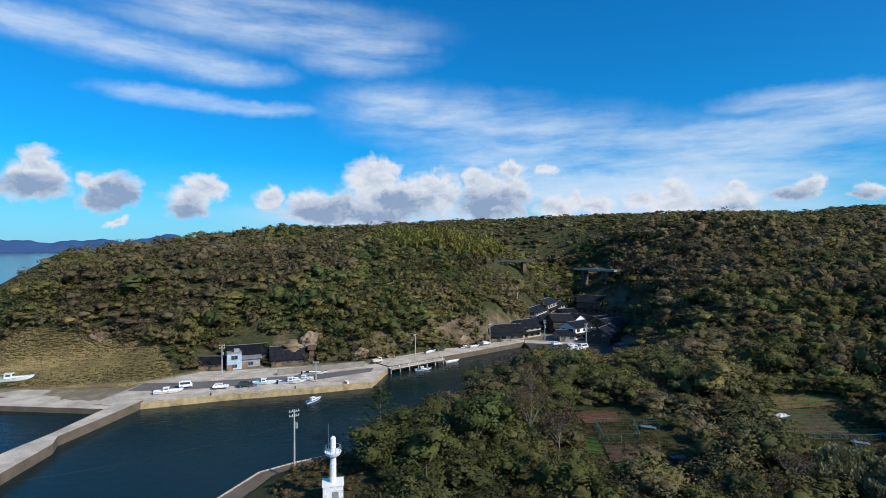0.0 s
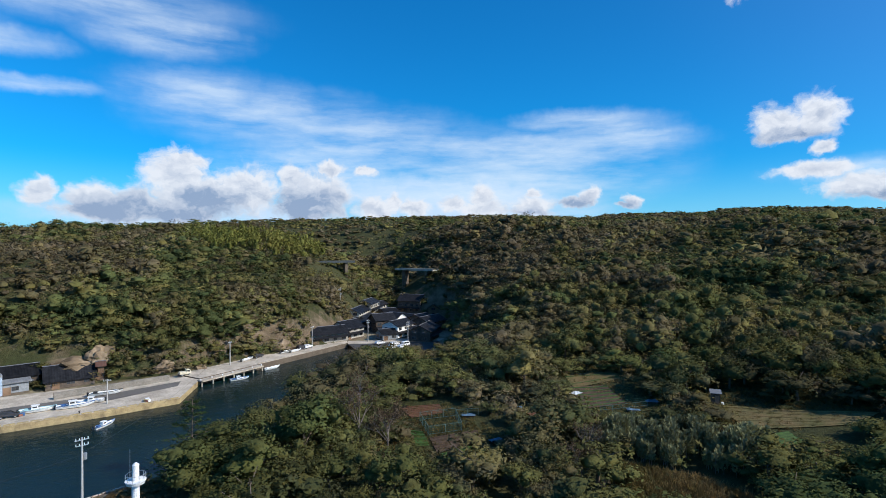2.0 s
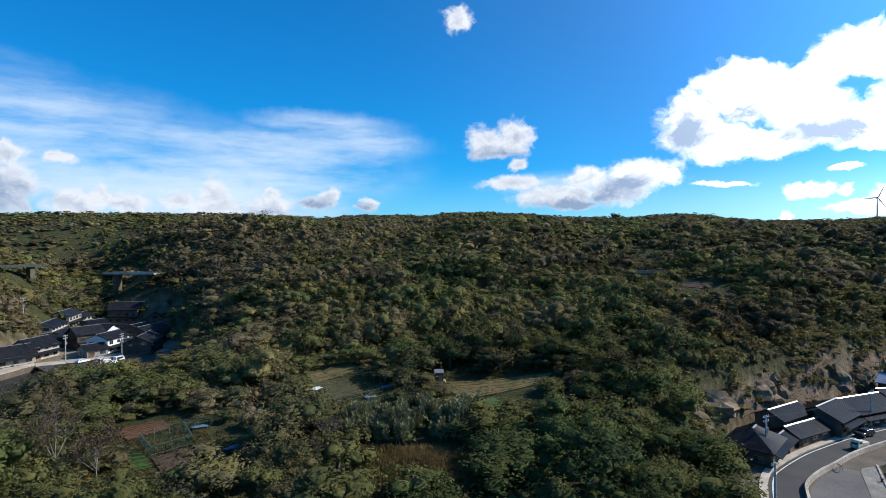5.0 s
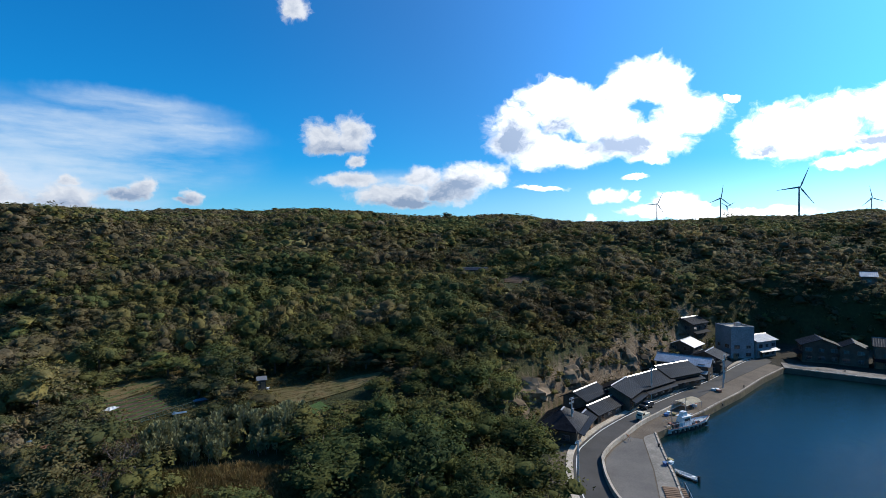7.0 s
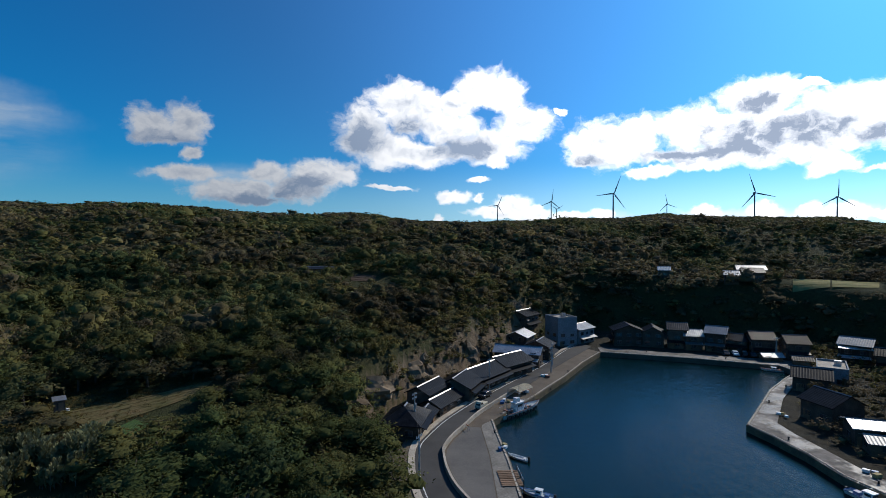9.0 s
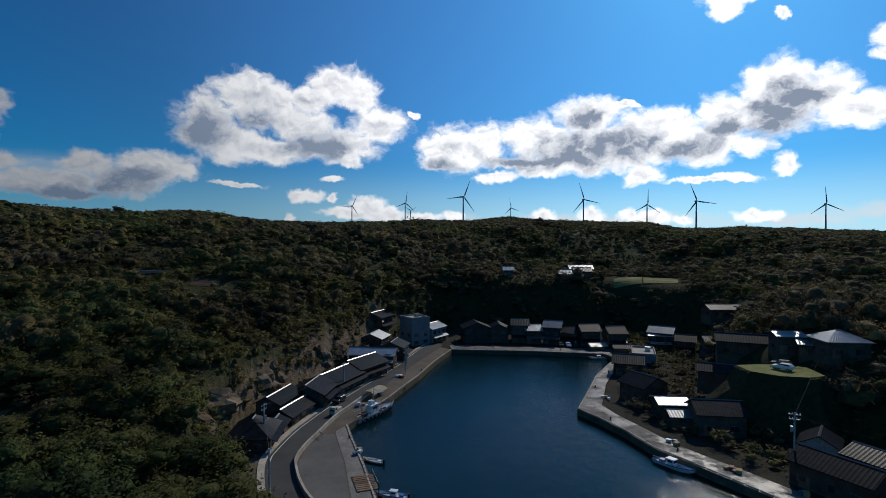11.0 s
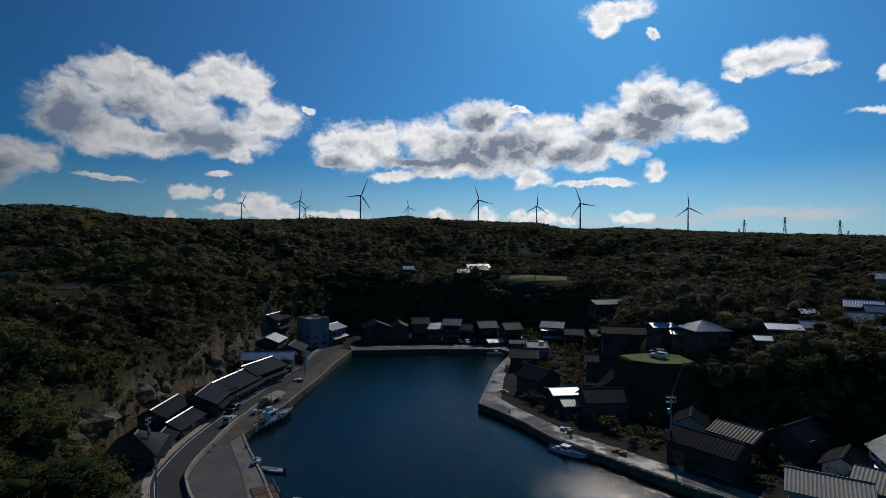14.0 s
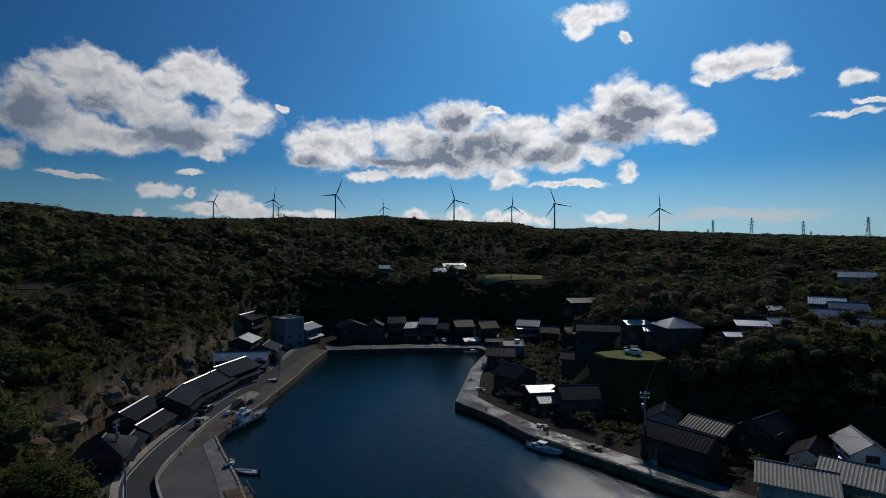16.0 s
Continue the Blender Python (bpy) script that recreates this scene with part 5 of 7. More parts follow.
front((-78.2, 166.6), (-71.1, 167.4), 6, 2.2, 1.5, M_BROWN, M_TILE)
front((-69.3, 166.6), (-65.2, 168.2), 3, 5.4, 0.3, M_BLUE, M_METAL_ROOF)
front((-65.1, 169), (-60.4, 172.5), 5, 3, 0.6, M_GREY, M_METAL_ROOF)
front((-70.7, 170.8), (-59.5, 174.2), 8, 3.2, 2.2, M_BOARD, M_TILE)
front((-56, 171.3), (-45.9, 176.3), 9, 2.6, 3.2, M_BOARD, M_TILE)
front((-45.5, 176.7), (-44.1, 177.3), 3, 4.5, 0.8, M_BROWN, M_TILE_RED)
front((101, 21.9), (110.6, 20.5), 7.5, 3, 2.2, M_BOARD, M_TILE, hip=True, lean=True)
front((111.4, 20.6), (114.4, 19.9), 4, 2.2, 0.9, M_BOARD, M_TILE)
front((116.1, 19.9), (126, 16), 5, 2.4, 1.2, M_BOARD, M_TILE)
front((118.4, 23.2), (128, 19.4), 5.5, 4.5, 1.3, M_BOARD, M_TILE)
front((127.3, 15.4), (136.4, 12), 8.5, 3.4, 1.9, M_BOARD, M_TILE, lean=True)
front((137, 12.1), (149.5, 6.4), 9, 3.6, 1.9, M_BOARD, M_TILE, lean=True)
front((149.8, 6.2), (161, 0.2), 9, 3.8, 1.9, M_BOARD, M_TILE, lean=True)
front((165, -1.3), (170.4, -3.3), 14, 4.2, 1.6, M_BOARD, M_GLINT_ROOF, gable=True)
front((176, -4.6), (184, -7.6), 8, 4.6, 1.6, M_BOARD, M_TILE)
front((201.6, -9.3), (205.8, -16.2), 9, 10, 0.2, M_GREY, M_GREY)
front((206.2, -16.8), (214, -23.4), 8, 6, 1.4, M_GREY, M_METAL_ROOF)
front((190, 3), (198, -1), 8, 4.6, 1.6, M_BOARD, M_GLINT_ROOF)
front((204, 3.4), (212.5, -2.5), 8, 5.5, 1.6, M_BOARD, M_TILE)
front((208.7, -29.4), (207.5, -39.7), 9, 5.6, 2, M_BOARD, M_TILE, gable=True)
front((207.4, -40.1), (206.8, -47.4), 9, 5.6, 1.8, M_BOARD, M_TILE, gable=True)
front((206.7, -48), (204.7, -54), 9, 6.6, 1.8, M_BOARD, M_TILE)
front((203.2, -54.1), (203.4, -59.9), 8, 5, 1.7, M_BOARD, M_METAL_ROOF)
front((202.9, -60.2), (200.3, -66.1), 8, 6.3, 1.9, M_BOARD, M_METAL_ROOF)
front((201.5, -67.1), (199.5, -73.3), 8, 4.6, 1.7, M_BOARD, M_TILE)
front((195.9, -72.7), (194.9, -79.5), 8, 5.6, 1.9, M_BOARD, M_TILE)
front((188.2, -73.3), (187.6, -78.9), 4, 1.9, 0.8, M_BROWN, M_METAL_ROOF)
front((191.5, -81.8), (190.9, -88.1), 8, 5.8, 2, M_BOARD, M_TILE)
front((183.5, -80.7), (182.9, -85.6), 4, 2, 0.8, M_BROWN, M_TILE)
front((165.2, -103.4), (161.7, -114.3), 8, 3.8, 1.6, M_BOARD, M_TILE)
front((178.3, -100), (174.7, -105), 7, 5, 1.6, M_BOARD, M_TILE)
front((153.4, -66.6), (149.4, -73.7), 8, 3.6, 1.8, M_BOARD, M_TILE)
front((130, -58.5), (123.2, -62.2), 8, 4.6, 2, M_BOARD, M_TILE)
front((190.4, -96.5), (185.8, -103.4), 8, 6.6, 1.8, M_BOARD, M_METAL_ROOF)
front((181.1, -113.9), (177.4, -129.3), 7, 3.4, 1.3, M_BOARD, M_TILE)
front((77, -83.1), (70.7, -85.8), 9, 4.6, 2.2, M_BOARD, M_TILE, gable=True)
front((60.8, -90.2), (58, -94.9), 8, 4.6, 1.8, M_WHITE, M_METAL_ROOF, gable=True)
front((253.4, -88.3), (251.8, -99), 8, 4.6, 1.6, M_BOARD, M_METAL_ROOF)
front((247.5, -80.4), (245.4, -85.4), 8, 4, 1.6, M_BOARD, M_METAL_ROOF)
front((257, -56.8), (257, -61.4), 7, 3.6, 1.4, M_BOARD, M_METAL_ROOF)
front((247.3, -88.8), (246.7, -96.6), 8, 4, 1.6, M_BOARD, M_TILE)
front((160.7, -75.1), (157, -81), 13, 4.5, 0.2, M_GREY, M_GREY)
front((61, -68.4), (53, -73.2), 9, 4, 1.4, M_PLASTER, M_TIN, seams=True)
front((57, -77.4), (50.5, -82), 9, 4.2, 1.5, M_PLASTER, M_TIN, seams=True)
front((68, -84), (63, -85.8), 7, 3, 1.5, M_WHITE, M_TILE, gable=True)
# the east village: plan place, length, depth, eaves, turn, rise of the roof
for x, y, w, d, h, turn, rise, wall, tiles, hip in (
        (191, -101, 7.5, 8, 5.2, -112, 0.9, M_BOARD, M_GLINT_ROOF, False), (132, -92.5, 12, 6, 4, -120, 1.5, M_BOARD, M_TILE, False), (126, -85.5, 15, 5.5, 3.4, -123, 1.3, M_BOARD, M_TILE, False),
        (120.5, -95.5, 5.5, 5.5, 4.2, -106, 0.7, M_BOARD, M_GLINT_ROOF, False), (110.6, -100.2, 8.5, 8, 3.8, -103, 1.8, M_BOARD, M_METAL_ROOF, True), (115.6, -97, 3.6, 4, 2.8, -120, 0.6, M_BOARD, M_METAL_ROOF, False),
        (100, -113, 6.5, 6, 3.8, -124, 0.8, M_BOARD, M_GLINT_ROOF, False), (98.2, -106, 4.4, 4, 3, -118, 0.6, M_BOARD, M_GLINT_ROOF, False), (111.3, -132.5, 5.6, 6, 3.4, -121, 0.8, M_BOARD, M_GLINT_ROOF, False),
        (98.8, -121.5, 5.4, 6, 3.4, -122, 1.0, M_BOARD, M_METAL_ROOF, False), (100.8, -141, 9.5, 7.5, 4, -133, 1.8, M_BOARD, M_METAL_ROOF, False), (110.5, -154.5, 8, 6, 4.2, -143, 1.5, M_BOARD, M_GLINT_ROOF, False),
        (103, -151.5, 8, 6.5, 4.2, -134, 1.6, M_PLASTER, M_METAL_ROOF, False), (91.2, -137.5, 9.5, 8, 4, -132, 1.6, M_BOARD, M_METAL_ROOF, False), (133.6, -203, 10, 8, 4, -147, 1.6, M_PLASTER, M_METAL_ROOF, False),
        (115.4, -63.6, 6, 6, 3.6, -100, 0.8, M_BOARD, M_GLINT_ROOF, False), (110.2, -62.9, 4.4, 4.6, 2.4, -102, 0.7, M_BOARD, M_METAL_ROOF, False), (106, -68.5, 9, 7.5, 4.4, -104, 1.8, M_BOARD, M_TILE, False),
        (77.6, -70.6, 11.5, 6.5, 4, -160, 1.6, M_BOARD, M_TILE, False), (80.4, -80.6, 7.5, 7, 4, -163, 1.2, M_BOARD, M_TILE, False), (88.8, -77, 6, 5.4, 4, -45, 1.5, M_PLASTER, M_TILE, False)):
    house(x, y, w, d, h, turn, rise, wall, tiles, hip=hip)
# low house shape standing in for a dark hedge on the terrace
front((187.5, 85.5), (191.5, 74.5), 4, 1.9, 0.6, M_BOARD, M_TILE)


def turbine(az, hub_el, r, blade, spin):
    """A three-bladed wind turbine."""
    x, y = r * math.sin(radians(az)), r * math.cos(radians(az))
    hub = EYE[2] + r * math.tan(radians(hub_el))
    base = height(x, y)
    ob = empty("wind_turbine", pose(x, y, base, 0, 0, -az + 25))
    H = hub - base
    part("tower", rod((0, 0, -2), (0, 0, H - 1), 2.1, 1.3, 12), M_TURB, ob)
    part("nacelle", box(0, 1.5, H - 1.6, 3.2, 8.5, 3.4, taper=0.85), M_TURB, ob)
    part("hub", rod((0, -2.6, H), (0, -5.2, H), 1.7, 0.9, 10), M_TURB, ob)
    for k in range(3):
        w = radians(spin + 120 * k)
        d = Vector((math.sin(w), 0, math.cos(w)))
        s = Vector((d.z, 0, -d.x))
        bm = bmesh.new()
        prev = None
        for f, c in ((0.03, 0.9), (0.15, 1.9), (0.5, 1.2), (0.97, 0.35)):
            p = Vector((0, -4, H)) + d * blade * f
            q = [bm.verts.new(p + s * c * a + Vector((0, b, 0))) for a, b in ((-0.7, 0), (0, -0.35 * c), (1, 0), (0, 0.35 * c))]
            if prev:
                for i in range(4):
                    bm.faces.new((prev[i], prev[(i + 1) % 4], q[(i + 1) % 4], q[i]))
            else:
                bm.faces.new(q)
            prev = q
        bm.faces.new(prev)
        bmesh.ops.recalc_face_normals(bm, faces=bm.faces)
        part("blade", bm, M_TURB, ob)
    return tagged(ob, "tall pale wind turbine with three blades behind the ridge", "wind turbine", "wind turbines")


for az, el, r, b, spin in ((85.97, 4.01, 1800, 38, 25), (91.61, 4.37, 1700, 40, 8), (92.15, 3.58, 2600, 38, 60), (97.86, 5.06, 1250, 44, 22), (102.92, 3.85, 2200, 40, -12),
                           (110.45, 4.64, 1350, 44, -18), (116.63, 3.98, 1500, 42, 2), (121.10, 4.20, 1300, 44, -22), (131.37, 3.56, 1500, 42, -5)):
    turbine(az, el, r, b, spin)


def pylon(az, r, tall):
    """A lattice mast of a power line."""
    x, y = r * math.sin(radians(az)), r * math.cos(radians(az))
    z = height(x, y)
    ob = empty("pylon", pose(x, y, z, 0, 0, -az + 20))
    bm = bmesh.new()
    W = [(0.0, 5.5), (0.35, 3.4), (0.65, 1.9), (1.0, 1.0)]
    for (f0, w0), (f1, w1) in zip(W, W[1:]):
        c = ((-1, -1), (1, -1), (1, 1), (-1, 1))
        for i in range(4):
            a, b = c[i], c[(i + 1) % 4]
            p0, p1 = Vector((a[0] * w0, a[1] * w0, f0 * tall)), Vector((a[0] * w1, a[1] * w1, f1 * tall))
            q0, q1 = Vector((b[0] * w0, b[1] * w0, f0 * tall)), Vector((b[0] * w1, b[1] * w1, f1 * tall))
            add_rod(bm, p0, p1, 0.45, n=4), add_rod(bm, p0, q1, 0.25, n=4), add_rod(bm, q0, p1, 0.25, n=4), add_rod(bm, p1, q1, 0.25, n=4)
    part("mast", bm, M_TURB, ob)
    for f, w in ((0.70, 9), (0.82, 7.5), (0.94, 6)):
        bm = bmesh.new()
        add_rod(bm, (-w, 0, f * tall), (w, 0, f * tall), 0.45, n=4)
        add_rod(bm, (-w, 0, f * tall), (0, 0, f * tall + 3.5), 0.25, n=4), add_rod(bm, (w, 0, f * tall), (0, 0, f * tall + 3.5), 0.25, n=4)
        part("cross_arm", bm, M_TURB, ob)
    return tagged(ob, "grey steel lattice pylon of a power line", "pylon", "pylons")


for az, r, tall in ((125.33, 2300, 58), (136.17, 1900, 62), (135.76, 2400, 55), (139.37, 1850, 68), (143.38, 1950, 62), (143.96, 2500, 50), (147.89, 1700, 62)):
    pylon(az, r, tall)


# ---- small things along the shore ----


def pole(x, y, h, turn=0, arms=2, z=None, lamp=False):
    """A concrete utility pole with cross-arms, insulators and a transformer."""
    z = max(height(x, y), 1.5) if z is None else z
    ob = empty("utility_pole", pose(x, y, z, 0, 0, turn))
    part("shaft", rod((0, 0, -1.0), (0, 0, h), 0.19, 0.12, 8), M_POLE, ob)
    for k in range(arms):
        zz = h - 0.4 - 0.8 * k
        arm = part("cross_arm", box(0, 0, zz, 1.8 - 0.3 * k, 0.1, 0.1), M_STEEL, ob)
        for e in (-0.75, -0.3, 0.3, 0.75):
            part("insulator", rod((e, 0, zz + 0.1), (e, 0, zz + 0.38), 0.06, 0.05, 6), M_WHITE, arm)
    if arms > 1:
        part("transformer", rod((0.38, 0, h - 3.2), (0.38, 0, h - 2.3), 0.24, 0.24, 8), M_STEEL, ob)
    if lamp:
        bm = bmesh.new()
        add_rod(bm, (0, 0, h - 0.6), (1.5, 0, h - 0.1), 0.05, n=6)
        add_box(bm, 1.7, 0, h - 0.2, 0.6, 0.25, 0.14)
        part("lamp_arm", bm, M_STEEL, ob)
    return tagged(ob, "slim grey concrete utility pole with cross-arms", "utility pole", "utility poles")


POLES = [(-26.2, 88.9, 10, 30, 2), (84.3, 17.2, 7.5, -20, 1), (105.8, 22.9, 8, -20, 2), (139.8, 10.8, 8, -25, 1), (160.6, -5.5, 7.5, -25, 1), (40.2, 216.6, 9, 30, 2), (54.5, 207, 9, 30, 2),
         (17.5, 212.9, 8, 40, 1), (-11.1, 188.1, 8, 45, 1), (-69.1, 162.9, 9, 10, 2), (82.6, -67, 11, 60, 2), (170.4, -6.1, 7, -20, 1), (32.8, 243.3, 10, 0, 2), (-37.9, 153, 6, 0, 1), (193.1, -79.2, 7, 70, 1)]
for x, y, h, tr, n in POLES:
    pole(x, y, h, tr, n)


def add_tube(bm, pts, r, n=6):
    """One connected tube along a line of points."""
    pts = [Vector(p) for p in pts]
    prev = None
    for i, p in enumerate(pts):
        d = (pts[min(i + 1, len(pts) - 1)] - pts[max(i - 1, 0)]).normalized()
        x = d.cross(Vector((0, 0, 1))).normalized()
        y = x.cross(d)
        ring = [bm.verts.new(p + (x * math.cos(6.2832 * k / n) + y * math.sin(6.2832 * k / n)) * r) for k in range(n)]
        if prev:
            for k in range(n):
                bm.faces.new((prev[k], prev[(k + 1) % n], ring[(k + 1) % n], ring[k]))
        prev = ring


def cable(a, b, sag):
    bm = bmesh.new()
    a, b = Vector(a), Vector(b)
    add_tube(bm, [a.lerp(b, i / 12) - Vector((0, 0, sag * 4 * (i / 12) * (1 - i / 12))) for i in range(13)], 0.022, 3)
    return tagged(part("power_cable", bm, M_DARK), "thin black overhead power cable between poles", "cable", "power cables")


for a, b, s in (((-26.2, 88.9, 11.2), (-11.1, 188.1, 9.2), 2.5), ((-26.2, 88.9, 11.0), (-72.7, 61.1, 11), 1.5), ((40.2, 216.6, 10.2), (54.5, 207, 10.2), 0.5), ((17.5, 212.9, 9.2), (40.2, 216.6, 10), 0.6),
                ((105.8, 22.9, 9.2), (139.8, 10.8, 9.2), 0.8), ((139.8, 10.8, 9.2), (160.6, -5.5, 8.8), 0.6), ((84.3, 17.2, 8.8), (105.8, 22.9, 9.2), 0.5), ((82.6, -67, 12.2), (137.9, -123.9, 22), 1.5),
                ((82.6, -67, 12.0), (55.8, -89.5, 10), 0.8), ((82.6, -67, 11.6), (116.7, -64.7, 7), 1.0)):
    cable(a, b, s)


def hull(L, B, D, sheer=0.35, wall=0.12):
    """An open boat hull lying along x, bow at +x, keel at z = 0, with an inset deck."""
    bm = bmesh.new()
    rows = []
    for i in range(9):
        f = i / 8
        x = (f - 0.5) * L
        b = B / 2 * (1 - max(0, (f - 0.45) / 0.55) ** 2.2) * (0.82 + 0.18 * min(1, f * 4))
        zt = D * (1 + sheer * max(0, (f - 0.4) / 0.6) ** 2)
        b = max(b, 0.03)
        k = D * 0.9 * max(0, (f - 0.7) / 0.3) ** 2
        rows.append([(x + 0.12 * L * 0.3 * f * f, -b, zt), (x, -b * 0.72, D * 0.35 + k * 0.5), (x, 0, k), (x, b * 0.72, D * 0.35 + k * 0.5), (x + 0.12 * L * 0.3 * f * f, b, zt)])
    V = [[bm.verts.new(p) for p in r] for r in rows]
    for r, q in zip(V, V[1:]):
        for i in range(4):
            bm.faces.new((r[i], q[i], q[i + 1], r[i + 1]))
    bm.faces.new(V[0])
    bmesh.ops.recalc_face_normals(bm, faces=bm.faces)
    rail = bmesh.new()
    for s in (0, 4):
        add_tube(rail, [r[s] for r in rows], wall * 0.6, 5)
    add_tube(rail, [rows[0][0], rows[0][4]], wall * 0.6, 5)
    deck = bmesh.new()
    for r, q in zip(rows[:-1], rows[1:]):
        h = D * 0.72
        v = [deck.verts.new((p[0], p[1] * 0.95, max(h, p[2] - 0.35))) for p in (r[0], q[0], q[4], r[4])]
        deck.faces.new(v)
    bmesh.ops.remove_doubles(deck, verts=deck.verts, dist=0.001)
    return bm, rail, deck


def boat(x, y, z, L, turn, trim, label, big=False, cabin=True):
    ob = empty("fishing_boat" if big else "boat", pose(x, y, z, 0, 0, turn))
    B, D = (L * 0.24, L * 0.12) if big else (L * 0.29, L * 0.13)
    a, b, c = hull(L, B, D)
    part("hull", a, M_WHITE, ob)
    part("gunwale", b, trim, ob)
    part("deck", c, M_DECK, ob)
    top = D * 0.72
    if cabin:
        w = B * 0.55
        cb = part("cabin", box(-L * 0.06, 0, top, L * 0.2, w, L * 0.15, taper=0.88), M_WHITE, ob)
        part("windscreen", box(L * 0.037, 0, top + L * 0.08, 0.06, w * 0.8, L * 0.05), M_GLASS, cb)
        for s in (-1, 1):
            part("side_window", box(-L * 0.06, s * w * 0.475, top + L * 0.08, L * 0.12, 0.06, L * 0.045), M_GLASS, cb)
        part("cabin_roof", box(-L * 0.06, 0, top + L * 0.15, L * 0.23, w * 1.05, 0.08), M_WHITE, ob)
    part("engine_box", box(-L * 0.3, 0, top, L * 0.12, B * 0.4, L * 0.07), trim, ob)
    if big:
        part("wheelhouse", box(-L * 0.08, 0, top + L * 0.15, L * 0.09, B * 0.34, L * 0.07, taper=0.9), M_WHITE, ob)
        gr = random.Random(9)
        for i in range(9):
            fx = -L * 0.44 + i * L * 0.1
            half = B * 0.5 * (1 - max(0.0, fx / (L * 0.5)) ** 2.2)
            for s in (-1, 1):
                part("tyre_fender", rod((fx, s * half * 0.98, D * 0.62), (fx, s * (half + 0.2), D * 0.62), 0.38, 0.38, 10), M_DARK, ob)
        for i in range(12):
            fx, fy = gr.uniform(-0.42, -0.2) * L, gr.uniform(-0.3, 0.3) * B
            part("net_heap", rod((fx, fy, top - 0.05), (fx + 0.1, fy, top + gr.uniform(0.3, 0.9)), gr.uniform(0.4, 0.8), 0.15, 7), M_DARK if i % 3 else M_AQUA, ob)
        for i in range(6):
            fx, fy = gr.uniform(0.08, 0.3) * L, gr.uniform(-0.25, 0.25) * B
            part("fish_box", box(fx, fy, top, 0.8, 0.5, gr.uniform(0.3, 0.7), rz=gr.uniform(0, 3)), M_CARD if i % 2 else M_STEEL, ob)
        part("mast", rod((-L * 0.02, 0, top), (-L * 0.02, 0, top + L * 0.44), 0.09, 0.05), M_STEEL, ob)
        part("aft_mast", rod((-L * 0.32, 0, top), (-L * 0.34, 0, top + L * 0.3), 0.08, 0.05), M_STEEL, ob)
        bm = bmesh.new()
        add_rod(bm, (-L * 0.02, 0, top + L * 0.4), (L * 0.42, 0, top + L * 0.12), 0.03, n=4)
        add_rod(bm, (-L * 0.02, 0, top + L * 0.36), (-L * 0.34, 0, top + L * 0.28), 0.03, n=4)
        add_rod(bm, (-L * 0.06, -B * 0.3, top + L * 0.3), (-L * 0.06, B * 0.3, top + L * 0.3), 0.04, n=4)
        part("rigging", bm, M_STEEL, ob)
        for i in range(7):
            for s in (-1, 1):
                fx = -L * 0.4 + i * L * 0.11
                part("rail_post", rod((fx, s * B * 0.43, D), (fx, s * B * 0.43, D + 0.9), 0.035, n=5), M_STEEL, ob)
        for s in (-1, 1):
            part("rail", rod((-L * 0.4, s * B * 0.43, D + 0.9), (L * 0.27, s * B * 0.43, D + 1.1), 0.04, n=5), M_STEEL, ob)
        for i in range(3):
            part("buoy", rod((L * 0.12 + i * 0.7, (-1) ** i * 0.5, top), (L * 0.12 + i * 0.7, (-1) ** i * 0.5, top + 0.6), 0.35, 0.2, 8), M_ORANGE, ob)
    else:
        part("outboard", box(-L * 0.53, 0, top * 0.3, 0.35, 0.3, 1.0), M_DARK, ob)
    return tagged(ob, label, "boat", "" if big else "small boats")


boat(126.3, 2.6, -0.45, 14, -37, M_RUST, "white fishing boat with wheelhouse, masts and rails, moored alongside", big=True)
boat(92.1, -51.6, -0.35, 7.6, 208, M_BLUEP, "small white fishing boat with a blue trim moored at the quay")
boat(99.8, 2, -0.2, 4.2, 60, M_WHITE, "small white open dinghy tied to the quay", cabin=False)
boat(85.7, -1.3, -0.2, 5.5, 70, M_BLUEP, "small blue and white boat tied to the quay")
boat(-35.3, 139.3, -0.25, 5.5, 60, M_BLUEP, "small white boat afloat off the quay")
boat(-7.8, 174, -0.2, 5.5, 20, M_BLUEP, "small white motor boat moored at the jetty")
boat(1.9, 185.9, -0.2, 5.8, 35, M_WHITE, "small white boat moored under the quay wall", cabin=False)
boat(-29.8, 72.9, 2.2, 5, 60, M_BLUEP, "white boat with a light mast beside the light tower quay")
boat(-74.5, 141.4, 1.4, 7, 20, M_WHITE, "white motor boat drawn up on the quay")
boat(-51.7, 150.7, 1.4, 7, 12, M_AQUA, "aqua and white fishing boat drawn up on the quay")
boat(-44.4, 151.7, 1.4, 7.5, 10, M_BLUEP, "blue and white fishing boat on the quay")
boat(-42.3, 154.9, 1.4, 6.5, 190, M_WHITE, "white fishing boat standing on the quay")
boat(-40.4, 162.1, 1.4, 7.5, 8, M_DARK, "dark and white boat on a trailer beside the road", cabin=False)
boat(-122, 148.5, height(-122, 148.5) - 0.1, 10, 22, M_AQUA, "faded turquoise boat laid up on the slipway")
boat(10.7, 203.9, 1.8, 5, 40, M_WHITE, "small white boat stored on the quay road", cabin=False)
boat(7.2, 203.4, 1.8, 5, 40, M_DARK, "small dark boat stored on the quay road", cabin=False)
boat(-5.9, 193.5, 1.8, 5, 45, M_WHITE, "small white boat stored beside the road", cabin=False)
boat(180.5, -73, -0.2, 6, 80, M_RUST, "small yellowish boat moored in the harbour corner")


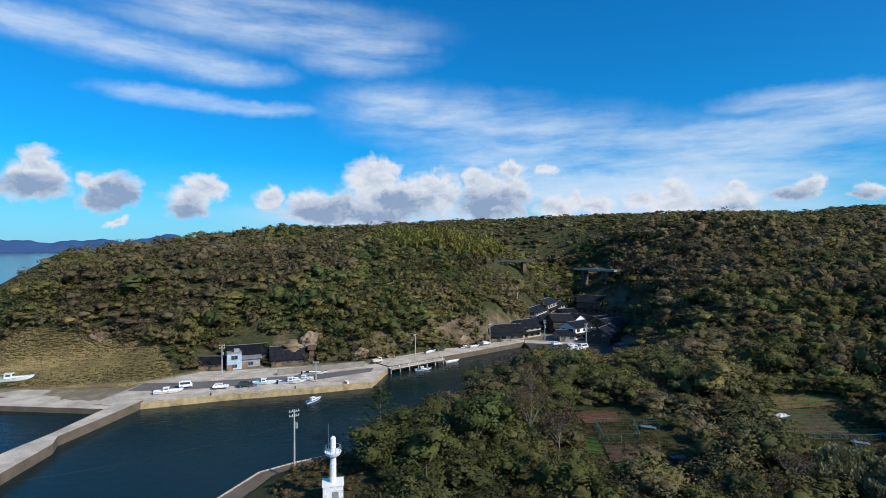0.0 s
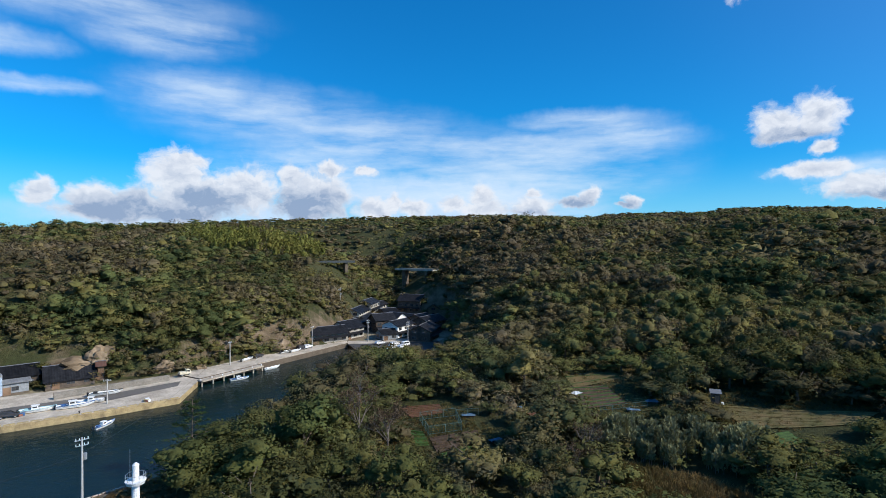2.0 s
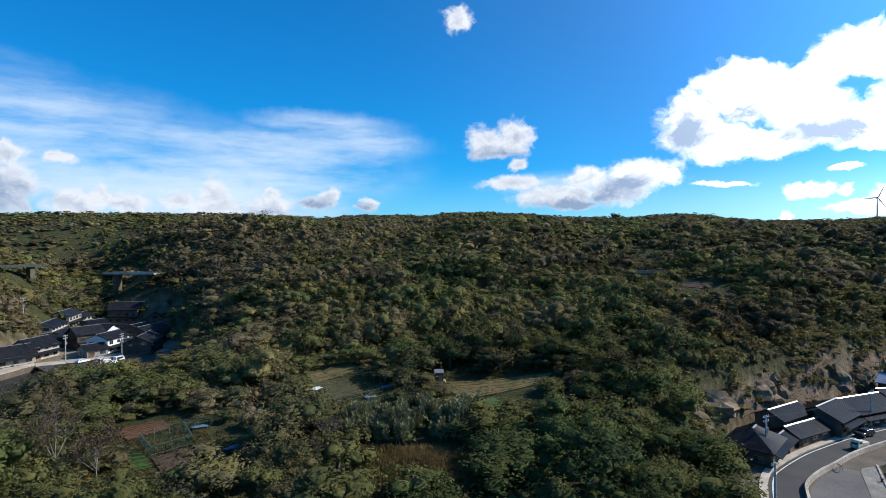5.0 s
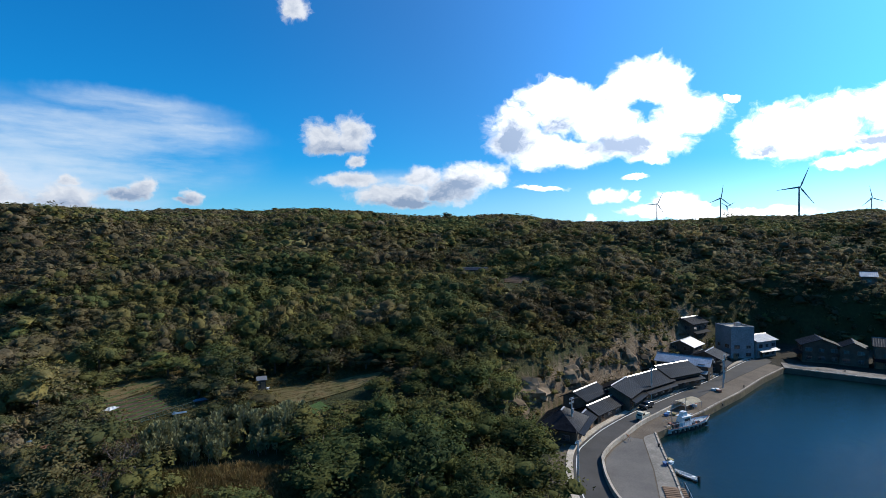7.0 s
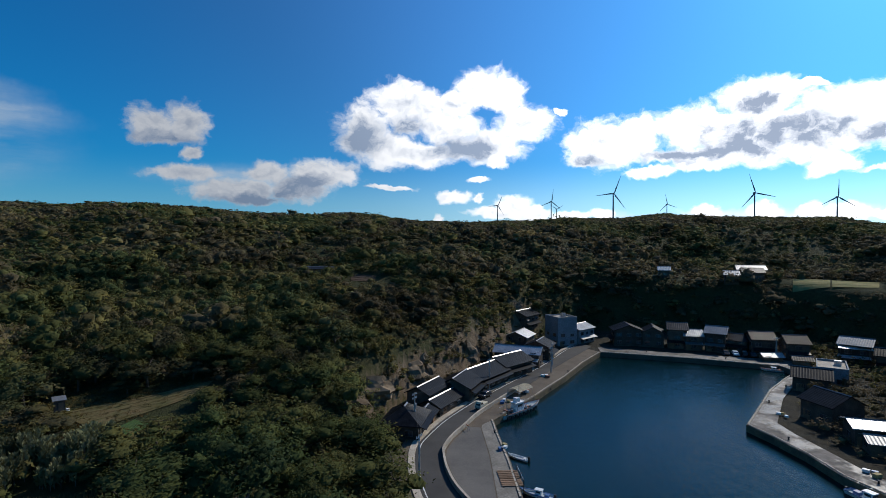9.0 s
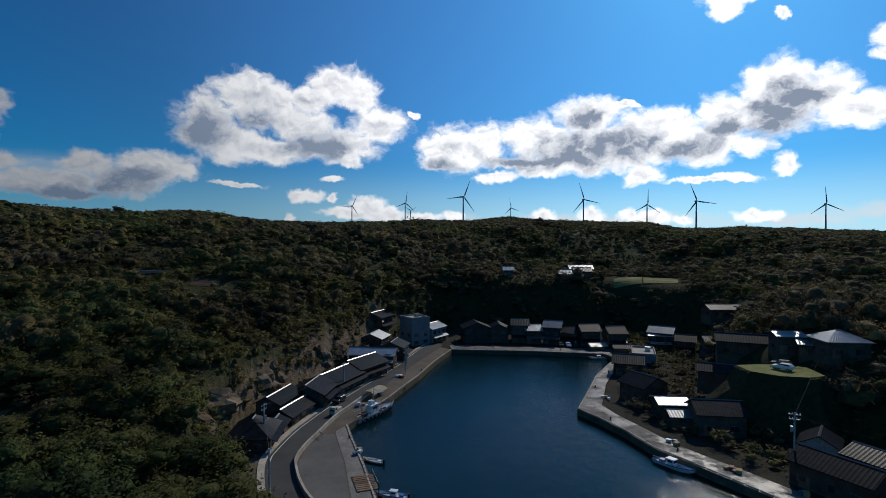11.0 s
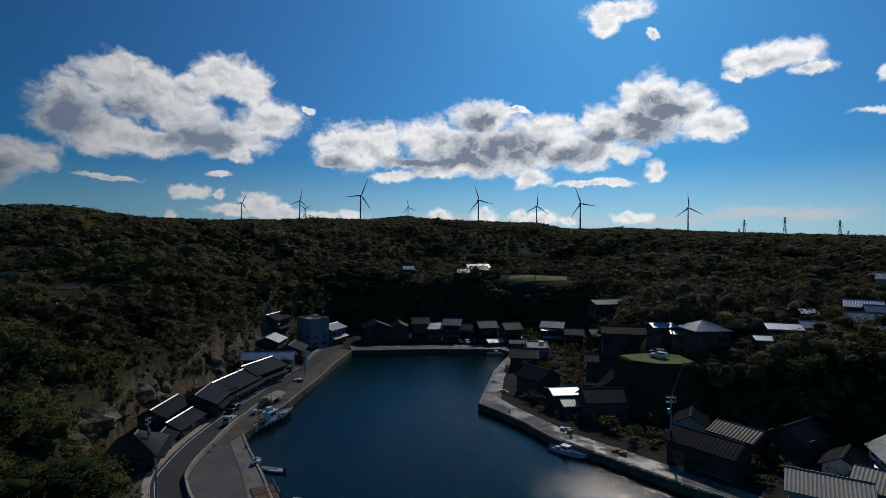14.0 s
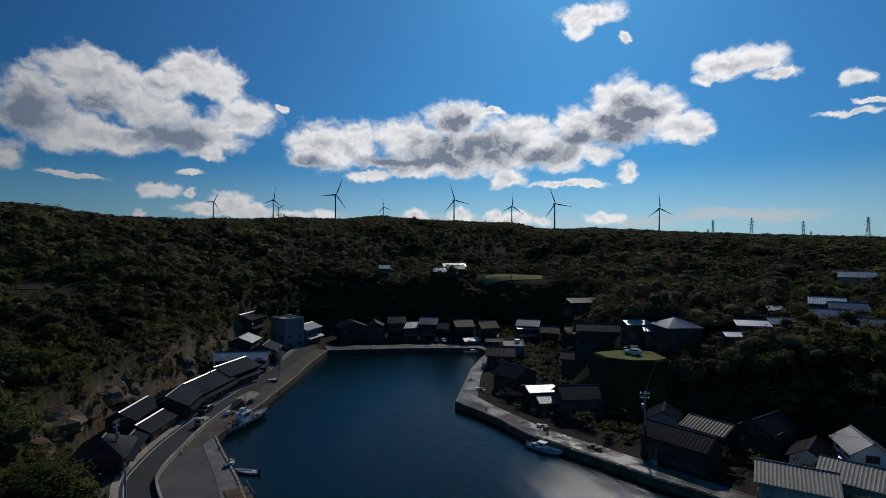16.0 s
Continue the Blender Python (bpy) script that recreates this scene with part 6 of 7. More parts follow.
def car(x, y, z, turn, paint, kind, label):
    """A parked car: hatchback, van or small truck, along its own x axis."""
    ob = empty("car", pose(x, y, z, 0, 0, turn))
    L, W, Ht = {"van": (3.4, 1.48, 1.85), "truck": (3.4, 1.48, 1.8)}.get(kind, (4.1, 1.68, 1.48))
    if kind == "hatch":
        side = [(-0.5, 0.3), (0.5, 0.3), (0.5, 0.55), (0.46, 0.62), (0.24, 0.66), (0.10, 0.98), (-0.36, 1.0), (-0.48, 0.68), (-0.5, 0.6)]
    elif kind == "van":
        side = [(-0.5, 0.18), (0.5, 0.18), (0.5, 0.5), (0.36, 0.95), (0.30, 1.0), (-0.46, 1.0), (-0.5, 0.92)]
    else:
        side = [(-0.5, 0.3), (0.5, 0.18), (0.5, 0.5), (0.40, 0.97), (0.36, 1.0), (0.10, 1.0), (0.08, 0.45), (-0.5, 0.45)]
    bm = bmesh.new()
    rows = []
    for s in (-1, 1):
        rows.append([bm.verts.new((px * L, s * W / 2 * (1 if pz < 0.7 else 0.88), pz * Ht)) for px, pz in side])
    bm.faces.new(rows[0]), bm.faces.new(rows[1][::-1])
    for i in range(len(side)):
        j = (i + 1) % len(side)
        bm.faces.new((rows[0][i], rows[1][i], rows[1][j], rows[0][j]))
    bmesh.ops.recalc_face_normals(bm, faces=bm.faces)
    bmesh.ops.bevel(bm, geom=bm.edges[:], offset=0.04, segments=1, affect="EDGES")
    body = part("body", bm, paint, ob)
    lo, hi = (0.66, 0.92) if kind == "hatch" else (0.56, 0.88)
    x0, x1 = (-0.36, 0.13) if kind == "hatch" else ((-0.42, 0.33) if kind == "van" else (0.14, 0.37))
    for s in (-1, 1):
        part("side_glass", box((x0 + x1) / 2 * L, s * W * 0.46, lo * Ht, (x1 - x0) * L, 0.05, (hi - lo) * Ht, taper=0.94), M_GLASS, body)
    fx = 0.175 if kind == "hatch" else 0.44
    bm = bmesh.new()
    wv = [bm.verts.new(p) for p in ((L * fx + 0.2, -W * 0.4, lo * Ht + 0.03), (L * fx + 0.2, W * 0.4, lo * Ht + 0.03), (L * fx - 0.1, W * 0.37, hi * Ht), (L * fx - 0.1, -W * 0.37, hi * Ht))]
    bm.faces.new(wv)
    bmesh.ops.solidify(bm, geom=bm.faces[:], thickness=0.05)
    part("windscreen", bm, M_GLASS, body)
    for wx in (-0.31, 0.31):
        for s in (-1, 1):
            wh = part("wheel", rod((wx * L, s * (W / 2 - 0.2), 0.29), (wx * L, s * (W / 2 + 0.01), 0.29), 0.29, n=12), M_DARK, ob)
            part("rim", rod((wx * L, s * (W / 2), 0.29), (wx * L, s * (W / 2 + 0.03), 0.29), 0.17, n=8), M_STEEL, wh)
    for s in (-1, 1):
        part("headlight", box(L * 0.49, s * W * 0.36, 0.42 * Ht, 0.08, 0.28, 0.12), M_GLASS, body)
    if kind == "truck":
        part("load_bed", box(-L * 0.21, 0, 0.45 * Ht, L * 0.56, W * 1.0, 0.45), M_CREAM, ob)
    return tagged(ob, label, "car", "parked cars")


for x, y, tr, p, k in ((-62.3, 145.8, 14, "w", "hatch"), (-56.2, 147.6, 14, "d", "hatch"), (-72.5, 147, 22, "w", "van"), (123.5, 11.2, 155, "c", "truck"),
                       (132.4, 11.3, 155, "d", "hatch"), (196.2, -64.9, 172, "d", "hatch"), (195.5, -67.6, 172, "w", "hatch"), (194.7, -70.1, 172, "d", "van"), (194.3, -72.6, 172, "d", "hatch"),
                       (43.8, 210.4, 20, "w", "hatch"), (49, 206.9, 20, "w", "hatch"), (45.3, 198.3, 25, "w", "hatch"), (53, 204.7, 25, "w", "van"), (47.5, 202.5, 20, "w", "hatch"), (50.4, 199.9, 25, "w", "hatch"),
                       (41.8, 192.9, 10, "a", "van"), (-23.3, 177.2, 30, "c", "truck"), (-2.5, 197.2, 42, "d", "hatch"), (12.8, 206.7, 42, "d", "van"), (15.5, 209.2, 42, "w", "hatch"),
                       (107.5, -84.5, 30, "w", "hatch"), (110.5, -86.5, 40, "d", "hatch")):
    paint, words = {"w": (M_CARW, "white"), "d": (M_CARD, "dark grey"), "c": (M_CREAM, "cream"), "b": (M_CARB, "blue"), "a": (M_AQUA, "pale green")}[p]
    on = 1.8 if (y > 172 and x < 20) else (1.56 if y > -80 and not (40 < x < 60 and y > 180) else height(x, y) + 0.02)
    on = 13.22 if (95 < x < 130 and y < -75) else on
    on = QZ + 0.07 if (120 < x < 160 and 0 < y < 14) else on
    car(x, y, on, tr, paint, k, f"{words} parked {'small truck' if k == 'truck' else 'van' if k == 'van' else 'car'} standing on the paved waterfront")


def light_tower():
    """A white harbour light: a square store, a slim shaft, a round gallery with rail, a lantern and a whip aerial."""
    x, y = -16.8, 74.8
    z = height(x, y)
    ob = empty("harbour_light", pose(x, y, z, 0, 0, 12))
    g = 7.4 - z
    part("base_block", box(0, 0, -0.5, 2.8, 2.6, g + 0.5), M_WHITE, ob)
    part("cornice", box(0, 0, g, 3.0, 2.8, 0.15), M_WHITE, ob)
    part("shaft", rod((0, 0, g), (0, 0, g + 4.4), 0.48, 0.44, 12), M_WHITE, ob)
    part("gallery", rod((0, 0, g + 4.0), (0, 0, g + 4.45), 1.0, 1.2, 16), M_WHITE, ob)
    for i in range(10):
        w = i * 0.628
        part("rail_post", rod((1.1 * math.cos(w), 1.1 * math.sin(w), g + 4.45), (1.1 * math.cos(w), 1.1 * math.sin(w), g + 5.2), 0.03, n=5), M_STEEL, ob)
    bm = bmesh.new()
    for i in range(16):
        a, b = i * 0.3927, (i + 1) * 0.3927
        add_rod(bm, (1.1 * math.cos(a), 1.1 * math.sin(a), g + 5.2), (1.1 * math.cos(b), 1.1 * math.sin(b), g + 5.2), 0.03, n=4)
    part("rail", bm, M_STEEL, ob)
    part("lantern", rod((0, 0, g + 4.45), (0, 0, g + 6.3), 0.42, 0.38, 12), M_WHITE, ob)
    part("cap", rod((0, 0, g + 6.3), (0, 0, g + 6.6), 0.42, 0.12, 12), M_WHITE, ob)
    part("aerial", rod((-0.6, 0, g + 4.45), (-0.6, 0, g + 8.4), 0.03, 0.015, 5), M_STEEL, ob)
    part("door", box(0.3, -1.32, 0, 0.9, 0.08, 1.9), M_GREY, ob)
    return tagged(ob, "white harbour light tower with a round railed gallery and an aerial", "light tower")


light_tower()

# road lines, kerb wall and slabs
EDGE = offset_line(ROAD_L, -0.45)
bm = bmesh.new()
ribbon(bm, EDGE, offset_line(ROAD_L, -0.65), QZ + 0.075)
tagged(part("road_line", bm, M_LINE), "white edge line along the harbour road", "road marking", kind="structure")
WALL_IN = offset_line(ROAD_R, -0.1)
n_wall = int(len(WALL_IN) * 0.72)
bm = bmesh.new()
ribbon(bm, WALL_IN[:n_wall], offset_line(ROAD_R, -0.5)[:n_wall], QZ + 0.85, 0.9)
tagged(part("wall_road", bm, M_CONC), "low concrete sea wall following the bend of the road", "wall", kind="structure")
bm = bmesh.new()
ribbon(bm, offset_line(ROAD_L, 0.1), offset_line(ROAD_L, 1.3), QZ + 0.18, 0.4)
tagged(part("pavement_road", bm, M_CONC), "narrow concrete pavement in front of the houses", "pavement", kind="structure")


def slab(name, pts, z, mat, label):
    return tagged(part(name, prism(pts, z - 0.1, z), mat), label, "paving", kind="structure")


slab("pavement_apron", [(78, 4.2), (96.4, 7.1), (110.8, 10.1), (111, 12.6), (103.5, 14.4), (98, 15), (94, 14.5), (87.8, 12.4), (80, 8.8)], QZ + 0.02, M_ASPH2, "dark asphalt apron on the quay")
slab("pavement_strip", [(79, 1), (94.6, 3.6), (107.8, 6.6), (115.6, 8.2), (112.6, 9.9), (110.8, 9.9), (96.4, 6.9), (78, 4)], QZ + 0.04, M_CONC_MID, "brownish concrete strip along the quay edge")
slab("road_north", [(-86.7, 143.4), (-74.5, 143.9), (-54.2, 150.5), (-37.9, 156), (-23.7, 165.7), (-23.6, 171.2), (-39.9, 162.6), (-56.2, 157.6), (-74.5, 152.5), (-86.7, 151.5)], QZ + 0.03, M_ASPH2, "grey asphalt road on the north quay")
slab("pavement_plaza", [(32.7, 199.5), (37.7, 184.7), (55.7, 186.7), (68.8, 209.8), (62.9, 213.9), (40.8, 212.7), (31.7, 214.5)], 1.5, M_ASPH, "grey asphalt parking place by the inner village")
slab("road_village", [(31.7, 214.5), (40.8, 212.7), (62.9, 213.9), (68.8, 209.8), (72.8, 214.7), (61, 219.9), (38.7, 219.6), (32.7, 221.5)], 1.52, M_CONC, "pale road through the inner village")
for i in range(5):
    f = i / 5
    slab("pavement_ramp", [(-31.8 + i * 2.1, 151.8 + i * 0.7), (-30.0 + i * 2.1, 152.4 + i * 0.7), (-28.4 + i * 1.5, 161.0 + i * 1.2), (-29.8 + i * 1.5, 160.3 + i * 1.2)], QZ + 0.05, M_CONC, "pale concrete boat ramp slab")

# jetty on piles along the inlet road
bm_top = [(-19.2, 170.3), (-2.3, 185.4), (-0.7, 183.5), (-17.6, 168.5)]
jetty = empty("jetty")
part("jetty_deck", prism(bm_top, 1.35, 1.75), M_CONC, jetty)
for i in range(7):
    f = i / 6
    p = Vector((-17.8, 168.9)).lerp(Vector((-1.1, 183.9)), f)
    part("post", rod((p.x, p.y, -3), (p.x, p.y, 1.4), 0.22, n=8), M_CONC, jetty)
    part("post", box(p.x - 0.3, p.y + 0.3, 1.75, 0.3, 0.3, 0.35), M_WHITE, jetty)
tagged(jetty, "pale concrete jetty standing on round piles", "jetty")


def kerb_blocks(line, name, step, size, z, mat, label, every=1):
    """Wheel-stop blocks along a quay edge."""
    ob = empty(name)
    pts = [Vector(p) for p in line]
    k = 0
    for a, b in zip(pts, pts[1:]):
        n = max(1, int((b - a).length / step))
        for i in range(n):
            p = a.lerp(b, (i + 0.5) / n)
            part("block", box(p.x, p.y, z, (b - a).length / n * 0.86, size, size * 0.6, rz=math.atan2(b.y - a.y, b.x - a.x)), mat, ob)
            k += 1
    return tagged(ob, label, "kerb")


kerb_blocks(offset_line(WEST_EDGE[1:5], 0.4), "quay_kerb", 1.6, 0.3, QZ + 0.04, M_CONC, "row of pale kerb blocks along the quay edge")
kerb_blocks(offset_line(WEST_EDGE[5:], 0.4), "quay_kerb", 2.0, 0.3, QZ, M_CONC, "row of pale kerb blocks along the harbour quay")
kerb_blocks(offset_line([(-81.7, 130.2), (-57.2, 140.3), (-36.9, 146.4), (-21.6, 152.5)], 0.4), "quay_kerb", 2.2, 0.3, QZ, M_YELL, "worn yellow kerb blocks along the north quay")
kerb_blocks(offset_line(FAR_EDGE, 0.4), "quay_kerb", 2.4, 0.3, QZ, M_CONC, "pale kerb blocks along the harbour head")
kerb_blocks(offset_line(EAST_EDGE[:-1], 0.4), "quay_kerb", 2.0, 0.28, QZ, M_CONC, "pale kerb blocks along the east quay")
kerb_blocks(offset_line([(-2.3, 186.4), (12.7, 198.8), (31.7, 215.5)], 0.4), "quay_kerb", 1.5, 0.35, QZ + 0.3, M_CONC, "square blocks on the old stone quay wall")
kerb_blocks([(-36.3, 81.5), (-32.9, 91.5), (-27.8, 95.7), (-21.2, 99.8)], "quay_kerb", 0.9, 0.25, 1.7, M_PINK, "row of faded pinkish kerb stones on the small quay")


def bollard(x, y, z=QZ):
    ob = empty("bollard", pose(x, y, z))
    part("post", rod((0, 0, 0), (0, 0, 0.45), 0.16, 0.13, 8), M_DARK, ob)
    part("head", rod((0, 0, 0.45), (0, 0, 0.58), 0.24, 0.2, 8), M_DARK, ob)
    return tagged(ob, "squat black iron mooring bollard on the quay", "bollard", "bollards")


for x, y in ((99.2, 5), (108.1, 7), (125.4, 2.4), (142.1, -4.8), (162.8, -10.5), (155.6, -66.3), (139.9, -56), (114.2, -49.3), (96, -54.5), (-62.3, 139.5), (-42, 146.2), (196.7, -39.2), (189.4, -62.6)):
    bollard(x, y)


def crate(x, y, z, s, mat, label, turn=0):
    ob = empty("fish_crate", pose(x, y, z, 0, 0, turn))
    part("box_body", box(0, 0, 0, s, s * 0.7, s * 0.45), mat, ob)
    part("rim", box(0, 0, s * 0.45, s * 1.06, s * 0.76, s * 0.07), mat, ob)
    return tagged(ob, label, "crate", "crates")


gg = random.Random(21)
for x, y, n in ((100.7, 4.6, 3), (129.2, 6.1, 4), (139.5, 1.7, 5), (155.6, -3.8, 4), (-28.7, 151.5, 4), (99.1, -55.5, 3), (86.9, -59.1, 4), (129.7, -54.4, 3), (-54.2, 148.4, 3), (77.9, -64.8, 3)):
    for i in range(n):
        m_, w_ = gg.choice(((M_BLUEP, "blue"), (M_WHITE, "white"), (M_RUST, "rust brown"), (M_YELL, "yellow")))
        crate(x + gg.uniform(-1.3, 1.3), y + gg.uniform(-0.8, 0.8), QZ + 0.05, gg.uniform(0.7, 1.2), m_, f"{w_} plastic fish crate lying on the quay", gg.uniform(0, 180))


def barrier(x, y, turn):
    ob = empty("road_barrier", pose(x, y, QZ + 0.04, 0, 0, turn))
    for s in (-0.6, 0.6):
        part("leg", rod((s, -0.3, 0), (s, 0, 1.0), 0.04, n=5), M_STEEL, ob)
        part("leg", rod((s, 0.3, 0), (s, 0, 1.0), 0.04, n=5), M_STEEL, ob)
    part("bar", box(0, 0, 0.8, 1.5, 0.06, 0.2), M_ORANGE, ob)
    return tagged(ob, "orange and steel folding road barrier on the quay", "barrier")


barrier(109, 12.6, 30)


def shelter():
    """A pale curved tarpaulin on a frame beside the moored boat."""
    ob = empty("tarpaulin_shelter", pose(137.4, 2.8, QZ, 0, 0, -30))
    bm = bmesh.new()
    prev = None
    for i in range(9):
        w = math.pi * (0.12 + 0.76 * i / 8)
        q = [bm.verts.new((e * 3.2, 2.0 * math.cos(w), 0.9 + 1.0 * math.sin(w))) for e in (-1, 1)]
        if prev:
            bm.faces.new((prev[0], prev[1], q[1], q[0]))
        prev = q
    bmesh.ops.solidify(bm, geom=bm.faces[:], thickness=0.04)
    part("sheet", bm, M_CREAM, ob)
    for e in (-3, 0, 3):
        for s in (-1.85, 1.85):
            part("leg", rod((e, s, 0), (e, s, 1.3), 0.04, n=5), M_STEEL, ob)
    return tagged(ob, "pale tarpaulin stretched over an arched frame on the quay", "shelter")


shelter()


def staging(x, y, turn):
    """A worn timber landing stage at the foot of the quay."""
    ob = empty("landing_stage", pose(x, y, QZ, 0, 0, turn))
    for i in range(9):
        part("plank", box(-2.6 + i * 0.65, 0, 0.12, 0.5, 3.4, 0.08), M_BROWN, ob)
    for s in (-1.5, 1.5):
        part("bearer", box(0, s, 0.0, 6.0, 0.2, 0.12), M_BOARD, ob)
    for e in (-2.8, 0, 2.8):
        part("post", rod((e, -1.7, -1.2), (e, -1.7, 1.1), 0.09, n=6), M_BOARD, ob)
    part("handrail", rod((-2.8, -1.7, 1.0), (2.8, -1.7, 1.0), 0.05, n=5), M_STEEL, ob)
    return tagged(ob, "worn timber landing stage with posts on the quay edge", "landing stage")


staging(87.8, 3, 13)


def bridge(a, b, z, deck, label):
    """A short road bridge glimpsed among the trees: deck, railings and piers."""
    ob = empty("road_bridge")
    a, b = Vector(a), Vector(b)
    L, ang, mid = (b - a).length, math.atan2(b.y - a.y, b.x - a.x), (a + b) / 2
    part("deck", box(mid.x, mid.y, z - 0.8, L, 6.0, 0.6, rz=ang), deck, ob)
    nx, ny = -math.sin(ang), math.cos(ang)
    for s in (-2.9, 2.9):
        part("railing", box(mid.x + nx * s, mid.y + ny * s, z - 0.2, L, 0.2, 0.55, rz=ang), deck, ob)
    for f in (0.2, 0.8):
        p = a.lerp(b, f)
        g = height(p.x, p.y)
        part("pier", box(p.x, p.y, g - 2, 1.8, 4.0, z - 0.8 - g + 2, rz=ang), M_CONC_DARK, ob)
    HOUSES.append((mid.x, mid.y, L * 0.32))
    for f in (0.0, 0.25, 0.5, 0.75, 1.0):
        p = a.lerp(b, f)
        for k in (0.93, 0.965):
            HOUSES.append((p.x * k, p.y * k, 6.0))
    return tagged(ob, label, "bridge")


bridge((27, 304.7), (50, 310.3), 32.2, M_DARKSTEEL, "dark steel road bridge crossing the wooded valley")
bridge((76.3, 307.3), (92.4, 285.2), 27.7, M_CONC, "pale concrete road bridge with railings in the woods")

def rock(x, y, w, h, seed, sunk=0.45):
    """A weathered rock face standing out of the bank."""
    bm = bmesh.new()
    bmesh.ops.create_icosphere(bm, subdivisions=3, radius=1)
    z = height(x, y)
    for v in bm.verts:
        p = v.co * 1.7 + Vector((seed * 3.1, 0, 0))
        k = 1 + 0.38 * noise.noise(p) + 0.22 * noise.noise(p * 2.7) + 0.10 * noise.noise(p * 6.1)
        step = round(v.co.z * 4) / 4
        v.co = Vector((v.co.x * w * k, v.co.y * w * 0.75 * k, (v.co.z * 0.6 + step * 0.4) * h * k))
    ob = tagged(part("rock_outcrop", bm, M_ROCK), "weathered brown rock outcrop on the wooded bank", "rock", "rock outcrops")
    ob.matrix_world = pose(x, y, z - sunk * h, 0, 0, seed * 37)
    HOUSES.append((x, y, w * 0.8))
    return ob


rock(-52.8, 180.1, 5.5, 2.2, 1)
rock(-46.6, 183.4, 5, 3.2, 2)
rock(-116.2, 178.1, 4, 3, 3)
rock(-19.9, 186.2, 3, 2, 4)
rock(5.5, 208.3, 5, 3, 5)
rock(-29.3, 182.7, 3.5, 2.2, 6)
# the broken cliff behind the west row
for i, (x, y, w, h) in enumerate(((107, 36.5, 5.0, 2.6), (117, 36.0, 5.5, 3.0), (133, 30.4, 4.4, 3.6), (140, 28.4, 3.6, 4.2), (163, 20.0, 4.6, 4.0), (172, 16.6, 4.6, 4.0))):
    rock(x, y, w, h, 11 + i, 0.95)

bm = bmesh.new()
add_box(bm, -39.3, 167.2, 1.3, 27.5, 0.5, 1.9, rz=0.444)
tagged(part("retaining_wall", bm, M_CONC_MID), "low grey concrete retaining wall behind the quay", "wall", kind="structure")

# ---- gardens on the point ----


def bed(pts, mat, label, rows=0, ridge=0.18, row_mat=None, name="garden_bed"):
    """A raised bed that follows the ground, with soil ridges."""
    ob = empty(name)
    n = 8
    A, B, C, D = [Vector(p) for p in pts]
    bm = bmesh.new()
    grid = []
    for i in range(n + 1):
        l, r = A.lerp(D, i / n), B.lerp(C, i / n)
        grid.append([l.lerp(r, j / n) for j in range(n + 1)])
    V = [[bm.verts.new((p.x, p.y, height(p.x, p.y) + 0.16)) for p in row] for row in grid]
    for i in range(n):
        for j in range(n):
            bm.faces.new((V[i][j], V[i][j + 1], V[i + 1][j + 1], V[i + 1][j]))
    bmesh.ops.recalc_face_normals(bm, faces=bm.faces)
    part("soil", bm, mat, ob)
    for k in range(rows):
        f = (k + 0.5) / rows
        l, r = A.lerp(D, f), B.lerp(C, f)
        bm = bmesh.new()
        run = [l.lerp(r, s / 6) for s in range(7)]
        add_tube(bm, [(p.x, p.y, height(p.x, p.y) + 0.16) for p in run], ridge)
        part("soil_ridge", bm, row_mat or mat, ob)
    return tagged(ob, label, "garden bed", "garden beds")


bed([(25, 97.6), (31, 96.6), (31.6, 101), (24, 104)], M_SOIL, "reddish brown vegetable bed with ploughed ridges", 6)
bed([(22.4, 86), (24.6, 85.5), (25, 91), (22.8, 93)], M_GREEN, "bright green leafy vegetable bed", 4, 0.25, M_GREEN)
bed([(25, 82.8), (33, 82.8), (33.8, 86.8), (25.4, 88)], M_SOIL2, "dark bare soil vegetable bed", 5, 0.1)
bed([(25.4, 79.8), (31, 80.4), (31, 82.3), (25.2, 82.3)], M_GREEN, "small bright green grass plot", 3, 0.2, M_GREEN)
bed([(45, 85.6), (52.5, 84.3), (53, 88.8), (45.5, 90.3)], M_SOIL, "reddish brown bare vegetable plot", 4, 0.1)
bed([(56.7, 87.8), (65.1, 86.5), (67.1, 95.6), (60.4, 99)], M_SOIL2, "dark soil plot with crop rows", 6, 0.16, M_GREEN)
bed([(60.9, 97.9), (71.6, 96.6), (73.2, 101.6), (63, 106.1)], M_FIELD, "dull grassy strip beside the plots", 2, 0.1, M_GREEN)
bed([(73.6, 67), (88.5, 59), (94.5, 59.8), (78, 77.8)], M_FIELD, "brownish mown field beside the shed", 5, 0.07)
bed([(71.8, 60.3), (77, 59.6), (77.8, 63), (72.8, 64.4)], M_GREEN, "rows of green cabbages in dark soil", 5, 0.28, M_GREEN)
bed([(175.3, 95.8), (186.2, 85.0), (177.4, 80.9), (170.7, 93.3)], M_FIELD, "narrow dry grass strip of a terrace field", 3, 0.06)
bed([(193.1, 67.6), (187.3, 55.8), (179.4, 54.4), (181.2, 63.4)], M_SOIL2, "dark soil of a terrace field", 3, 0.06)
bed([(169.9, 59.3), (172.4, 53.2), (166.3, 50.7), (163.3, 56.6)], M_HAYFIELD, "small pale yellow grass plot on the hillside", 2, 0.06)
bed([(173.8, 51.7), (174.5, 44.9), (171.1, 44.0), (168.7, 49.5)], M_FIELD, "dry yellowish grass of a terrace plot", 2, 0.06)
bed([(251.3, -109.3), (245.8, -121), (235, -115.7), (240.3, -104.5)], M_HAYFIELD, "pale yellow-green grass field on the hilltop", 2, 0.06)
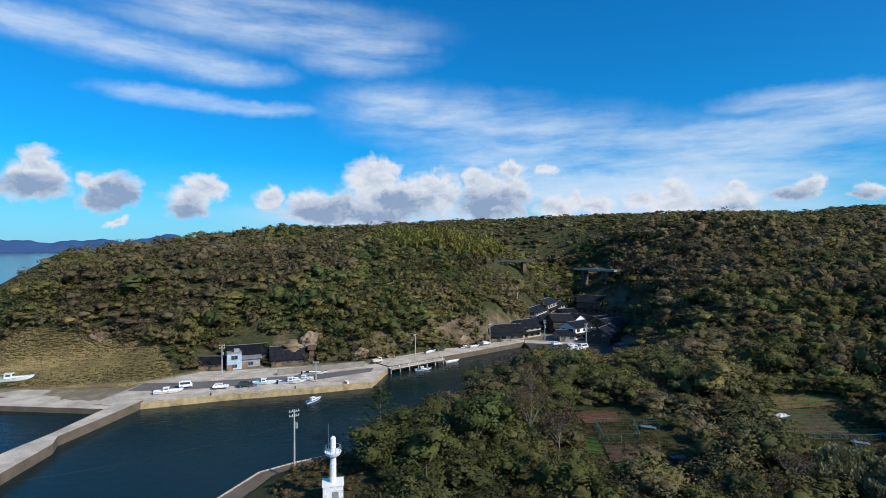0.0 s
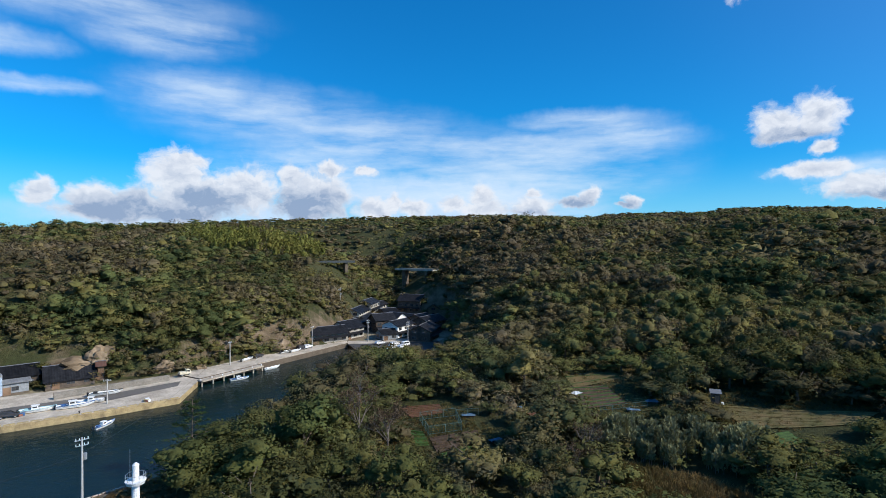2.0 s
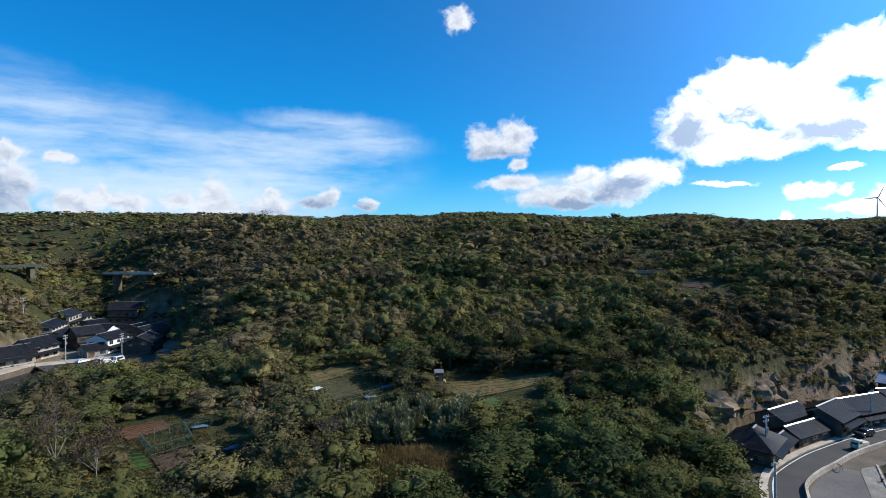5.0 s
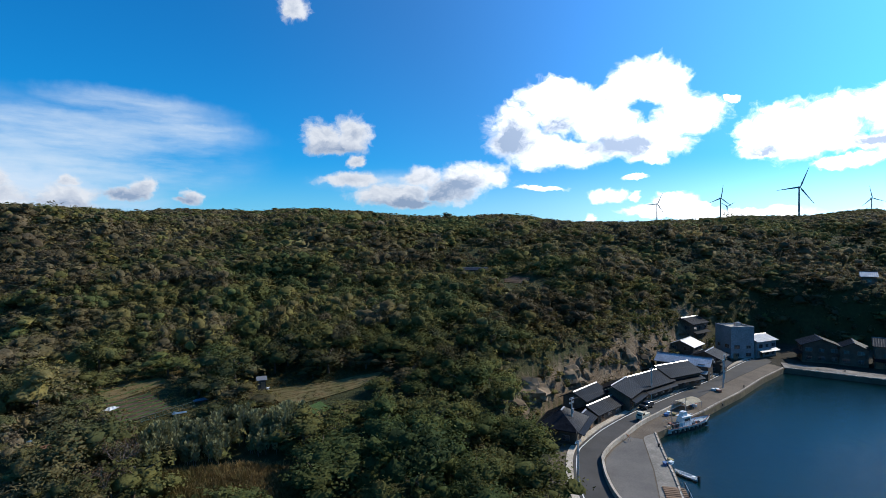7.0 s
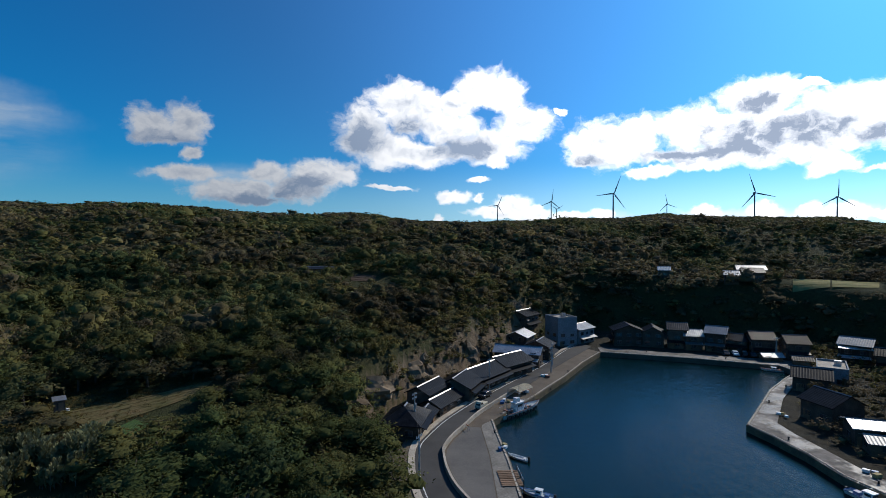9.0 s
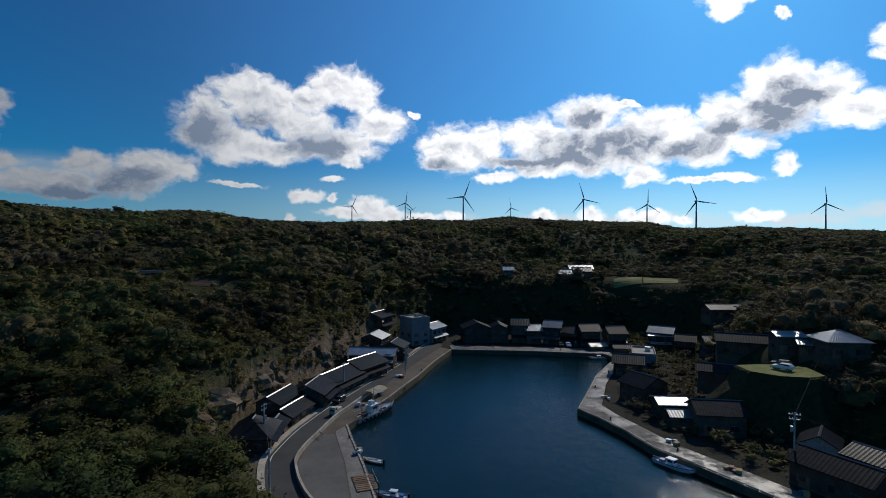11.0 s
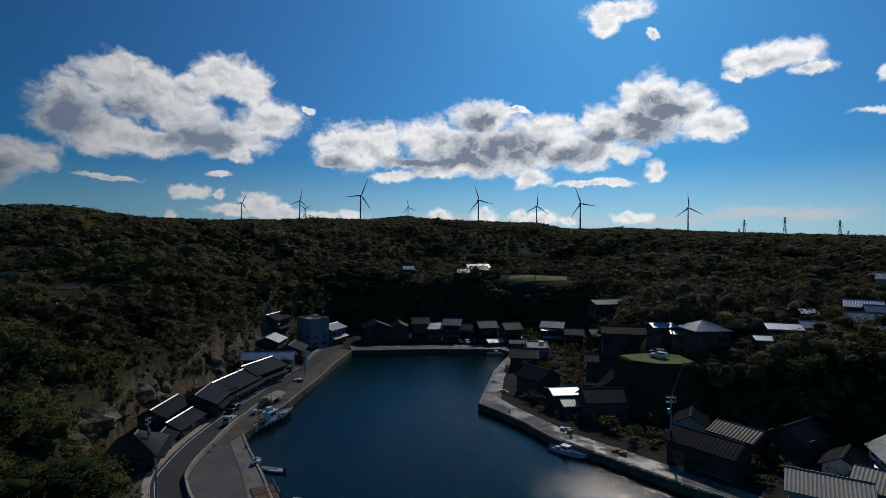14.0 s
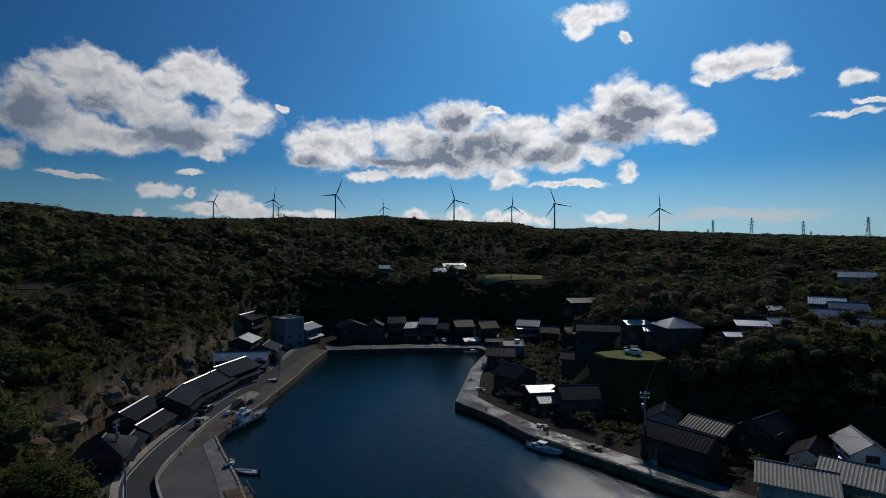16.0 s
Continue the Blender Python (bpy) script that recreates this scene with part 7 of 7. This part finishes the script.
bed([(245.5, -121.5), (238.5, -134.9), (228, -129), (234.7, -116.3)], M_HAYFIELD, "pale yellow-green grass field on the hilltop", 2, 0.06)
LAWN_EDGE = [(112.9, -77.7), (113.2, -83.0), (112.3, -87.5), (109.6, -91.6), (101.9, -89.5), (101.0, -85.2), (102.7, -80.2), (107.1, -76.9)]
bm = bmesh.new()
edge_ = [(x + (u - x) * f, y + (v - y) * f) for (x, y), (u, v) in zip(LAWN_EDGE, LAWN_EDGE[1:] + LAWN_EDGE[:1]) for f in (0.0, 0.33, 0.67)]
rings = []
for k, (grow, z) in enumerate(((1.0, 13.2), (1.07, 12.8), (1.28, 10.0), (1.55, 6.5), (1.95, 2.2))):
    rings.append([bm.verts.new((107.6 + (x - 107.6) * grow * (1 + 0.06 * k * noise.noise(Vector((x, y, k)))), -84.0 + (y + 84.0) * grow * (1 + 0.05 * k * noise.noise(Vector((y, x, k)))),
                                z + 0.25 * k * noise.noise(Vector((x * 0.7, y * 0.7, 5 + k))))) for x, y in edge_])
bm.faces.new(rings[0])
for up, dn in zip(rings, rings[1:]):
    for i in range(len(edge_)):
        j = (i + 1) % len(edge_)
        bm.faces.new((up[i], up[j], dn[j], dn[i])).material_index = 1
bmesh.ops.recalc_face_normals(bm, faces=bm.faces)
tagged(part("lawn", bm, [M_LAWN, M_GROUND]), "small sunlit mown lawn on a grassy terrace among the houses", "lawn", kind="structure")


def net_fence(pts, h=1.9):
    """Posts and rails with green netting."""
    ob = empty("net_fence")
    for a, b in zip(pts, pts[1:]):
        a, b = Vector(a), Vector(b)
        n = max(2, int((b - a).length / 2.2))
        za, zb = height(*a), height(*b)
        for i in range(n + 1):
            p = a.lerp(b, i / n)
            z = height(p.x, p.y)
            part("post", rod((p.x, p.y, z - 0.2), (p.x, p.y, z + h), 0.04, n=5), M_NETPOST, ob)
        for k in (0.25, h):
            part("rail", rod((a.x, a.y, za + k), (b.x, b.y, zb + k), 0.03, n=5), M_NETPOST, ob)
        bm = bmesh.new()
        m_ = max(4, int((b - a).length / 0.45))
        for i in range(m_ + 1):
            p = a.lerp(b, i / m_)
            z = za + (zb - za) * i / m_
            add_rod(bm, (p.x, p.y, z + 0.2), (p.x, p.y, z + h), 0.018, n=3)
        for k in range(5):
            add_rod(bm, (a.x, a.y, za + 0.3 + k * 0.36), (b.x, b.y, zb + 0.3 + k * 0.36), 0.018, n=3)
        part("net", bm, M_NET, ob)
    return tagged(ob, "green garden netting on thin posts round a plot", "fence", "net fences")


net_fence([(25.6, 89), (26, 95.8), (32.4, 94), (31.3, 87.8), (25.6, 89)], 1.6)
net_fence([(32.6, 94), (36.5, 92.6)], 1.3)
net_fence([(58.6, 85.6), (67.6, 83.5)], 1.0)


def garden_shed(x, y, turn):
    z = height(x, y)
    ob = empty("garden_shed", pose(x, y, z, 0, 0, turn))
    HOUSES.append((x, y, 4.5))
    part("wall", box(0, 0, -0.3, 1.5, 1.3, 2.5), M_BOARD, ob)
    bm = bmesh.new()
    roof_slab(bm, [(-1.0, -0.9, 2.1), (1.0, -0.9, 2.1), (1.0, 0.9, 2.5), (-1.0, 0.9, 2.5)], 0.08)
    part("roof", bm, M_METAL_ROOF, ob)
    part("door", box(0.2, -0.68, 0, 0.7, 0.06, 1.7), M_BROWN, ob)
    part("water_tank", rod((1.1, -0.7, 0), (1.1, -0.7, 0.6), 0.28, n=10), M_WHITE, ob, "white plastic water butt")
    return tagged(ob, "small dark garden shed with a sheet metal roof", "shed")


garden_shed(78.8, 78.2, -40)


def tarp(x, y, w, d, turn, mat, label):
    z = height(x, y) + 0.1
    ob = empty("tarpaulin", pose(x, y, z, 0, 0, turn))
    bm = bmesh.new()
    g = random.Random(int(x * 10))
    V = [[bm.verts.new(((i / 5 - 0.5) * w, (j / 4 - 0.5) * d, 0.25 + 0.35 * g.random() * (0 < i < 5 and 0 < j < 4))) for j in range(5)] for i in range(6)]
    for i in range(5):
        for j in range(4):
            bm.faces.new((V[i][j], V[i + 1][j], V[i + 1][j + 1], V[i][j + 1]))
    bmesh.ops.recalc_face_normals(bm, faces=bm.faces)
    part("sheet", bm, mat, ob)
    part("cover", box(0, 0, -0.1, w * 0.8, d * 0.8, 0.34), M_SOIL2, ob)
    return tagged(ob, label, "tarpaulin", "tarpaulins")


tarp(34.6, 92.8, 2.6, 1.2, -20, M_TARP, "blue tarpaulin spread over a heap")
tarp(35.2, 82.2, 2.4, 1.0, 10, M_TARP, "pale blue tarpaulin over garden stores")
tarp(44.9, 93, 2.0, 1.2, -20, M_TARP, "crumpled blue tarpaulin beside the plot")
tarp(69.4, 84.3, 2.4, 1.2, -30, M_TARP, "blue tarpaulin at the edge of the plots")
tarp(64, 83, 2.4, 1.2, -30, M_TARP, "pale plastic sheet beside the plots")
tarp(59.3, 94.9, 2.6, 1.6, 20, M_PLASTICW, "white plastic sheet on the plot")

# ---- single trees ----


def pine(x, y, tall, seed, label):
    """A tall sparse conifer with level boughs."""
    g = random.Random(seed)
    z = height(x, y)
    ob = empty("pine_tree", pose(x, y, z))
    HOUSES.append((x, y, 4.5))
    part("trunk", rod((0, 0, -0.5), (0.2, 0.1, tall), 0.22, 0.05, 8), M_BARK, ob)
    bm = bmesh.new()
    cards = []
    for k in range(26):
        f = 0.35 + 0.62 * k / 26
        w = k * 2.4 + g.uniform(-0.3, 0.3)
        L = (1.05 - f) * tall * 0.62 + 0.6
        a = Vector((0.2 * f, 0.1 * f, f * tall))
        b = a + Vector((math.cos(w) * L, math.sin(w) * L, 0.12 * L + g.uniform(-0.2, 0.3)))
        add_rod(bm, a, b, 0.06, 0.02, 4)
        for i in range(34):
            p = a.lerp(b, 0.25 + 0.75 * g.random()) + Vector((g.gauss(0, 0.28), g.gauss(0, 0.28), g.gauss(0.08, 0.10)))
            n = Vector((g.gauss(0, 0.5), g.gauss(0, 0.5), 1)).normalized()
            t = n.orthogonal().normalized()
            t.rotate(Matrix.Rotation(g.uniform(0, 6.28), 3, n))
            u = n.cross(t)
            cards += [p - t * 0.3, p - u * 0.13, p + t * 0.32, p + u * 0.13]
    part("crown", bm, M_BARK, ob)
    V = np.array([c[:] for c in cards])
    crown = mesh_from_arrays("needles", V, np.arange(len(V)).reshape(-1, 4), M_PINE)
    crown.parent = ob
    return tagged(ob, label, "tree")


def bare_tree(x, y, tall, wide, seed, leafy, label):
    """A tree that has lost most of its leaves: forking twigs and a thin brown haze of leaves."""
    g = random.Random(seed)
    z = height(x, y)
    ob = empty("bare_tree", pose(x, y, z))
    HOUSES.append((x, y, wide * 0.28))
    bm = bmesh.new()
    tips = []

    def grow(a, d, L, r, depth):
        b = a + d * L
        add_rod(bm, a, b, r, r * 0.65, 5 if depth < 2 else 3)
        if depth >= 4:
            tips.append(b)
            return
        for k in range(3 if depth else 6):
            out = Vector((g.gauss(0, 1), g.gauss(0, 1), g.uniform(0.0, 0.9))).normalized()
            start = a.lerp(b, g.uniform(0.45, 1.0))
            grow(start, (d * 0.75 + out * 0.8).normalized(), L * g.uniform(0.5, 0.72), r * 0.55, depth + 1)

    grow(Vector((0, 0, -0.3)), Vector((0.03, 0.02, 1)).normalized(), tall * 0.52, tall * 0.016, 0)
    part("trunk", bm, M_TWIG, ob)
    cards = []
    for b in tips:
        for i in range(leafy):
            p = b + Vector((g.gauss(0, 0.35), g.gauss(0, 0.35), g.gauss(0, 0.3)))
            n = Vector((g.gauss(0, 1), g.gauss(0, 1), g.gauss(0.3, 1))).normalized()
            t = n.orthogonal().normalized() * 0.15
            u = n.cross(t) * 0.7
            cards += [p - t, p - u, p + t, p + u]
    if cards:
        V = np.array([c[:] for c in cards])
        crown = mesh_from_arrays("leaves", V, np.arange(len(V)).reshape(-1, 4), M_BROWNLEAF)
        crown.parent = ob
    return tagged(ob, label, "tree", "bare trees")


def bamboo(x, y, n, wide, tall, seed):
    """A dense stand of feathery upright stems."""
    g = np.random.default_rng(seed)
    ob = empty("bamboo_clump", pose(x, y, height(x, y)))
    HOUSES.append((x, y, wide * 0.5))
    z0 = height(x, y)
    bm = bmesh.new()
    cards = []
    for i in range(n):
        w, q = g.random() * 6.283, wide / 2 * math.sqrt(g.random())
        px, py = q * math.cos(w) * 1.25, q * math.sin(w) * 0.8
        h = tall * (0.72 + 0.4 * g.random()) * (1 - 0.35 * (q / (wide / 2)) ** 2)
        base = height(x + px, y + py) - z0
        add_rod(bm, (px, py, base - 0.2), (px, py, base + h), 0.05, 0.02, 3)
        m_ = 85
        f = 0.25 + 0.75 * g.random(m_) ** 0.8
        spreadr = 0.75 * np.sin(np.clip(f, 0, 1) * 2.6) + 0.12
        a = g.random(m_) * 6.283
        P = np.stack([px + np.cos(a) * spreadr * g.random(m_) ** 0.5, py + np.sin(a) * spreadr * g.random(m_) ** 0.5, base + f * h], -1)
        up = np.stack([np.cos(a) * 0.35, np.sin(a) * 0.35, np.ones(m_) * 0.9], -1) * 0.30
        sd = np.stack([-np.sin(a), np.cos(a), np.zeros(m_)], -1) * 0.17
        cards.append(np.stack([P - up, P - sd, P + up, P + sd], 1).reshape(-1, 3))
    part("cane_thicket", bm, M_TWIG, ob)
    V = np.concatenate(cards)
    crown = mesh_from_arrays("foliage", V, np.arange(len(V)).reshape(-1, 4), M_BAMBOO)
    crown.parent = ob
    return tagged(ob, "dense clump of feathery grey-green bamboo beside the field", "bamboo", "bamboo clumps")


M_PINE = leaf_material("pine needles", [(0.0, (0.035, 0.060, 0.020)), (1.0, (0.060, 0.085, 0.026))], "object")
M_BROWNLEAF = leaf_material("withered leaves", [(0.0, (0.13, 0.085, 0.05)), (1.0, (0.10, 0.072, 0.045))], "object")
M_BAMBOO = leaf_material("bamboo leaves", [(0.0, (0.17, 0.18, 0.09)), (1.0, (0.22, 0.22, 0.12))], "object")
pine(-13.6, 103.3, 11.8, 2, "tall sparse pine with level boughs above the inlet")
bare_tree(13.4, 89.7, 12.5, 10, 3, 9, "tall half-bare tree with a haze of brown leaves")
bare_tree(17.3, 85.1, 9.0, 8, 4, 10, "withered brown tree beside the gardens")
for x, y, h, sd in ((16.6, 152.5, 8, 11), (21.6, 162.5, 8, 12), (25.6, 170.5, 7.5, 13), (18.6, 157.5, 7, 14), (28.6, 178.5, 7, 15), (10.6, 140.4, 7, 16)):
    bare_tree(x, y, h, 6, sd, 1, "bare grey twiggy tree on the bank of the inlet")
bare_tree(46.1, 71.8, 7.0, 7, 21, 2, "bare grey shrub tree at the edge of the reeds")
bare_tree(41.1, 65.8, 6.0, 6, 22, 2, "bare grey shrub tree among the reeds")
bamboo(54.5, 73, 60, 9.5, 4.8, 5)
bamboo(60, 67.5, 80, 11, 5.2, 6)
bamboo(65.8, 60.9, 60, 9.5, 4.6, 7)
tufts("dry_grass", [(49.8, 70), (58.3, 58.9), (60.9, 49.9), (54.1, 44.6), (41.2, 57)], 0.5, 1.3, 0.9, M_GRASS, "tall dry reddish grass in the clearing", 41)
tufts("beach_grass", [(-164.4, 154.9), (-119.3, 146.4), (-88.8, 147.4), (-80.6, 158.6), (-95.1, 173.3), (-123.9, 179.7), (-164.5, 175.4)], 0.6, 1.7, 0.32, M_HAY, "dry yellowish grass behind the slipway", 42)
tufts("field_grass", [(54.2, 83.8), (77.7, 63.3), (106.3, 59), (109.9, 75), (79.2, 91.5), (77.3, 111.7), (59.5, 108.3)], 0.9, 1.0, 0.4, M_GRASS, "short dry grass round the plots", 43)
tufts("garden_grass", [(16.1, 70.8), (29.5, 69.7), (37.4, 81.6), (34.1, 99.9), (20.5, 106.4), (16.4, 89.1)], 0.8, 0.9, 0.45, M_GRASS, "short weeds round the vegetable beds", 44)
low = spread(55, 105, -40, 0, 1.7, 51)
low = low[(poly_dist(low[:, 0], low[:, 1], CLEAR[-1]) < -0.3) & (poly_dist(low[:, 0], low[:, 1], SEA) > 5.5) & (np.hypot(low[:, 0] + 16.8, low[:, 1] - 73.3) > 2.5)]
low = low[(low[:, 0] > -27) | (low[:, 1] < 74)]
scatter("scrub", low, 2.3 * (0.6 + 0.8 * rng.random(len(low))), 1.1 * (0.5 + 0.9 * rng.random(len(low))), [clump(4, 60, 0.09, 700 + i, loose=0.8, cores=1) for i in range(6)], M_SCRUB,
        "low brown and olive scrub round the light tower", category="shrubs", sink=0.2)
slope = spread(104, 215, 68, 96, 2.8, 52)
slope_d = poly_dist(slope[:, 0], slope[:, 1], FLATS[2])
slope = away_from_houses(slope[(slope_d > 3.0 + 4.5 * wave(slope[:, 0], slope[:, 1], 7)) & (slope_d < 24) & (slope[:, 0] > 100) & (slope[:, 1] > -6)])
scatter("cliff_scrub", slope, 4.6 * (0.6 + 0.8 * rng.random(len(slope))), 3.2 * (0.5 + 0.9 * rng.random(len(slope))), [clump(7, 150, 0.06, 720 + i, loose=0.6, cores=3) for i in range(8)], M_SLOPE,
        "olive and yellowish bushes, brightened as if sunlit, on the steep rocky slope", category="shrubs", sink=0.4)
near_woods()
woods()
undergrowth()
